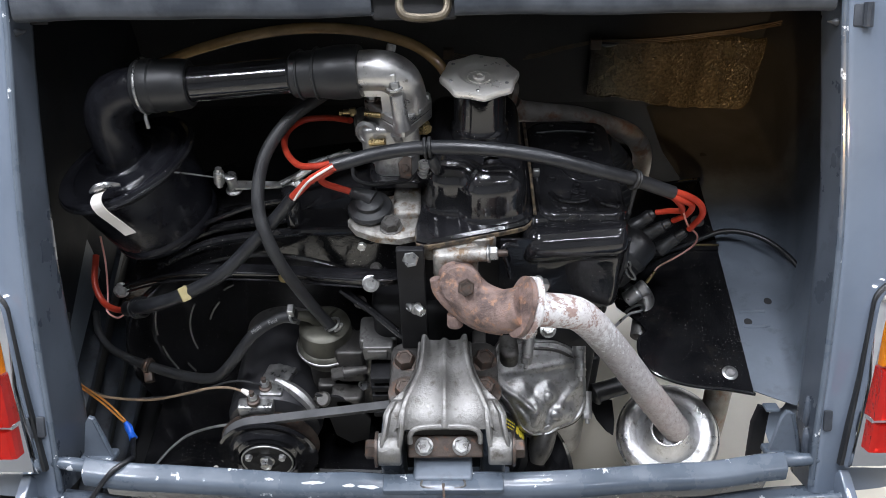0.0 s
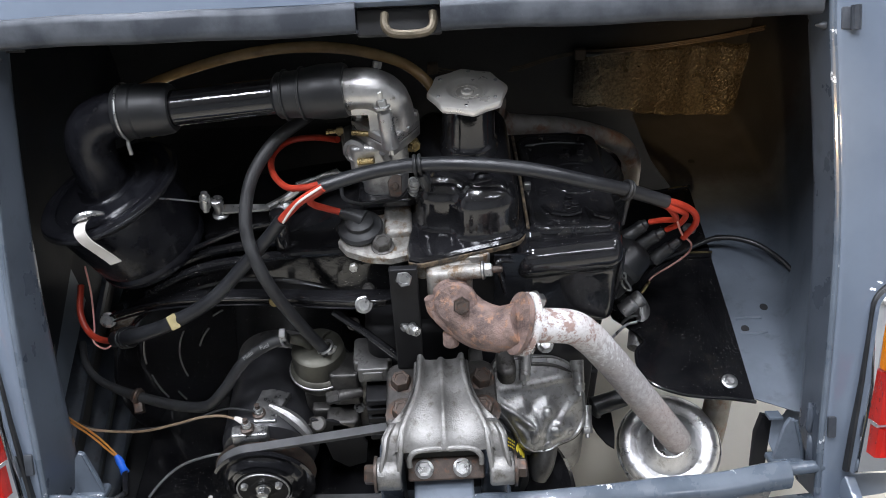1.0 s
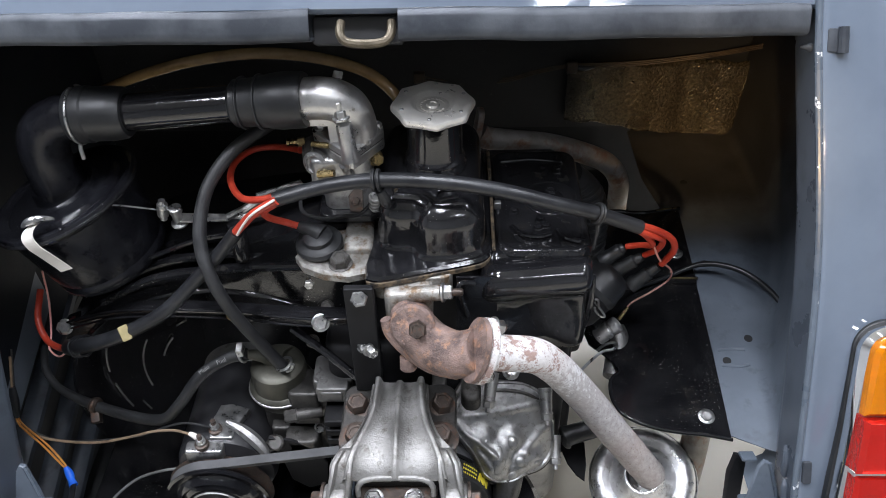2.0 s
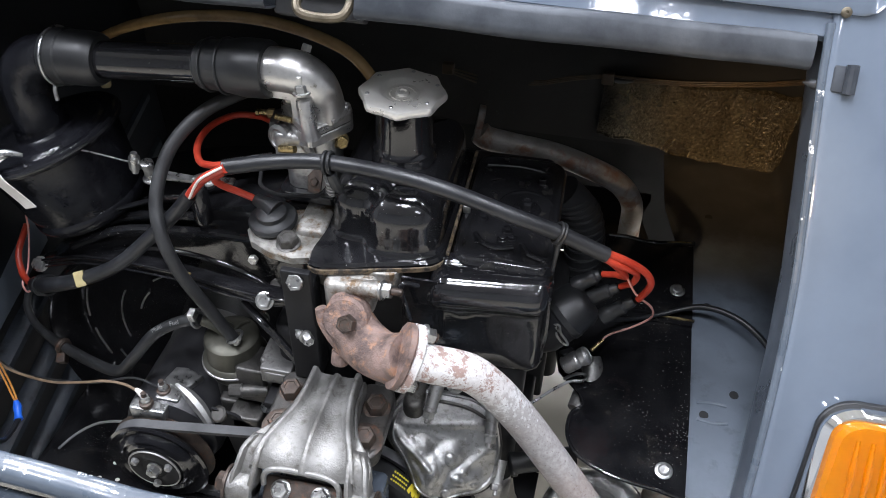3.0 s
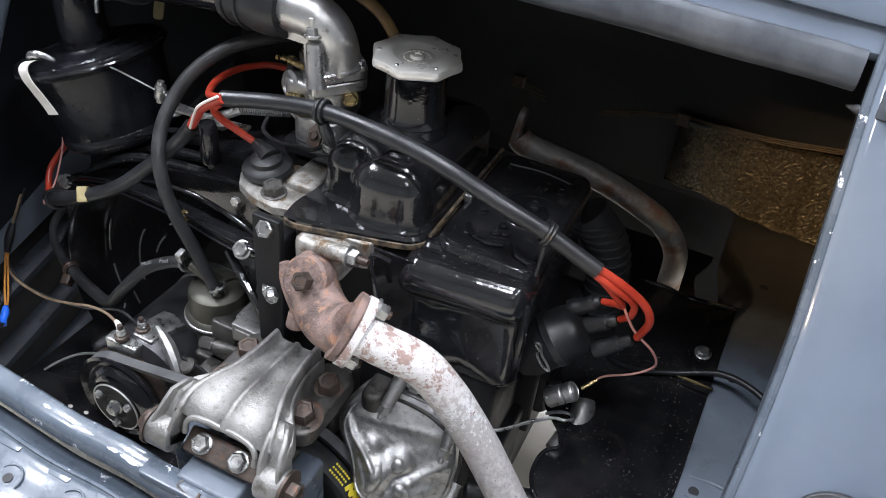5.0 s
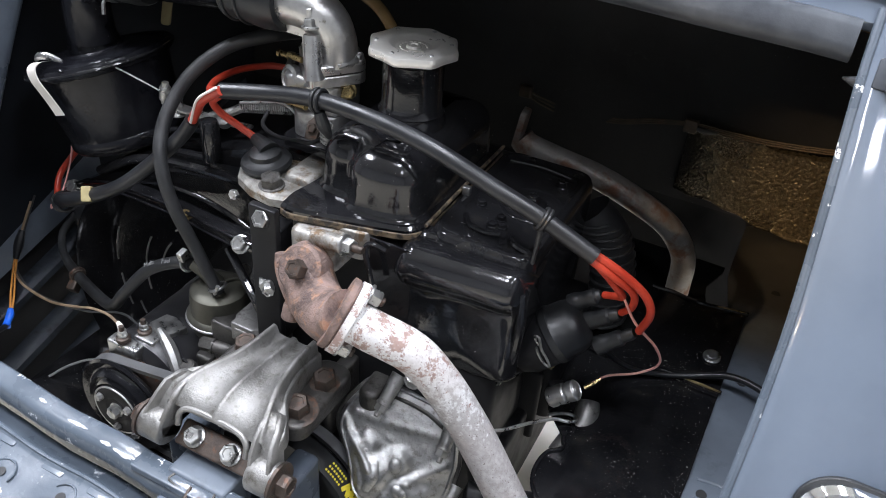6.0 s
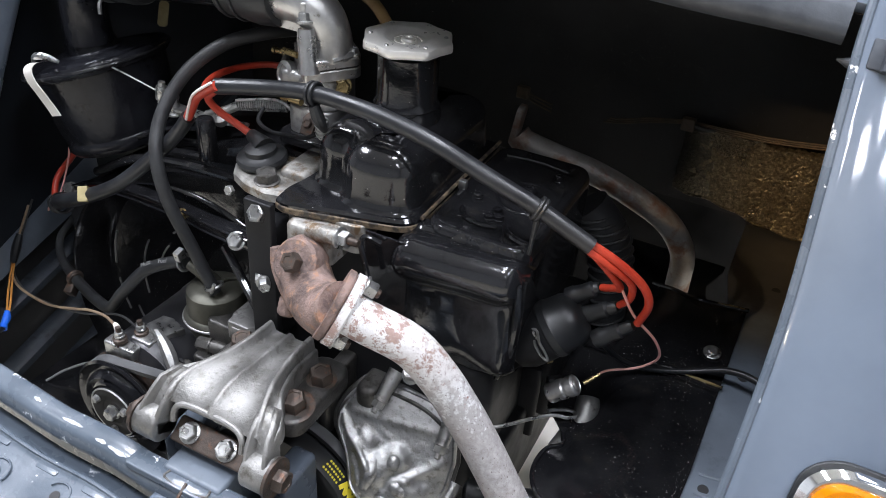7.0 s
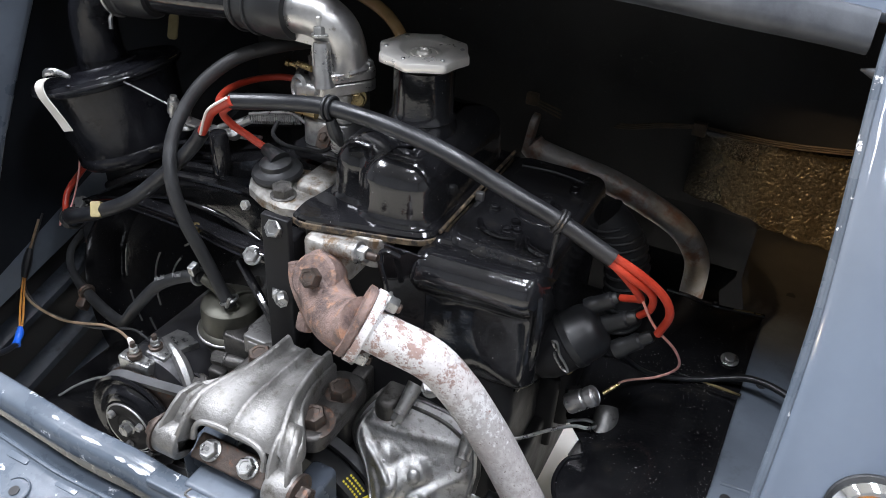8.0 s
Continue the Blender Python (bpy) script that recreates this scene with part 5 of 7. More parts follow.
BOSSES = ((((-0.0307, 0.0005, 0.008), (-0.0300, -0.0030, 0.009)), (0.0066, 0.0070)), (((0.0018, -0.0126, 0.012), (0.0010, -0.0155, 0.012)), (0.0078, 0.0080)),
          (((-0.0190, -0.0170, 0.012), (-0.0215, -0.0270, 0.014), (-0.0250, -0.0380, 0.011)), (0.0088, 0.0095, 0.0080)), (((-0.0311, -0.0400, 0.006), (-0.0250, -0.0480, 0.006)), (0.0085, 0.0080)),
          (((0.0060, -0.0390, 0.010), (0.0100, -0.0420, 0.010)), (0.0086, 0.0080)), (((0.0230, -0.0470, 0.007), (0.0275, -0.0490, 0.006)), (0.0066, 0.0062)), (((-0.0080, -0.0520, 0.006), (-0.0060, -0.0560, 0.004)), (0.0082, 0.0075)))


def cover_height(x, y):
    r = math.hypot(x, y) / 0.068
    h = 0.0011 * noise.noise(V((x * 45, y * 45, 0.3))) + 0.0005 * noise.noise(V((x * 170, y * 170, 1.7))) + 0.009 * max(0.0, 1 - r ** 4)
    for ax, ay, bx, by, w, k in RIDGES:
        dx, dy = bx - ax, by - ay
        u = min(1.0, max(0.0, ((x - ax) * dx + (y - ay) * dy) / (dx * dx + dy * dy)))
        h += k * math.exp(-((x - ax - u * dx) ** 2 + (y - ay - u * dy) ** 2) / (w * 0.8) ** 2)
    top = 0.0
    for bx, by, rad, k in LUMPS:
        q = ((x - bx) ** 2 + (y - by) ** 2) / rad ** 2
        top += math.exp(380 * k * math.exp(-q * q * 0.8)) - 1
    return h + math.log(1 + top) / 380


COVER_EDGE = [(0.064, -0.012), (0.063, 0.012), (0.056, 0.032), (0.040, 0.048), (0.016, 0.058), (-0.008, 0.065), (-0.030, 0.066), (-0.044, 0.056), (-0.058, 0.038), (-0.062, 0.018), (-0.052, -0.006), (-0.046, -0.026), (-0.041, -0.046), (-0.022, -0.062), (0.008, -0.063), (0.036, -0.062), (0.055, -0.046)]
cover_line = [tuple(p) for p in spline([*COVER_EDGE, COVER_EDGE[0]], 6)][:-1]
rows = [[tm @ V((x * k, y * k, dz)) for x, y in cover_line] for k, dz in ((0.86, -0.06), (1.0, -0.022), (1.06, -0.012), (1.07, -0.009), (1.06, -0.005), (1.02, -0.004))]
tc = part("timing_cover", rings(bmesh.new(), rows), CAST_DARK, engine, "dark oily flange of the timing cover", sharp=50)
rows = [[tm @ V((x, y, -0.005)) for x, y in cover_line], [tm @ V((x * 0.995, y * 0.995, 0.001)) for x, y in cover_line]]
for j in range(34):
    k = 0.975 * (1 - j / 34.5)
    rows.append([tm @ V((x * k, y * k, cover_height(x * k, y * k) + (0.0016 if j == 0 else 0.0022 if j == 1 else 0.0))) for x, y in cover_line])
part("cover_face", rings(bmesh.new(), rows), COVER_ALU, tc, "oily cast alloy face with bosses", sharp=40)
for line, radii in BOSSES:
    bm = sweep([tm @ V(p) for p in line], list(radii), 16, 4)
    for p, r in ((line[0], radii[0]), (line[-1], radii[-1])):
        ball(tm @ V(p), r * 0.995, bm, u=16, v=10)
    part("cover_boss", bm, COVER_ALU, tc, sharp=60)
part("cover_seam", sweep([tm @ V((-0.012, 0.054, 0.004)), tm @ V((0.014, 0.046, 0.0075)), tm @ V((0.034, 0.036, 0.0075)), tm @ V((0.052, 0.020, 0.004))], 0.0022, 8, 6), CAST_DARK, tc)
for p, q in (((0.097, 0.664, 0.440), (0.0930, 0.640, 0.419)), ((0.161, 0.664, 0.410), (0.162, 0.642, 0.391)), ((0.176, 0.650, 0.334), (0.176, 0.628, 0.320))):
    b = part("cover_post", sweep([p, tuple((V(p) * 0.4 + V(q) * 0.6)), q], [0.0085, 0.0072, 0.0066], 16, 4), COVER_ALU, tc)
    d = V(q) - V(p)
    part("cover_nut", hexhead(q, d, 0.0118, 0.007, 0.0078, lathe([(0.003, 0), (0.003, 0.014), (0.002, 0.015)], basis(d, q), 10)), ALU_DULL, b, "dull zinc nut")
part("cover_stud", hexhead((0.118, 0.655, 0.452), (0, -0.5, 0.85), 0.013, 0.008, 0.010), STEEL, tc, "bright hex bolt")
part("cover_stud", hexhead((0.140, 0.680, 0.452), (0, -0.5, 0.85), 0.010, 0.012, 0.008), BLACK_MATT, tc)
part("oil_neck", sweep([(0.120, 0.632, 0.330), (0.117, 0.602, 0.312), (0.112, 0.584, 0.298), (0.109, 0.574, 0.286)], [0.020, 0.0175, 0.0150, 0.009], 18, 5), CAST_DARK, engine)
part("side_boss", rblock(0.060, 0.084, 0.640, 0.70, 0.36, 0.420, 0.01, 0.006), CAST_DARK, engine)
part("oil_sump", rblock(-0.10, 0.19, 0.66, 0.92, 0.17, 0.25, 0.03, 0.01), ALU_DULL, engine, "dull finned alloy sump")

# crank pulley, belt
CP, CR = V((0.004, 0.612, 0.284)), 0.090
AP, AR = V((-0.246, 0.612, 0.268)), 0.060
part("crank_pulley", lathe([(0.05, -0.02), (CR - 0.006, -0.012), (CR - 0.001, -0.010), (CR - 0.012, 0.0), (CR - 0.001, 0.010), (CR - 0.006, 0.012), (0.06, 0.014), (0.03, 0.02)], basis((0, -1, 0), CP), 44), BLACK_MATT, engine, "black crankshaft pulley")
belt = thing("fan_belt", (-0.12, 0.612, 0.22), "worn black rubber fan belt with yellow print", "belt")
loop = []
d = (CP - AP).length
for k in range(25):
    a = radians(90 + 180 * k / 24)
    loop.append(V((AP.x + AR * math.cos(a), 0.612, AP.z + AR * math.sin(a))))
for k in range(25):
    a = radians(270 + 180 * k / 24)
    loop.append(V((CP.x + CR * math.cos(a), 0.612, CP.z + CR * math.sin(a))))
pts = []
for a, b in zip(loop, loop[1:] + loop[:1]):
    pts.append(a)
    if (b - a).length > 0.05:
        pts += [a.lerp(b, k / 6) for k in range(1, 6)]
rows = []
for i, p in enumerate(pts):
    t = (pts[(i + 1) % len(pts)] - pts[i - 1]).normalized()
    n = V((t.z, 0, -t.x))
    rows.append([p + n * 0.004 + V((0, -0.006, 0)), p + n * 0.004 + V((0, 0.006, 0)), p - n * 0.004 + V((0, 0.004, 0)), p - n * 0.004 + V((0, -0.004, 0))])
bm = rings(bmesh.new(), rows + [rows[0]], caps=False)
bmesh.ops.remove_doubles(bm, verts=bm.verts, dist=1e-6)
part("loop", bm, BELT, belt, sharp=30)
part("pulley_drum", lathe([(0.080, -0.023), (0.0925, -0.022), (0.0935, -0.020), (0.0935, -0.001), (0.0925, 0.001), (0.084, 0.001), (0.082, -0.006), (0.05, -0.006)], basis((0, -1, 0), CP + V((0, -0.033, 0))), 56), RUBBER, engine, "black rubber-faced drum of the crankshaft pulley")
for row, y in enumerate((0.5840, 0.5895, 0.5950)):
    for k in range(7):
        a = radians(52 - 2.1 * k - 0.7 * row)
        m = basis((math.cos(a), 0, math.sin(a)), (CP.x + 0.0935 * math.cos(a), y, CP.z + 0.0935 * math.sin(a)), (0, 1, 0))
        part("print_bar", rblock(-0.0011, 0.0011, -0.0012, 0.0012, 0, 0.0005, 0.0003, 0.0002, m=m), YELLOW, belt, "yellow print")
for k in range(5):
    a = radians(34 - 2.6 * k)
    m = basis((math.cos(a), 0, math.sin(a)), (CP.x + 0.0935 * math.cos(a), 0.5895, CP.z + 0.0935 * math.sin(a)), (0, 1, 0)) @ Matrix.Rotation(radians(24 if k % 2 else -24), 4, "Z")
    part("print_bar", rblock(-0.0024, 0.0024, -0.0068, 0.0068, 0, 0.0006, 0.0003, 0.0002, m=m), YELLOW, belt, "yellow print")

# ---------------------------------------------------------------- alternator and fan pulley
alt = thing("alternator", (-0.24, 0.68, 0.22), "black-bodied generator with bright terminals", "generator")
am = basis((0, -1, 0), (-0.240, 0.0, 0.2825))
def along(y):
    return -y
part("body", lathe([(0.05, along(0.80)), (0.0625, along(0.795)), (0.0635, along(0.665)), (0.0635, along(0.655))], am, 44), SATIN, alt)
part("end_ring", lathe([(0.0605, along(0.815)), (0.0642, along(0.812)), (0.0642, along(0.768)), (0.0625, along(0.766))], am, 44), ALU_DULL, alt, "dull alloy end ring")
part("end_plate", lathe([(0.0628, along(0.657)), (0.0638, along(0.655)), (0.0638, along(0.648)), (0.060, along(0.636)), (0.03, along(0.622))], am, 44), SATIN, alt)
bm = rblock(-0.279, -0.232, 0.622, 0.640, 0.318, 0.3425, 0.004, 0.003)
rblock(-0.252, -0.222, 0.640, 0.676, 0.330, 0.3465, 0.003, 0.002, bm=bm)
prism([(-0.252, 0.668), (-0.222, 0.650), (-0.208, 0.684), (-0.232, 0.692), (-0.246, 0.690)], 0.338, 0.3475, bm=bm, bevel=0.001)
part("terminal_block", bm, STEEL, alt, "bright terminal plate")
part("crescent", sweep([am @ V((0.0645 * math.cos(a), 0.0645 * math.sin(a), along(0.664 - 0.030 * k / 10))) for k, a in ((k, radians(84 - 6.2 * k)) for k in range(11))], [0.004 + 0.0045 * math.sin(math.pi * k / 10) for k in range(11)], 8, 2), ALU_DULL, alt, "bright worn edge of the end bracket")
for x, y in ((-0.257, 0.630), (-0.245, 0.652)):
    t = part("terminal", lathe([(0.0085, 0.345), (0.0085, 0.350), (0.006, 0.351), (0.0032, 0.352), (0.0032, 0.366)], basis(UPA, (x, y, 0)), 16), DARK_STEEL, alt)
    part("terminal_nut", hexhead((x, y, 0.353), UPA, 0.010, 0.005, 0.006), STEEL, t)
pul = thing("fan_pulley", (-0.246, 0.60, 0.22), "black pressed fan pulley with a bright hub", "pulley")
PM = basis((0, -1, 0.04), (-0.246, 0.613, 0.266))
part("rear_disc", lathe([(0.04, -0.014), (0.064, -0.012), (0.066, -0.009), (0.058, -0.002), (0.05, 0.0)], PM, 44), DARK_STEEL, pul, "brown rear pulley half")
part("front_disc", lathe([(0.05, -0.001), (0.058, 0.002), (0.0655, 0.009), (0.0665, 0.012), (0.063, 0.014), (0.054, 0.011), (0.050, 0.016), (0.046, 0.019), (0.043, 0.016), (0.040, 0.019), (0.037, 0.020), (0.034, 0.016)], PM, 48), BLACK, pul, "glossy black front pulley half")
hub = part("hub", lathe([(0.0345, 0.014), (0.0345, 0.021), (0.032, 0.023), (0.018, 0.0225), (0.016, 0.021)], PM, 36), BLACK_MATT, pul, "dark steel hub plate with a bright edge")
part("hub_ring", ring_torus(PM @ V((0, 0, 0.0222)), (0, -1, 0.04), 0.0335, 0.0012, n=36, k=8), ALU_DULL, hub)
part("hub_nut", hexhead(PM @ V((0, 0, 0.021)), (0, -1, 0.04), 0.0145, 0.008, 0.010), STEEL, hub)
for k in range(3):
    a = radians(30 + 120 * k)
    part("hub_bolt", hexhead(PM @ V((0.0255 * math.cos(a), 0.0255 * math.sin(a), 0.0228)), (0, -1, 0.04), 0.008, 0.004, 0.005), ALU_DULL, hub)
# black shields
single("belt_shield", prism([(-0.178, 0.345), (-0.166, 0.300), (-0.160, 0.255), (-0.140, 0.235), (-0.116, 0.245), (-0.110, 0.290), (-0.125, 0.322), (-0.15, 0.340)][::-1], 0.640, 0.6435, Q), BLACK_MATT, "matt black plastic shield beside the generator", "shield")
tray = thing("undertray", (-0.25, 0.68, 0.20), "black painted undertray, dusty and specked with white", "undertray")
part("sheet", rblock(-0.440, -0.085, 0.525, 0.93, 0.196, 0.200, 0.02, 0.002), PLATE_TIN, tray)
# dark sheet added to hide the bright floor below the ribs
part("floor_mask_sheet", rblock(-0.570, -0.250, 0.505, 1.24, 0.030, 0.034, 0.004, 0.0015), DARK_IN, tray, "added low dark sheet hiding the floor beside the ribbed wall")
part("upstand", rblock(-0.486, -0.085, 0.93, 0.94, 0.196, 0.34, 0.004, 0.002), BLACK_TIN, tray)
for x, y in ((-0.345, 0.60), (-0.335, 0.625), (-0.32, 0.602)):
    part("speck", ball((x, y, 0.2003), 0.0035, scale=(1, 0.8, 0.25), u=8, v=5), WHITE_PL, tray, "white paint speck")
single("flywheel_guard", lathe([(0.10, 0.215), (0.122, 0.222), (0.124, 0.230), (0.118, 0.236), (0.08, 0.24)], basis(UPA, (0.04, 0.60, 0)), 44), BLACK, "round glossy black guard under the mount", "guard")

# ---------------------------------------------------------------- fuel pump
pump = thing("fuel_pump", (-0.166, 0.70, 0.33), "round olive steel fuel pump on a cast base", "fuel pump")
pm = basis((0, 0, 1), (-0.1645, 0.6990, 0.0))
part("bowl", lathe([(0.026, 0.352), (0.033, 0.360), (0.0372, 0.371), (0.0385, 0.376), (0.0395, 0.3785), (0.0395, 0.3835), (0.0375, 0.386), (0.0345, 0.388), (0.0340, 0.410), (0.0328, 0.4165), (0.029, 0.4195), (0.0200, 0.4215), (0.008, 0.4220)], pm, 40), OLIVE, pump, sharp=30)
part("band", ring_torus((-0.1645, 0.6990, 0.3805), UPA, 0.0392, 0.0020, n=44, k=8), ALU_DULL, pump, "brighter rolled seam")
part("base", rblock(-0.190, -0.138, 0.676, 0.735, 0.295, 0.362, 0.012, 0.006, bm=rblock(-0.180, -0.09, 0.662, 0.70, 0.290, 0.335, 0.006, 0.004)), CAST_DARK, pump, "oily cast pump base")
part("outlet", sweep([(-0.170, 0.702, 0.4200), (-0.178, 0.698, 0.432), (-0.196, 0.6925, 0.4425)], [0.011, 0.0085, 0.0055], 14, 4), OLIVE, pump)
part("top_rib", sweep([(-0.150, 0.722, 0.4205), (-0.157, 0.712, 0.4235), (-0.160, 0.700, 0.4240), (-0.158, 0.690, 0.4215)], 0.0022, 8, 4), OLIVE, pump)
part("union", sweep([(-0.151, 0.688, 0.418), (-0.151, 0.684, 0.428)], 0.006, 12, 2), OLIVE, pump)
part("base_screw", hexhead((-0.118, 0.664, 0.335), (0.2, -0.8, 0.5), 0.010, 0.006, 0.007), STEEL, pump)
part("base_screw", hexhead((-0.176, 0.655, 0.318), (-0.3, -0.9, 0.3), 0.014, 0.012, 0.010), CAST_DARK, pump)
# castings between pump and mount
bm = rblock(-0.118, -0.070, 0.668, 0.712, 0.330, 0.418, 0.006, 0.003)
rblock(-0.112, -0.074, 0.655, 0.672, 0.398, 0.421, 0.003, 0.002, bm=bm)
rblock(-0.107, -0.080, 0.6535, 0.660, 0.403, 0.416, 0.003, 0.002, bm=bm)
part("pump_pedestal", bm, PUMP_GREY, engine, "dull machined pedestal")
part("pedestal_web", rblock(-0.150, -0.112, 0.662, 0.704, 0.345, 0.402, 0.006, 0.004, bm=rblock(-0.160, -0.118, 0.640, 0.69, 0.300, 0.335, 0.008, 0.004)), CAST_DARK, engine, "dark oily casting")
for z in (0.305, 0.323, 0.341, 0.359, 0.377):
    part("pedestal_fin", rblock(-0.104, -0.066, 0.634, 0.668, z, z + 0.009, 0.003, 0.002), BLACK_MATT, engine)
part("pedestal_bolt", hexhead((-0.140, 0.655, 0.372), (-1, -0.3, 0.1), 0.014, 0.014, 0.009, lathe([(0.0075, -0.03), (0.0075, 0.0)], basis((-1, -0.3, 0.1), (-0.140, 0.655, 0.372)), 14)), CAST_DARK, engine)
part("pedestal_plug", lathe([(0.010, 0), (0.010, 0.004), (0.008, 0.006), (0.002, 0.006)], basis((-0.2, -0.5, 0.85), (-0.168, 0.640, 0.336)), 20), CAST_DARK, engine)
part("pedestal_bolt", hexhead((-0.095, 0.652, 0.330), (0, -0.8, 0.6), 0.011, 0.006, 0.008), DARK_STEEL, engine)

# ---------------------------------------------------------------- black tin floor plates beside the engine
plate = thing("tin_plate", (0.33, 0.75, 0.36), "black painted tin engine plate, specked with dust", "plate")
def plate_sheet(outline, lift=0.0, t=0.0022):
    bm = bmesh.new()
    top = [V((x, y, ledge_z(y) + 0.004 + lift)) for x, y in outline]
    low = [p - V((0, 0, t)) for p in top]
    return rings(bm, [low, top])
front = [(0.380, 0.618), (0.387, 0.745), (0.3885, 0.863), (0.300, 0.865), (0.220, 0.863), (0.220, 0.80), (0.229, 0.762), (0.258, 0.732), (0.262, 0.718), (0.251, 0.707), (0.2470, 0.692), (0.248, 0.673), (0.256, 0.656), (0.269, 0.645), (0.294, 0.634), (0.322, 0.628), (0.350, 0.6245)]
part("front_sheet", plate_sheet(front), PLATE_TIN, plate, sharp=30)
back = [(0.3885, 0.857), (0.3905, 1.004), (0.352, 0.995), (0.336, 0.990), (0.322, 0.994), (0.312, 1.000), (0.285, 1.00), (0.225, 0.99), (0.218, 0.857)]
part("rear_sheet", plate_sheet(back, 0.003), PLATE_TIN, plate, sharp=30)
part("front_bead", sweep([(x, y, ledge_z(y) + 0.0045) for x, y in reversed(front[7:] + [(0.381, 0.6178)])], 0.0024, 8, 4), BLACK, plate, "shiny beaded edge")
part("back_bead", sweep([(0.392, 1.002, ledge_z(1.0) + 0.008), (0.354, 0.995, ledge_z(1.0) + 0.008), (0.338, 0.990, ledge_z(0.99) + 0.011), (0.320, 0.994, ledge_z(0.99) + 0.008), (0.30, 0.998, ledge_z(1.0) + 0.007), (0.275, 0.998, ledge_z(1.0) + 0.006)], 0.0028, 8, 4), BLACK, plate, "shiny beaded edge")
part("fold_bead", sweep([(0.391, 0.866, ledge_z(0.866) + 0.006), (0.352, 0.867, ledge_z(0.867) + 0.006), (0.338, 0.868, ledge_z(0.866) + 0.009), (0.31, 0.868, ledge_z(0.866) + 0.007)], 0.0024, 8, 4), BLACK, plate, "shiny folded seam")
# warm highlights on the two seams, modelled as brassy strips
for pts in (((0.352, 0.9938, ledge_z(1.0) + 0.0095), (0.370, 0.9978, ledge_z(1.0) + 0.0095), (0.391, 1.0008, ledge_z(1.0) + 0.0095)), ((0.350, 0.8655, ledge_z(0.867) + 0.0075), (0.372, 0.8650, ledge_z(0.867) + 0.0075), (0.390, 0.8645, ledge_z(0.866) + 0.0075))):
    part("warm_glint", sweep(pts, [0.0010, 0.0017, 0.0010], 8, 5), BRASS, plate, "brassy strip standing for a warm highlight on the seam")
for x, y in ((0.369, 0.911), (0.357, 0.650)):
    z = ledge_z(y) + (0.006 if y > 0.8 else 0.004)
    part("plate_screw", lathe([(0.0100, 0), (0.0100, 0.0015), (0.0085, 0.0022), (0.0068, 0.0022), (0.0064, 0.004), (0.005, 0.0052), (0.002, 0.0052)], basis((0, -0.19, 1), (x, y, z)), 22), STEEL, plate, "bright zinc screw and washer")
single("splash_panel", prism([(0.375, 1.006), (0.352, 1.05), (0.334, 1.12), (0.330, 1.145), (0.345, 1.19), (0.345, 1.205), (0.20, 1.205), (0.22, 1.006)], 0.330, 0.334), BLACK_TIN, "black splash panel in front of the engine plates", "panel")

# ---------------------------------------------------------------- rear grey tube and dark ducts
tube = thing("heater_tube", (0.30, 1.03, 0.40), "grey steel heater tube going rusty, bent down into the plate", "pipe")
part("tube", sweep([(0.088, 0.957, 0.578), (0.098, 0.958, 0.570), (0.134, 0.971, 0.556), (0.181, 0.982, 0.543), (0.229, 0.991, 0.523), (0.273, 1.004, 0.494), (0.298, 1.018, 0.451), (0.302, 1.022, 0.405), (0.302, 1.016, 0.385)], 0.0150, 20, 6), TUBE_GREY, tube)
part("end_flange", rblock(-0.012, 0.012, -0.022, 0.026, -0.004, 0.004, 0.008, 0.002, m=basis((1, 0.1, -0.15), (0.087, 0.955, 0.590))), TUBE_GREY, tube)
duct = thing("air_duct", (0.22, 0.88, 0.42), "dark corrugated warm air duct behind the shroud", "duct")
part("duct_hose", sweep([(0.200, 0.895, 0.55), (0.225, 0.90, 0.52), (0.238, 0.905, 0.47), (0.240, 0.905, 0.41)], 0.024, 20, 6), DARK_IN, duct)
bm = bmesh.new()
for p in spline([(0.200, 0.895, 0.55), (0.225, 0.90, 0.52), (0.238, 0.905, 0.47), (0.240, 0.905, 0.41)], 4)[1:]:
    ring_torus(p, (0.25, 0.05, -1), 0.0245, 0.0022, bm, 20, 6)
part("corrugation", bm, DARK_IN, duct)

# ---------------------------------------------------------------- air filter and intake
filt = thing("air_filter", (-0.36, 0.784, 0.52), "glossy black air filter canister, leaning, with a white strap", "air filter")
LEAN_F = Matrix.Translation((-0.391, 0.782, 0.622)) @ Matrix.Rotation(radians(-17), 4, "Y") @ Matrix.Translation((0.391, -0.782, -0.622))
fmx = LEAN_F @ basis(UPA, (-0.391, 0.782, 0.0))
part("can", lathe([(0.050, 0.512), (0.064, 0.514), (0.0685, 0.520), (0.0690, 0.528), (0.0675, 0.531), (0.0700, 0.540), (0.0790, 0.606), (0.0805, 0.616)], fmx, 52), FILTER, filt)
part("lid", lathe([(0.080, 0.609), (0.0845, 0.6105), (0.0865, 0.614), (0.0868, 0.619), (0.0850, 0.6225), (0.081, 0.6232), (0.0765, 0.6215), (0.0735, 0.6195), (0.069, 0.6195), (0.0655, 0.6225), (0.060, 0.6245), (0.046, 0.6250), (0.0425, 0.6262), (0.040, 0.6285), (0.036, 0.6290), (0.031, 0.6265), (0.029, 0.640)], fmx, 56), FILTER, filt, "domed black lid")
part("rim_band", ring_torus(fmx @ V((0, 0, 0.6165)), fmx.to_3x3() @ V((0, 0, 1)), 0.0866, 0.0026, n=56, k=8), BLACK, filt)
bm = bmesh.new()
rows = []
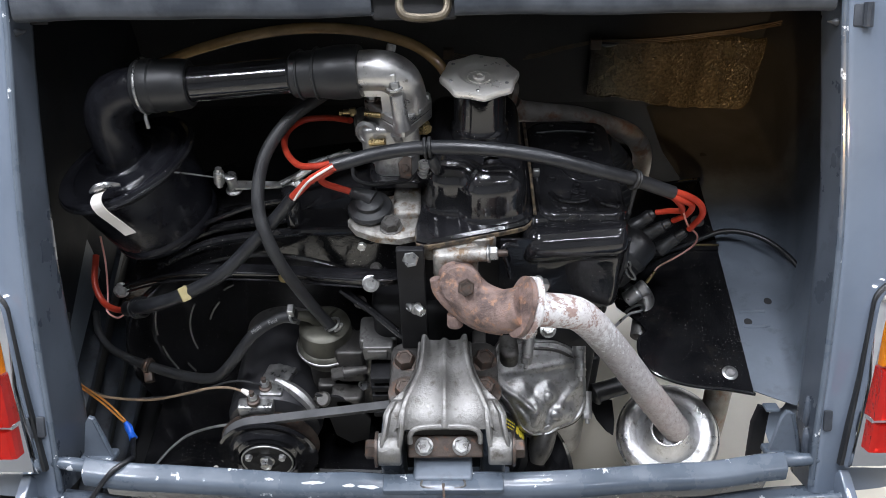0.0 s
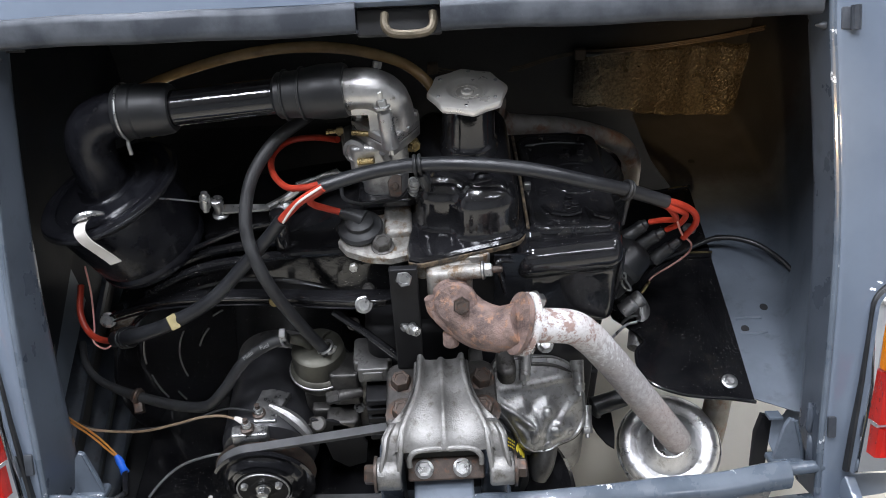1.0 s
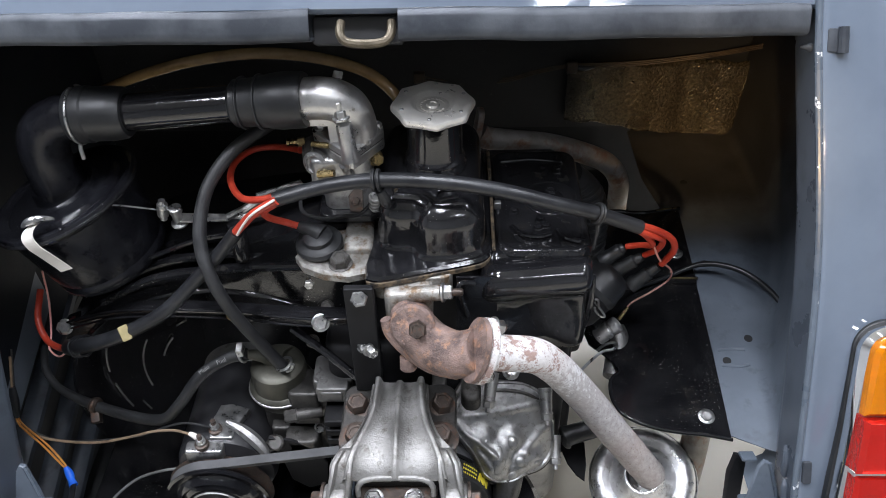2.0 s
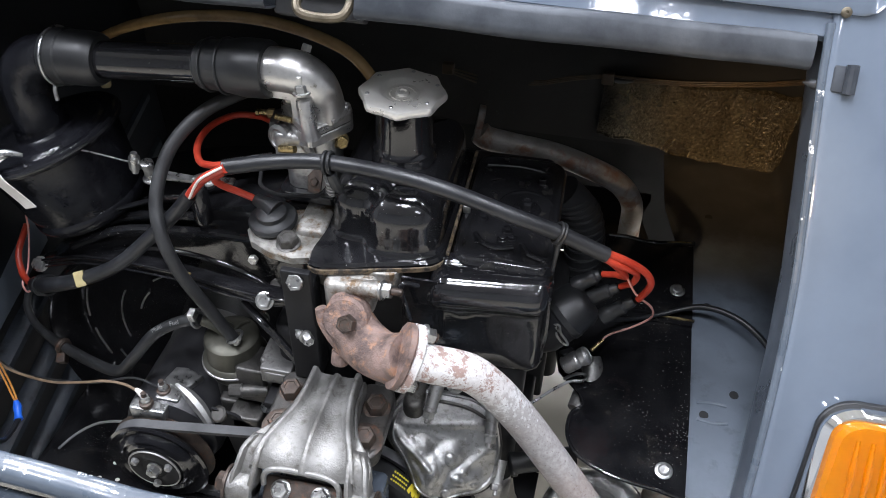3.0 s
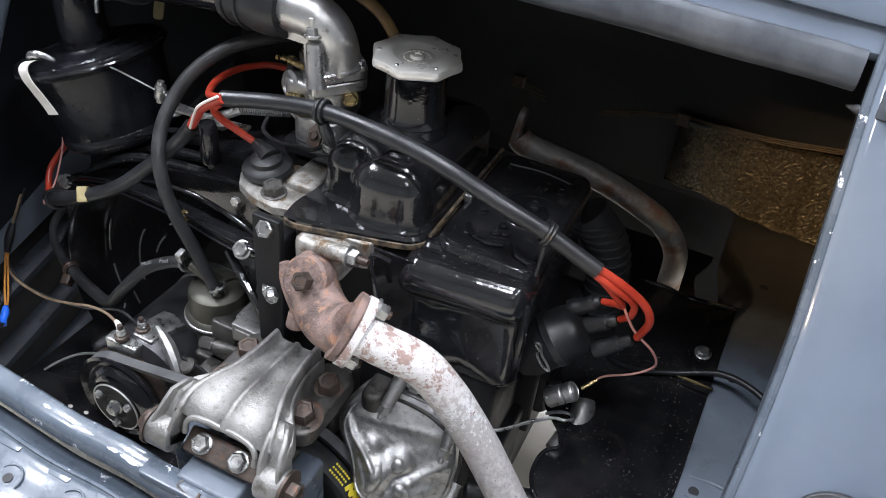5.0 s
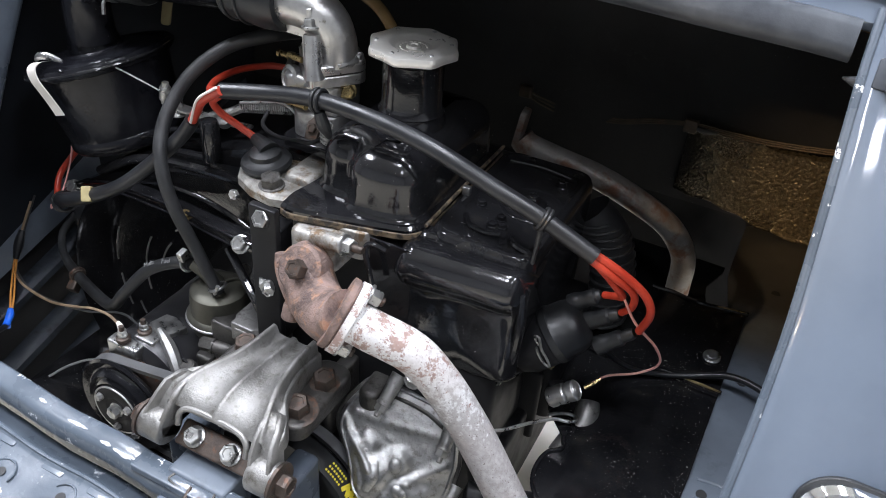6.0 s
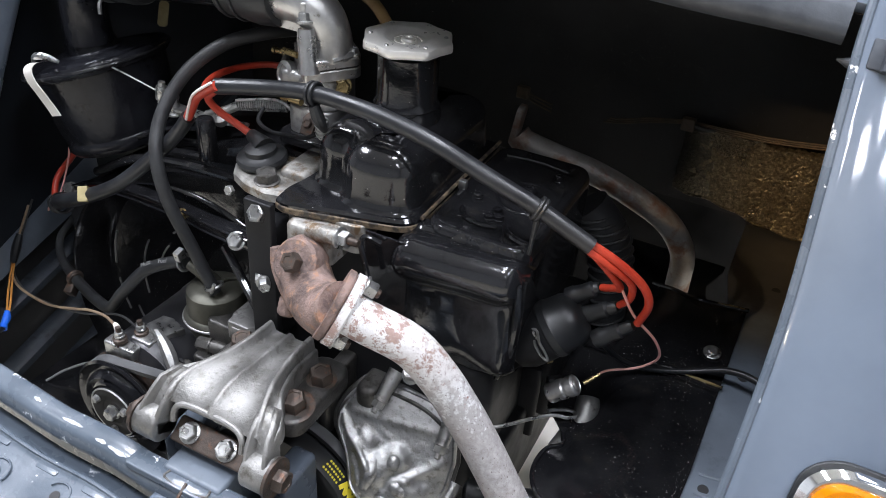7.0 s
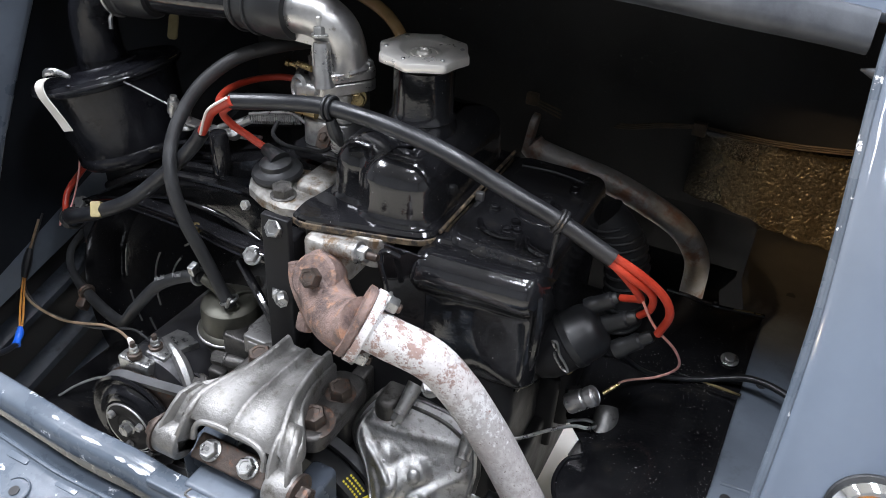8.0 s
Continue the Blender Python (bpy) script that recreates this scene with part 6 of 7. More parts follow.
for r, deg, z in [tuple(p) for p in spline([(0.070, -88, 0.6330), (0.083, -89, 0.6350), (0.0905, -90, 0.630), (0.0915, -90, 0.618), (0.0885, -89, 0.604), (0.0860, -88, 0.592), (0.0845, -87, 0.583), (0.0835, -86, 0.574)], 4)]:
    a = radians(deg)
    c, o, w = V((r * math.cos(a), r * math.sin(a), z)), V((math.cos(a), math.sin(a), 0.3)) * 0.0016, V((-math.sin(a), math.cos(a), 0)) * 0.0068
    rows.append([fmx @ q for q in (c - w, c + w, c + w + o, c - w + o)])
part("strap", rings(bm, rows), WHITE_PL, filt, "off-white plastic strap")
part("strap_hook", sweep([fmx @ V(q) for q in ((-0.010, -0.074, 0.636), (0.002, -0.076, 0.641), (0.013, -0.072, 0.638), (0.022, -0.066, 0.630))], [0.002, 0.0042, 0.0040, 0.002], 8, 4), STEEL, filt)
part("lid_rivet", ball(fmx @ V((0.030, -0.078, 0.6235)), 0.003, scale=(1, 1, 0.6), u=10, v=6), BLACK, filt)
inlet = thing("intake_hose", (-0.36, 0.776, 0.65), "black rubber intake elbow and pipe to the carburettor", "hose")
part("elbow", sweep([(-0.389, 0.777, 0.640), (-0.3905, 0.777, 0.668), (-0.388, 0.777, 0.690), (-0.378, 0.777, 0.709), (-0.360, 0.777, 0.721), (-0.335, 0.776, 0.727)], [0.0275, 0.0265, 0.0265, 0.0262, 0.0255, 0.0250], 26, 6), FILTER, inlet)
d1, d2 = V((-0.344, 0.777, 0.7265)), V((-0.284, 0.775, 0.730))
part("sleeve", lathe([(0.0275, 0.0), (0.0295, 0.003), (0.030, 0.020), (0.0285, 0.022), (0.0285, 0.046), (0.027, 0.056), (0.0245, 0.060)], basis(d2 - d1, d1), 32), RUBBER, inlet, "matt rubber sleeve")
e1, e2 = V((-0.166, 0.767, 0.7445)), V((-0.094, 0.760, 0.752))
for k, r in ((0.10, 0.0256), (0.36, 0.0270)):
    part("sleeve_bead", ring_torus(e1.lerp(e2, k), e2 - e1, r, 0.0016, n=32, k=8), RUBBER, inlet)
part("pipe", sweep([d2 - (e1 - d2) * 0.05, e1 + (e1 - d2) * 0.1], 0.0195, 26, 2), BLACK, inlet, "glossy black steel pipe")
part("sleeve", lathe([(0.0205, -0.004), (0.0245, 0.0), (0.0250, 0.022), (0.0262, 0.026), (0.0262, 0.030), (0.0275, 0.036), (0.0290, 0.048), (0.0285, 0.070), (0.0270, 0.0735)], basis(e2 - e1, e1), 32), RUBBER, inlet, "matt rubber sleeve")
cm = basis(d2 - d1, d1 + (d2 - d1) * 0.12)
cl = part("hose_clamp", ring_torus(cm.translation, d2 - d1, 0.0302, 0.0016, n=32, k=6), STEEL, inlet, "wire hose clamp")
part("clamp_tail", sweep([cm @ V((0.0, -0.030, 0)), (-0.337, 0.757, 0.702), (-0.336, 0.752, 0.688)], 0.0022, 8, 3), STEEL, cl)
single("breather_tube", sweep([(-0.363, 0.893, 0.687), (-0.299, 0.859, 0.725), (-0.230, 0.839, 0.753), (-0.160, 0.831, 0.766), (-0.097, 0.828, 0.763), (-0.042, 0.826, 0.747), (-0.012, 0.816, 0.728), (0.002, 0.806, 0.708)], 0.0062, 14, 6), TAN_TUBE, "thin amber-brown breather tube arching over the intake", "tube")

# ---------------------------------------------------------------- carburettor
carb = thing("carburettor", (-0.06, 0.775, 0.62), "alloy carburettor with a smooth intake elbow", "carburettor")
part("elbow", sweep([(-0.101, 0.761, 0.7512), (-0.083, 0.7605, 0.753), (-0.066, 0.762, 0.750), (-0.053, 0.765, 0.739), (-0.047, 0.768, 0.722), (-0.046, 0.769, 0.702)], [0.0215, 0.0215, 0.0215, 0.0215, 0.0210, 0.0215], 28, 6), ALU_BRIGHT, carb)
DIAMOND = [(-0.052, 0.735), (-0.046, 0.737), (-0.024, 0.767), (-0.020, 0.776), (-0.024, 0.786), (-0.050, 0.812), (-0.060, 0.815), (-0.070, 0.811), (-0.093, 0.786), (-0.095, 0.777), (-0.090, 0.769), (-0.058, 0.737)]
dia = [tuple(p) for p in spline([*DIAMOND, DIAMOND[0]], 3)][:-1]
part("top_flange", prism(dia, 0.6965, 0.7055, bevel=0.0015), ALU_BRIGHT, carb)
part("flange_gasket", prism([(-0.0575 + (x + 0.0575) * 0.97, 0.776 + (y - 0.776) * 0.97) for x, y in dia], 0.6945, 0.6968), CAST_DARK, carb)
part("bowl_flange", prism(dia, 0.6840, 0.6948, bevel=0.0015), ALU_BRIGHT, carb)
tw = part("screw_tower", lathe([(0.0105, 0.698), (0.0088, 0.706), (0.0082, 0.738), (0.0076, 0.740)], basis((-0.10, 0.07, 1), (-0.0535 + 0.071, 0.7410 - 0.050, 0.0)), 18), ALU_BRIGHT, carb)
part("tower_nut", hexhead((-0.0578, 0.7440, 0.7400), (-0.10, 0.07, 1), 0.0125, 0.007, 0.0090, lathe([(0.0038, 0), (0.0038, 0.017), (0.003, 0.018)], basis((-0.10, 0.07, 1), (-0.0578, 0.7440, 0.7400)), 12)), STEEL, tw)
part("web", prism([(-0.098, 0.7345), (-0.098, 0.7255), (-0.074, 0.7250), (-0.0735, 0.7040), (-0.060, 0.7035), (-0.058, 0.7300), (-0.066, 0.7345)], 0.752, 0.770, Matrix(((1, 0, 0, 0), (0, 0, 1, 0), (0, 1, 0, 0), (0, 0, 0, 1))), bevel=0.0015), ALU_BRIGHT, carb)
part("fillet", sweep([(-0.034, 0.752, 0.7050), (-0.030, 0.764, 0.7065), (-0.028, 0.774, 0.7065), (-0.031, 0.786, 0.7050)], [0.003, 0.0055, 0.0055, 0.003], 8, 4), ALU_BRIGHT, carb)
for x, y in ((-0.026, 0.777), (-0.087, 0.778), (-0.059, 0.806)):
    part("flange_screw", hexhead((x, y, 0.7055), UPA, 0.009, 0.005, 0.006), STEEL, carb)
part("bowl_boss", ball((-0.082, 0.757, 0.6795), 0.0075, scale=(1.1, 0.9, 0.7)), ALU_BRIGHT, carb)
part("bowl_rib", sweep([(-0.060, 0.7420, 0.684), (-0.056, 0.7450, 0.668), (-0.054, 0.7480, 0.650)], [0.006, 0.0045, 0.003], 8, 4), ALU_DULL, carb)
part("idle_jet", sweep([(-0.094, 0.7560, 0.7010), (-0.076, 0.7540, 0.7000)], 0.0032, 10, 2), BRASS, carb, "brass idle jet")
bm = rblock(-0.100, -0.034, 0.750, 0.800, 0.648, 0.684, 0.010, 0.006, foot=0.004)
lathe([(0.012, 0), (0.0140, 0.003), (0.0140, 0.010), (0.010, 0.012), (0.009, 0.010), (0.004, 0.010)], basis((-0.35, -0.9, 0.2), (-0.090, 0.764, 0.674)), 22, bm)
part("float_bowl", bm, ALU_DULL, carb, "dull alloy float bowl")
part("choke_drum", lathe([(0.020, 0), (0.021, 0.003), (0.019, 0.009), (0.013, 0.010), (0.012, 0.013), (0.005, 0.013)], basis((-1, -0.1, 0), (-0.096, 0.778, 0.672)), 28), CAST_DARK, carb, "dark stained choke drum")
bm = sweep([(-0.092, 0.748, 0.655), (-0.066, 0.744, 0.657)], 0.0036, 12, 2)
sweep([(-0.090, 0.747, 0.668), (-0.072, 0.744, 0.672)], 0.004, 10, 2, bm)
part("jet_holder", bm, BRASS, carb, "brassy jet holder")
part("side_screw", hexhead((-0.030, 0.764, 0.677), (0.5, -0.8, 0.2), 0.012, 0.008, 0.009), BRASS, carb, "brass screw")
part("fuel_union", hexhead((-0.108, 0.783, 0.686), (-1, -0.1, 0), 0.009, 0.006, 0.0, lathe([(0.003, 0), (0.003, 0.016), (0.0042, 0.017), (0.0042, 0.020)], basis((-1, -0.1, 0.05), (-0.106, 0.783, 0.686)), 12)), BRASS, carb, "yellow brass union")
part("elbow_screw", hexhead((-0.062, 0.776, 0.768), (0.2, 0.5, 0.8), 0.009, 0.006, 0.0), ALU_DULL, carb)
part("throttle_body", rblock(-0.088, -0.036, 0.745, 0.80, 0.622, 0.650, 0.014, 0.003), ALU_DULL, carb)
part("insulator", rblock(-0.094, -0.026, 0.735, 0.808, 0.612, 0.6215, 0.012, 0.002), BLACK, carb, "black insulator block")
bm = sweep([(-0.112, 0.742, 0.640), (-0.108, 0.728, 0.632), (-0.088, 0.722, 0.628), (-0.064, 0.726, 0.628), (-0.046, 0.724, 0.632), (-0.034, 0.734, 0.640)], 0.0022, 8, 5)
part("throttle_wire", bm, BLACK_MATT, carb)
part("throttle_lever", prism([(-0.006, -0.010), (0.008, -0.012), (0.008, 0.012), (0.0, 0.016), (-0.008, 0.006)], 0, 0.003, basis((0, -0.8, 0.6), (-0.051, 0.735, 0.640)), bevel=0.0008), DARK_STEEL, carb)
part("lever_screw", hexhead((-0.051, 0.733, 0.6425), (0, -0.8, 0.6), 0.009, 0.004), DARK_STEEL, carb)
bm = lathe([(0.0055, 0), (0.0055, 0.020), (0.004, 0.022)], basis((0.1, -0.2, 1), (-0.030, 0.728, 0.636)), 14)
for k in range(4):
    ring_torus((-0.030 + 0.0004 * k, 0.727 - 0.001 * k, 0.640 + 0.005 * k), (0.1, -0.2, 1), 0.006, 0.001, bm, 14, 6)
part("idle_screw", bm, STEEL, carb, "spring-loaded idle screw")

# throttle linkage: cable ends, spring, small cylinder
link = thing("throttle_linkage", (-0.22, 0.77, 0.56), "steel throttle linkage with cable, nipples and return spring", "linkage")
part("cable", sweep([(-0.325, 0.733, 0.642), (-0.305, 0.750, 0.625), (-0.277, 0.766, 0.606)], 0.0010, 6, 4), STEEL, link, "thin steel cable")
bm = lathe([(0.006, -0.008), (0.0065, -0.006), (0.0065, 0.006), (0.006, 0.008)], basis((0.1, 0.1, 1), (-0.277, 0.767, 0.606)), 16)
lathe([(0.004, -0.013), (0.004, 0.013)], basis((0.1, 0.1, 1), (-0.277, 0.767, 0.606)), 10, bm)
part("nipple", bm, STEEL, link)
bm = lathe([(0.010, 0.0), (0.010, 0.002), (0.0065, 0.003), (0.006, 0.018), (0.0075, 0.019), (0.0075, 0.025), (0.006, 0.026)], basis((0, -0.1, 1), (-0.264, 0.772, 0.582)), 18)
part("nipple", bm, STEEL, link, "steel nipple and nut")
part("lever", prism([(-0.006, -0.006), (0.05, -0.004), (0.092, 0.002), (0.092, 0.010), (0.05, 0.005), (-0.006, 0.007)], 0, 0.003, basis((0.0, -0.2, 1), (-0.257, 0.772, 0.588)), bevel=0.0008), STEEL, link)
bm = lathe([(0.008, 0), (0.0085, 0.003), (0.0085, 0.010), (0.005, 0.012)], basis((0.2, -0.5, 0.8), (-0.186, 0.760, 0.598)), 16)
sweep([(-0.200, 0.754, 0.604), (-0.180, 0.760, 0.612), (-0.165, 0.766, 0.620)], 0.005, 10, 4, bm)
part("joint", bm, STEEL, link)
hel = []
s0, s1 = V((-0.166, 0.768, 0.620)), V((-0.118, 0.790, 0.622))
hm = basis(s1 - s0, s0)
for k in range(22 * 8 + 1):
    a = 2 * math.pi * k / 8
    hel.append(hm @ V((0.0062 * math.cos(a), 0.0062 * math.sin(a), (s1 - s0).length * k / (22 * 8))))
part("return_spring", sweep(hel, 0.0009, 6, 1, smooth=False), STEEL, link, "coiled return spring")
part("spring_rod", sweep([(-0.165, 0.762, 0.627), (-0.125, 0.778, 0.632), (-0.095, 0.770, 0.628), (-0.075, 0.755, 0.622)], 0.0017, 8, 4), STEEL, link)
part("damper", lathe([(0.010, 0.562), (0.0105, 0.565), (0.0105, 0.606), (0.0085, 0.610), (0.003, 0.612)], basis(UPA, (-0.188, 0.737, 0)), 20), BLACK_TIN, link, "small black damper can")
single("filter_stay", rblock(-0.006, 0.006, -0.010, 0.020, 0, 0.003, 0.004, 0.001, m=basis((0.3, -0.8, 0.5), (-0.345, 0.852, 0.655))), TAG, "small yellowish metal tab behind the air filter", "tab")

# ---------------------------------------------------------------- ignition leads
leads = thing("ignition_leads", (0.06, 0.70, 0.66), "red ignition leads in thick black sleeving", "leads")
HT = [(-0.128, 0.693, 0.6765), (-0.081, 0.706, 0.682), (-0.033, 0.706, 0.690), (0.015, 0.702, 0.6925), (0.063, 0.698, 0.690), (0.109, 0.695, 0.682), (0.158, 0.698, 0.664), (0.204, 0.707, 0.643), (0.253, 0.714, 0.618)]
part("sleeve", sweep(HT, 0.0078, 18, 6), SLEEVE, leads)
for c, ax in (((-0.021, 0.7055, 0.691), (1, -0.03, 0.1)), ((-0.026, 0.7055, 0.6905), (1, -0.03, 0.1)), ((0.203, 0.7068, 0.6435), (1, 0.2, -0.5)), ((0.206, 0.7074, 0.642), (1, 0.2, -0.5))):
    part("band", ring_torus(c, ax, 0.0100, 0.0020, n=22, k=8), RUBBER, leads, "black rubber band")
part("band_tail", sweep([(-0.020, 0.700, 0.682), (-0.016, 0.702, 0.668), (-0.014, 0.708, 0.655)], [0.005, 0.006, 0.003], 10, 4), RUBBER, leads)
part("band_tail", sweep([(0.205, 0.702, 0.635), (0.204, 0.70, 0.615), (0.203, 0.70, 0.60)], [0.003, 0.002, 0.002], 10, 4), RUBBER, leads)
part("lead", sweep([(-0.125, 0.697, 0.678), (-0.147, 0.706, 0.667), (-0.170, 0.724, 0.656), (-0.190, 0.762, 0.649), (-0.195, 0.805, 0.643), (-0.179, 0.834, 0.641), (-0.147, 0.830, 0.647), (-0.116, 0.797, 0.665)], 0.0038, 14, 6), RED, leads, "red lead towards the carburettor")
part("lead", sweep([(-0.126, 0.690, 0.674), (-0.140, 0.694, 0.661), (-0.139, 0.704, 0.645), (-0.128, 0.714, 0.631), (-0.112, 0.721, 0.618)], 0.0038, 14, 6), RED, leads, "red lead to the plug")
part("lead", sweep([(-0.123, 0.688, 0.680), (-0.149, 0.690, 0.662), (-0.164, 0.696, 0.644), (-0.179, 0.702, 0.624)], 0.0048, 14, 6), RED, leads, "red leads into the loom")
part("tracer", sweep([(-0.124, 0.683, 0.6845), (-0.148, 0.684, 0.667), (-0.161, 0.689, 0.650), (-0.174, 0.696, 0.628)], 0.0014, 8, 6), WHITE_WIRE, leads, "thin white wire")
part("lower_sleeve", sweep([(-0.176, 0.701, 0.628), (-0.193, 0.701, 0.606), (-0.226, 0.694, 0.571), (-0.272, 0.680, 0.529), (-0.325, 0.676, 0.498), (-0.372, 0.682, 0.474), (-0.411, 0.699, 0.450)], [0.0075, 0.0075, 0.0078, 0.008, 0.0085, 0.0092, 0.0100], 16, 6), SLEEVE, leads)
for k in range(3):
    part("band", ring_torus((-0.398 + 0.006 * k, 0.695 - 0.002 * k, 0.4555 + 0.003 * k), (-0.9, 0.35, -0.4), 0.0118, 0.0018, n=20, k=6), RUBBER, leads)
tag_m = basis((0.45, -0.65, 0.62), (-0.318, 0.668, 0.508))
part("tag", rblock(-0.0055, 0.0055, -0.009, 0.009, -0.002, 0.001, 0.002, 0.001, m=tag_m, bm=rblock(0.003, 0.0055, -0.009, 0.009, -0.012, 0.0, 0.001, 0.001, m=tag_m)), TAG, leads, "yellowed paper tag")
part("lead", sweep([(-0.409, 0.698, 0.450), (-0.435, 0.715, 0.431), (-0.461, 0.735, 0.424), (-0.474, 0.755, 0.440), (-0.478, 0.790, 0.458)], 0.0042, 14, 6), RED, leads, "red lead bending down to the side")
part("pink_wire", sweep([(-0.41, 0.69, 0.452), (-0.43, 0.70, 0.432), (-0.452, 0.72, 0.424), (-0.455, 0.74, 0.43), (-0.452, 0.76, 0.47), (-0.45, 0.77, 0.51)], 0.0012, 8, 5), PINK, leads, "thin pink wire")
# at the distributor
part("lead", sweep([(0.250, 0.716, 0.620), (0.277, 0.728, 0.601), (0.299, 0.741, 0.577), (0.307, 0.749, 0.553), (0.300, 0.759, 0.522)], 0.0040, 14, 6), RED, leads, "red lead to the distributor")
part("lead", sweep([(0.246, 0.7125, 0.6165), (0.266, 0.7205, 0.602), (0.288, 0.738, 0.578), (0.289, 0.752, 0.552), (0.279, 0.764, 0.532)], 0.0036, 14, 6), RED, leads, "red lead to the distributor")
part("lead", sweep([(0.244, 0.7130, 0.6195), (0.262, 0.7225, 0.600), (0.279, 0.742, 0.568), (0.271, 0.762, 0.550), (0.258, 0.771, 0.540)], 0.0036, 14, 6), RED, leads, "red lead to the distributor")

plug = thing("plug_cap", (-0.092, 0.708, 0.60), "black rubber spark plug boot on the head", "plug cap")
bm = lathe([(0.023, -0.008), (0.0255, -0.005), (0.0260, -0.002), (0.0245, 0.001), (0.019, 0.002), (0.0165, 0.004), (0.016, 0.009), (0.010, 0.013)], basis((-0.05, -0.1, 0.98), (-0.092, 0.710, 0.606)), 28)
part("boot", bm, RUBBER, plug)
part("neck", sweep([(-0.088, 0.710, 0.615), (-0.098, 0.714, 0.618), (-0.112, 0.721, 0.6178)], [0.012, 0.0085, 0.0065], 14, 4), RUBBER, plug)

# housing blocks added as dark backing, so the bright floor stays hidden
bell = thing("bell_housing", (0.197, 0.84, 0.20), "dark oily housing added as backing behind the distributor", "housing")
part("casing", rblock(0.178, 0.226, 0.790, 0.92, 0.33, 0.440, 0.012, 0.01, bm=rblock(0.10, 0.203, 0.70, 0.95, 0.222, 0.34, 0.008, 0.006)), BLACK_MATT, bell)
part("cover_plate", rblock(0.182, 0.212, 0.780, 0.790, 0.30, 0.40, 0.008, 0.002), BLACK_MATT, bell)
dist = thing("distributor", (0.215, 0.74, 0.44), "black distributor with three leads and spring clips", "distributor")
DA = V((0.70, 0.38, 0.60)).normalized()
DB = V((0.211, 0.742, 0.480))
dm = basis(DA, DB)
part("bowl", lathe([(0.013, -0.060), (0.014, -0.030), (0.022, -0.026), (0.0275, -0.014), (0.0285, 0.004), (0.0285, 0.014)], dm, 32), BLACK_MATT, dist, "dark grey cast distributor body")
capd = part("cap", lathe([(0.0285, 0.012), (0.0300, 0.014), (0.0302, 0.021), (0.0288, 0.023), (0.0275, 0.038), (0.0250, 0.045), (0.019, 0.050), (0.008, 0.052)], dm, 36), RUBBER, dist, "black moulded cap")
for p, q in (((0.240, 0.768, 0.528), (0.258, 0.772, 0.541)), ((0.258, 0.765, 0.514), (0.281, 0.766, 0.531)), ((0.276, 0.756, 0.500), (0.300, 0.760, 0.521))):
    p, q = V(p), V(q)
    part("terminal_boot", lathe([(0.0095, -0.014), (0.0098, -0.006), (0.0088, -0.004), (0.0080, 0.004), (0.0082, 0.008), (0.0082, 0.013), (0.0062, 0.015), (0.0060, (q - p).length * 0.75), (0.0048, (q - p).length * 0.85)], basis(q - p, p), 18), RUBBER, capd)
bm = sweep([(0.219, 0.713, 0.501), (0.214, 0.710, 0.512), (0.219, 0.710, 0.512), (0.222, 0.7135, 0.497), (0.228, 0.716, 0.486), (0.232, 0.7175, 0.476), (0.226, 0.717, 0.478), (0.219, 0.715, 0.489), (0.217, 0.713, 0.497)], 0.0013, 8, 5)
part("spring_clip", bm, STEEL, dist, "bright wire spring clip")
part("clip_screw", hexhead(dm @ V((-0.006, -0.028, -0.004)), dm.to_3x3() @ V((0, -1, 0)), 0.008, 0.004), BRASS, dist)
cond = part("condenser", lathe([(0.0095, 0), (0.0110, 0.002), (0.0110, 0.019), (0.0098, 0.0205), (0.0098, 0.0225), (0.0110, 0.024), (0.0110, 0.031), (0.0090, 0.033), (0.0085, 0.032), (0.006, 0.032), (0.004, 0.0335)], basis((0.75, 0.15, 0.62), (0.2330, 0.742, 0.412)), 24), ALU_BRIGHT, dist, "bright condenser can")
part("condenser_strap", rblock(-0.009, 0.009, -0.006, 0.006, 0, 0.008, 0.002, 0.002, m=basis((-0.2, 0.3, 0.9), (0.236, 0.752, 0.418))), BLACK_MATT, cond)
lowt = thing("pink_lead", (0.29, 0.78, 0.44), "thin pink wire from the leads to the condenser", "wire")
part("wire", sweep([(0.277, 0.740, 0.575), (0.295, 0.755, 0.533), (0.318, 0.774, 0.498), (0.324, 0.791, 0.465), (0.306, 0.793, 0.442), (0.280, 0.780, 0.436), (0.268, 0.768, 0.430)], 0.0013, 8, 6), PINK, lowt)
part("crimp", sweep([(0.274, 0.774, 0.433), (0.262, 0.762, 0.424)], 0.0024, 8, 2), BRASS, lowt, "brass crimp")
single("wire_stay", sweep([(0.150, 0.672, 0.384), (0.194, 0.694, 0.385), (0.222, 0.722, 0.386), (0.238, 0.7375, 0.386), (0.246, 0.7425, 0.3862), (0.256, 0.7445, 0.3864), (0.263, 0.7500, 0.3866), (0.260, 0.7555, 0.3868), (0.251, 0.7540, 0.3870), (0.242, 0.7475, 0.3880), (0.236, 0.7410, 0.3890)], 0.0019, 8, 5), STEEL, "bent steel wire stay with an eye", "wire stay")
single("alloy_elbow", sweep([(0.266, 0.786, 0.384), (0.269, 0.774, 0.376), (0.268, 0.760, 0.366), (0.263, 0.744, 0.358), (0.256, 0.727, 0.352)], [0.0120, 0.0142, 0.0148, 0.0142, 0.0115], 18, 5), PUMP_GREY, "short dull alloy elbow below the distributor", "elbow")
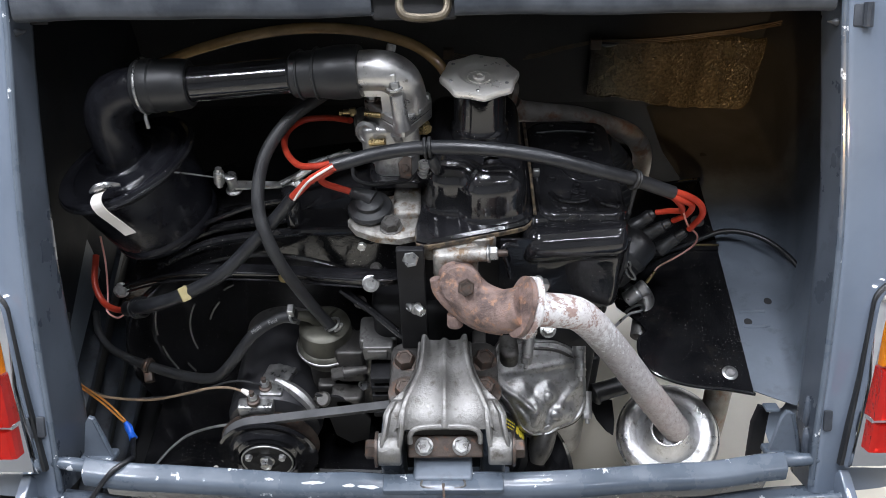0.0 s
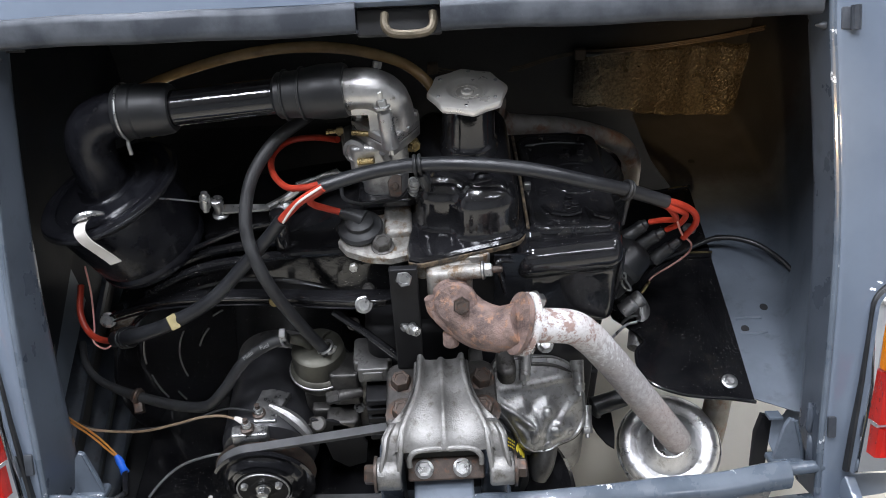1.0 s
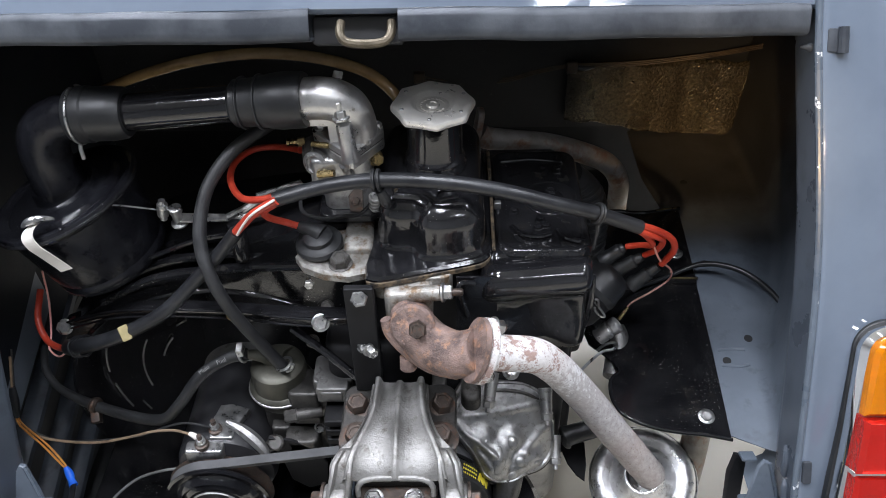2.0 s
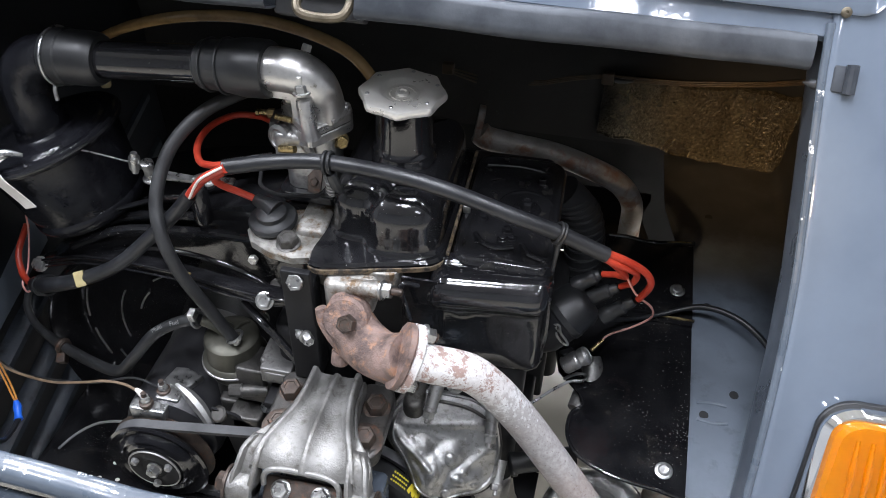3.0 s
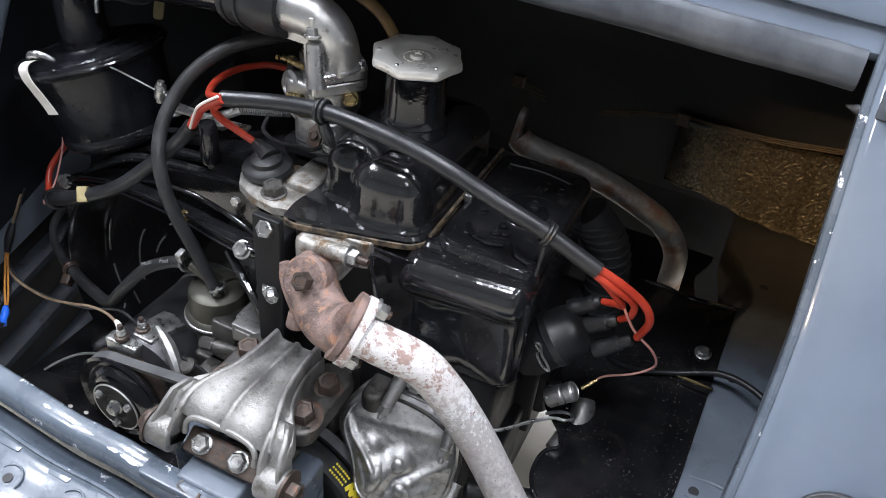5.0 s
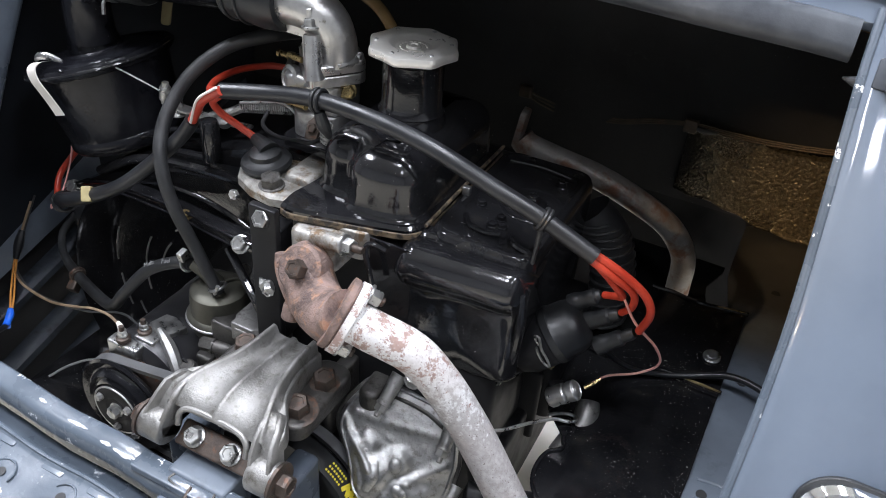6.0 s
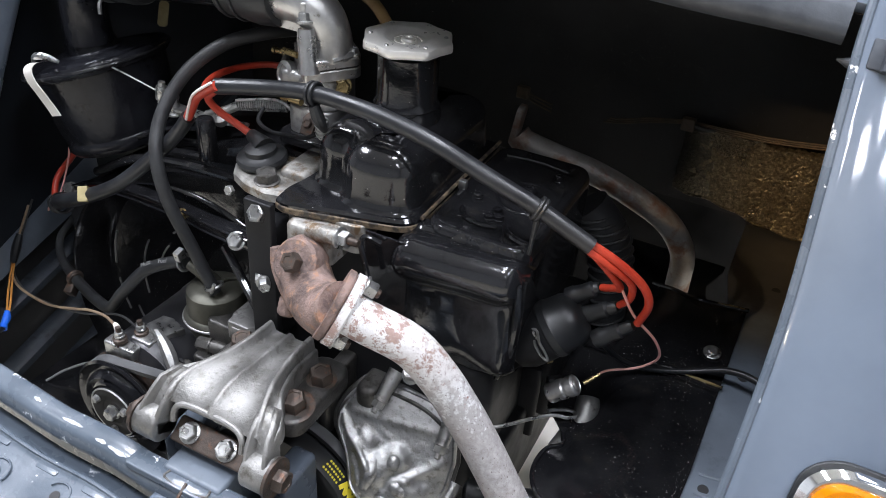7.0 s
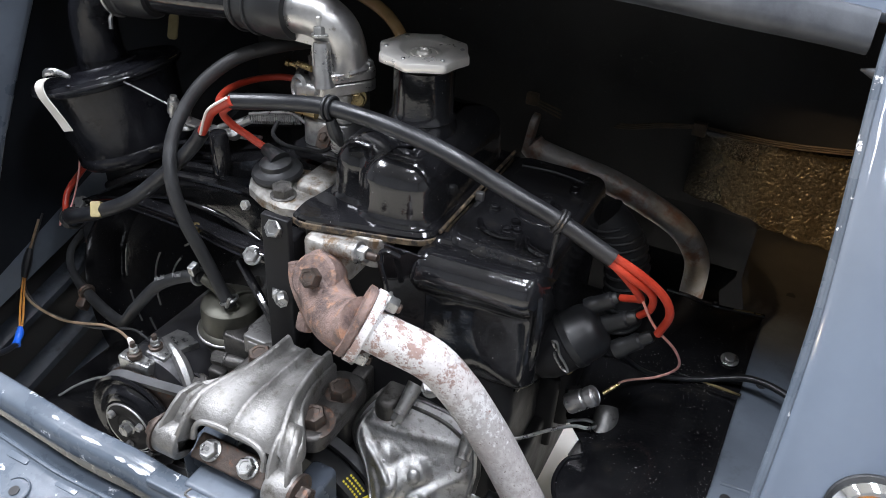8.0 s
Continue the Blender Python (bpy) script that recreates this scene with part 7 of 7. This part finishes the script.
single("side_cable", sweep([(0.262, 0.800, 0.452), (0.285, 0.828, 0.415), (0.310, 0.848, 0.399), (0.344, 0.862, 0.400), (0.375, 0.872, 0.408), (0.395, 0.872, 0.416), (0.420, 0.864, 0.421), (0.447, 0.848, 0.421), (0.474, 0.824, 0.412), (0.492, 0.796, 0.400)], [0.003, 0.003, 0.003, 0.003, 0.0036, 0.004, 0.004, 0.004, 0.0038, 0.0038], 12, 6), SLEEVE, "black cable running from the distributor to the side wall", "cable")

# ---------------------------------------------------------------- fuel hoses
fh = thing("fuel_hose", (-0.20, 0.70, 0.43), "thick black fuel hose looping to the pump", "hose")
part("hose", sweep([(-0.128, 0.830, 0.694), (-0.150, 0.803, 0.693), (-0.182, 0.774, 0.683), (-0.207, 0.746, 0.660), (-0.217, 0.721, 0.634), (-0.217, 0.698, 0.607), (-0.207, 0.680, 0.577), (-0.193, 0.675, 0.534), (-0.174, 0.683, 0.474), (-0.151, 0.684, 0.425)], 0.0073, 18, 7), HOSE, fh)
bm = ring_torus((-0.1515, 0.684, 0.434), (0.45, 0.0, -1), 0.0098, 0.0018, n=20, k=6)
sweep([(-0.146, 0.673, 0.434), (-0.139, 0.668, 0.444), (-0.136, 0.668, 0.452)], 0.0022, 8, 3, bm)
part("clip", bm, STEEL, fh, "bright hose clip")
sh = thing("small_hose", (-0.32, 0.69, 0.32), "smaller grey-black fuel hose from the pump", "hose")
SH = [(-0.196, 0.6925, 0.4430), (-0.224, 0.692, 0.434), (-0.256, 0.681, 0.416), (-0.286, 0.668, 0.379), (-0.318, 0.672, 0.342), (-0.368, 0.690, 0.325), (-0.423, 0.708, 0.326), (-0.456, 0.722, 0.328), (-0.482, 0.738, 0.330), (-0.502, 0.760, 0.336), (-0.516, 0.795, 0.340)]
part("hose", sweep(SH, [0.0072, 0.0072, 0.0072, 0.0072, 0.0072, 0.0072, 0.0068, 0.0056, 0.005, 0.005, 0.005], 16, 7), HOSE, sh)
bm = ring_torus((-0.201, 0.6923, 0.4425), (1, -0.1, 0.4), 0.0094, 0.0018, n=20, k=6)
rblock(-0.004, 0.004, -0.006, 0.006, 0, 0.012, 0.001, 0.001, m=basis((0, -0.2, 1), (-0.201, 0.688, 0.451)), bm=bm)
part("clip", bm, STEEL, sh, "bright hose clip")
bm = ring_torus((-0.420, 0.707, 0.326), (-0.9, 0.35, 0.05), 0.0092, 0.0022, n=20, k=6)
lathe([(0.0092, -0.005), (0.0100, -0.004), (0.0100, 0.004), (0.0092, 0.005)], basis((-0.9, 0.35, 0.05), (-0.420, 0.707, 0.326)), 20, bm)
rblock(-0.006, 0.006, -0.008, 0.008, -0.004, 0.010, 0.002, 0.001, m=basis((0.2, -0.8, -0.5), (-0.420, 0.700, 0.314)), bm=bm)
part("clip", bm, DARK_STEEL, sh, "rusty hose clip")
# printed words on the hose: two that can be read
for word, p, d in (("Multi", (-0.2455, 0.6755, 0.4315), (0.80, 0.26, 0.50)), ("Fuel", (-0.2250, 0.6815, 0.4395), (0.90, 0.16, 0.30))):
    cu = bpy.data.curves.new("print", "FONT")
    cu.body, cu.size, cu.extrude, cu.align_x = word, 0.0075, 0.0002, "CENTER"
    ob = new("print", cu)
    xa = V(d).normalized()
    za = V((0.0, -0.72, 0.69))
    za = (za - xa * za.dot(xa)).normalized()
    me_m = Matrix((xa, za.cross(xa), za)).transposed().to_4x4()
    me_m.translation = V(p)
    ob.parent = sh
    ob.matrix_parent_inverse = sh.matrix_basis.inverted()
    ob.matrix_basis = me_m
    cu.materials.append(GREY_PRINT)

# ---------------------------------------------------------------- wires at the side
wires = thing("side_wires", (-0.40, 0.62, 0.33), "brown, orange and dark wires with a blue crimp connector", "wires")
part("wire", sweep([(-0.520, 0.735, 0.392), (-0.521, 0.702, 0.342), (-0.516, 0.685, 0.318), (-0.490, 0.668, 0.318), (-0.455, 0.655, 0.323), (-0.399, 0.646, 0.330), (-0.347, 0.643, 0.347), (-0.318, 0.643, 0.357), (-0.290, 0.642, 0.360), (-0.266, 0.636, 0.358)], 0.0017, 8, 6), BROWN_WIRE, wires, "brown wire")
part("wire", sweep([(-0.519, 0.742, 0.398), (-0.519, 0.704, 0.342), (-0.515, 0.687, 0.317), (-0.488, 0.671, 0.316), (-0.45, 0.658, 0.318), (-0.40, 0.655, 0.322), (-0.345, 0.655, 0.332), (-0.29, 0.66, 0.35), (-0.247, 0.648, 0.358)], 0.0015, 8, 6), HOSE, wires, "thin dark wire")
for k in range(2):
    part("wire", sweep([(-0.520, 0.698 + 0.004 * k, 0.336), (-0.513, 0.682 + 0.004 * k, 0.320), (-0.462, 0.640 + 0.005 * k, 0.334), (-0.436, 0.618 + 0.005 * k, 0.337), (-0.417 + 0.003 * k, 0.602, 0.338)], 0.0013, 8, 6), ORANGE_WIRE, wires, "orange wire")
part("terminal_sleeve", sweep([(-0.272, 0.6385, 0.3590), (-0.266, 0.636, 0.3580), (-0.261, 0.633, 0.3565)], [0.0024, 0.0036, 0.0036], 10, 4), WHITE_PL, wires, "white sleeve at the terminal")
bm = sweep([(-0.418, 0.604, 0.340), (-0.413, 0.598, 0.336), (-0.408, 0.590, 0.334), (-0.404, 0.584, 0.332)], [0.0030, 0.0050, 0.0042, 0.0054], 12, 4)
part("connector", bm, BLUE, wires, "blue crimp connector")
part("wrap", sweep([(-0.520, 0.712, 0.358), (-0.520, 0.702, 0.342), (-0.517, 0.690, 0.324)], [0.004, 0.0065, 0.004], 10, 4), SLEEVE, wires, "black tape wrap")
part("wire", sweep([(-0.405, 0.585, 0.332), (-0.397, 0.565, 0.340), (-0.385, 0.540, 0.358), (-0.374, 0.522, 0.385), (-0.366, 0.505, 0.408), (-0.380, 0.488, 0.411), (-0.400, 0.470, 0.392), (-0.412, 0.450, 0.376), (-0.418, 0.42, 0.365)], [0.0035, 0.0035, 0.003, 0.003, 0.003, 0.003, 0.003, 0.003, 0.003], 10, 6), SLEEVE, wires, "dark green-black wire over the sill")
# grey tube drawn where a black disc's edge catches the light
part("wire", sweep([(-0.420, 0.629, 0.202), (-0.401, 0.644, 0.217), (-0.378, 0.656, 0.230), (-0.349, 0.655, 0.248), (-0.308, 0.640, 0.280), (-0.28, 0.63, 0.29)], 0.0018, 8, 6), GREY_PRINT, wires, "grey arc standing for a black disc's lit edge")

# ---------------------------------------------------------------- lamps in the ceiling
for sx, sy in STRIPS:
    fix = thing("ceiling_lamp", (sx, sy, CEILING - 0.05), "flat white ceiling panel lamp", "lamp", "ceiling panel lamps")
    part("housing", rblock(sx - 0.18, sx + 0.18, sy - 0.30, sy + 0.30, CEILING - 0.05, CEILING, 0.01, 0.004), WALL, fix)
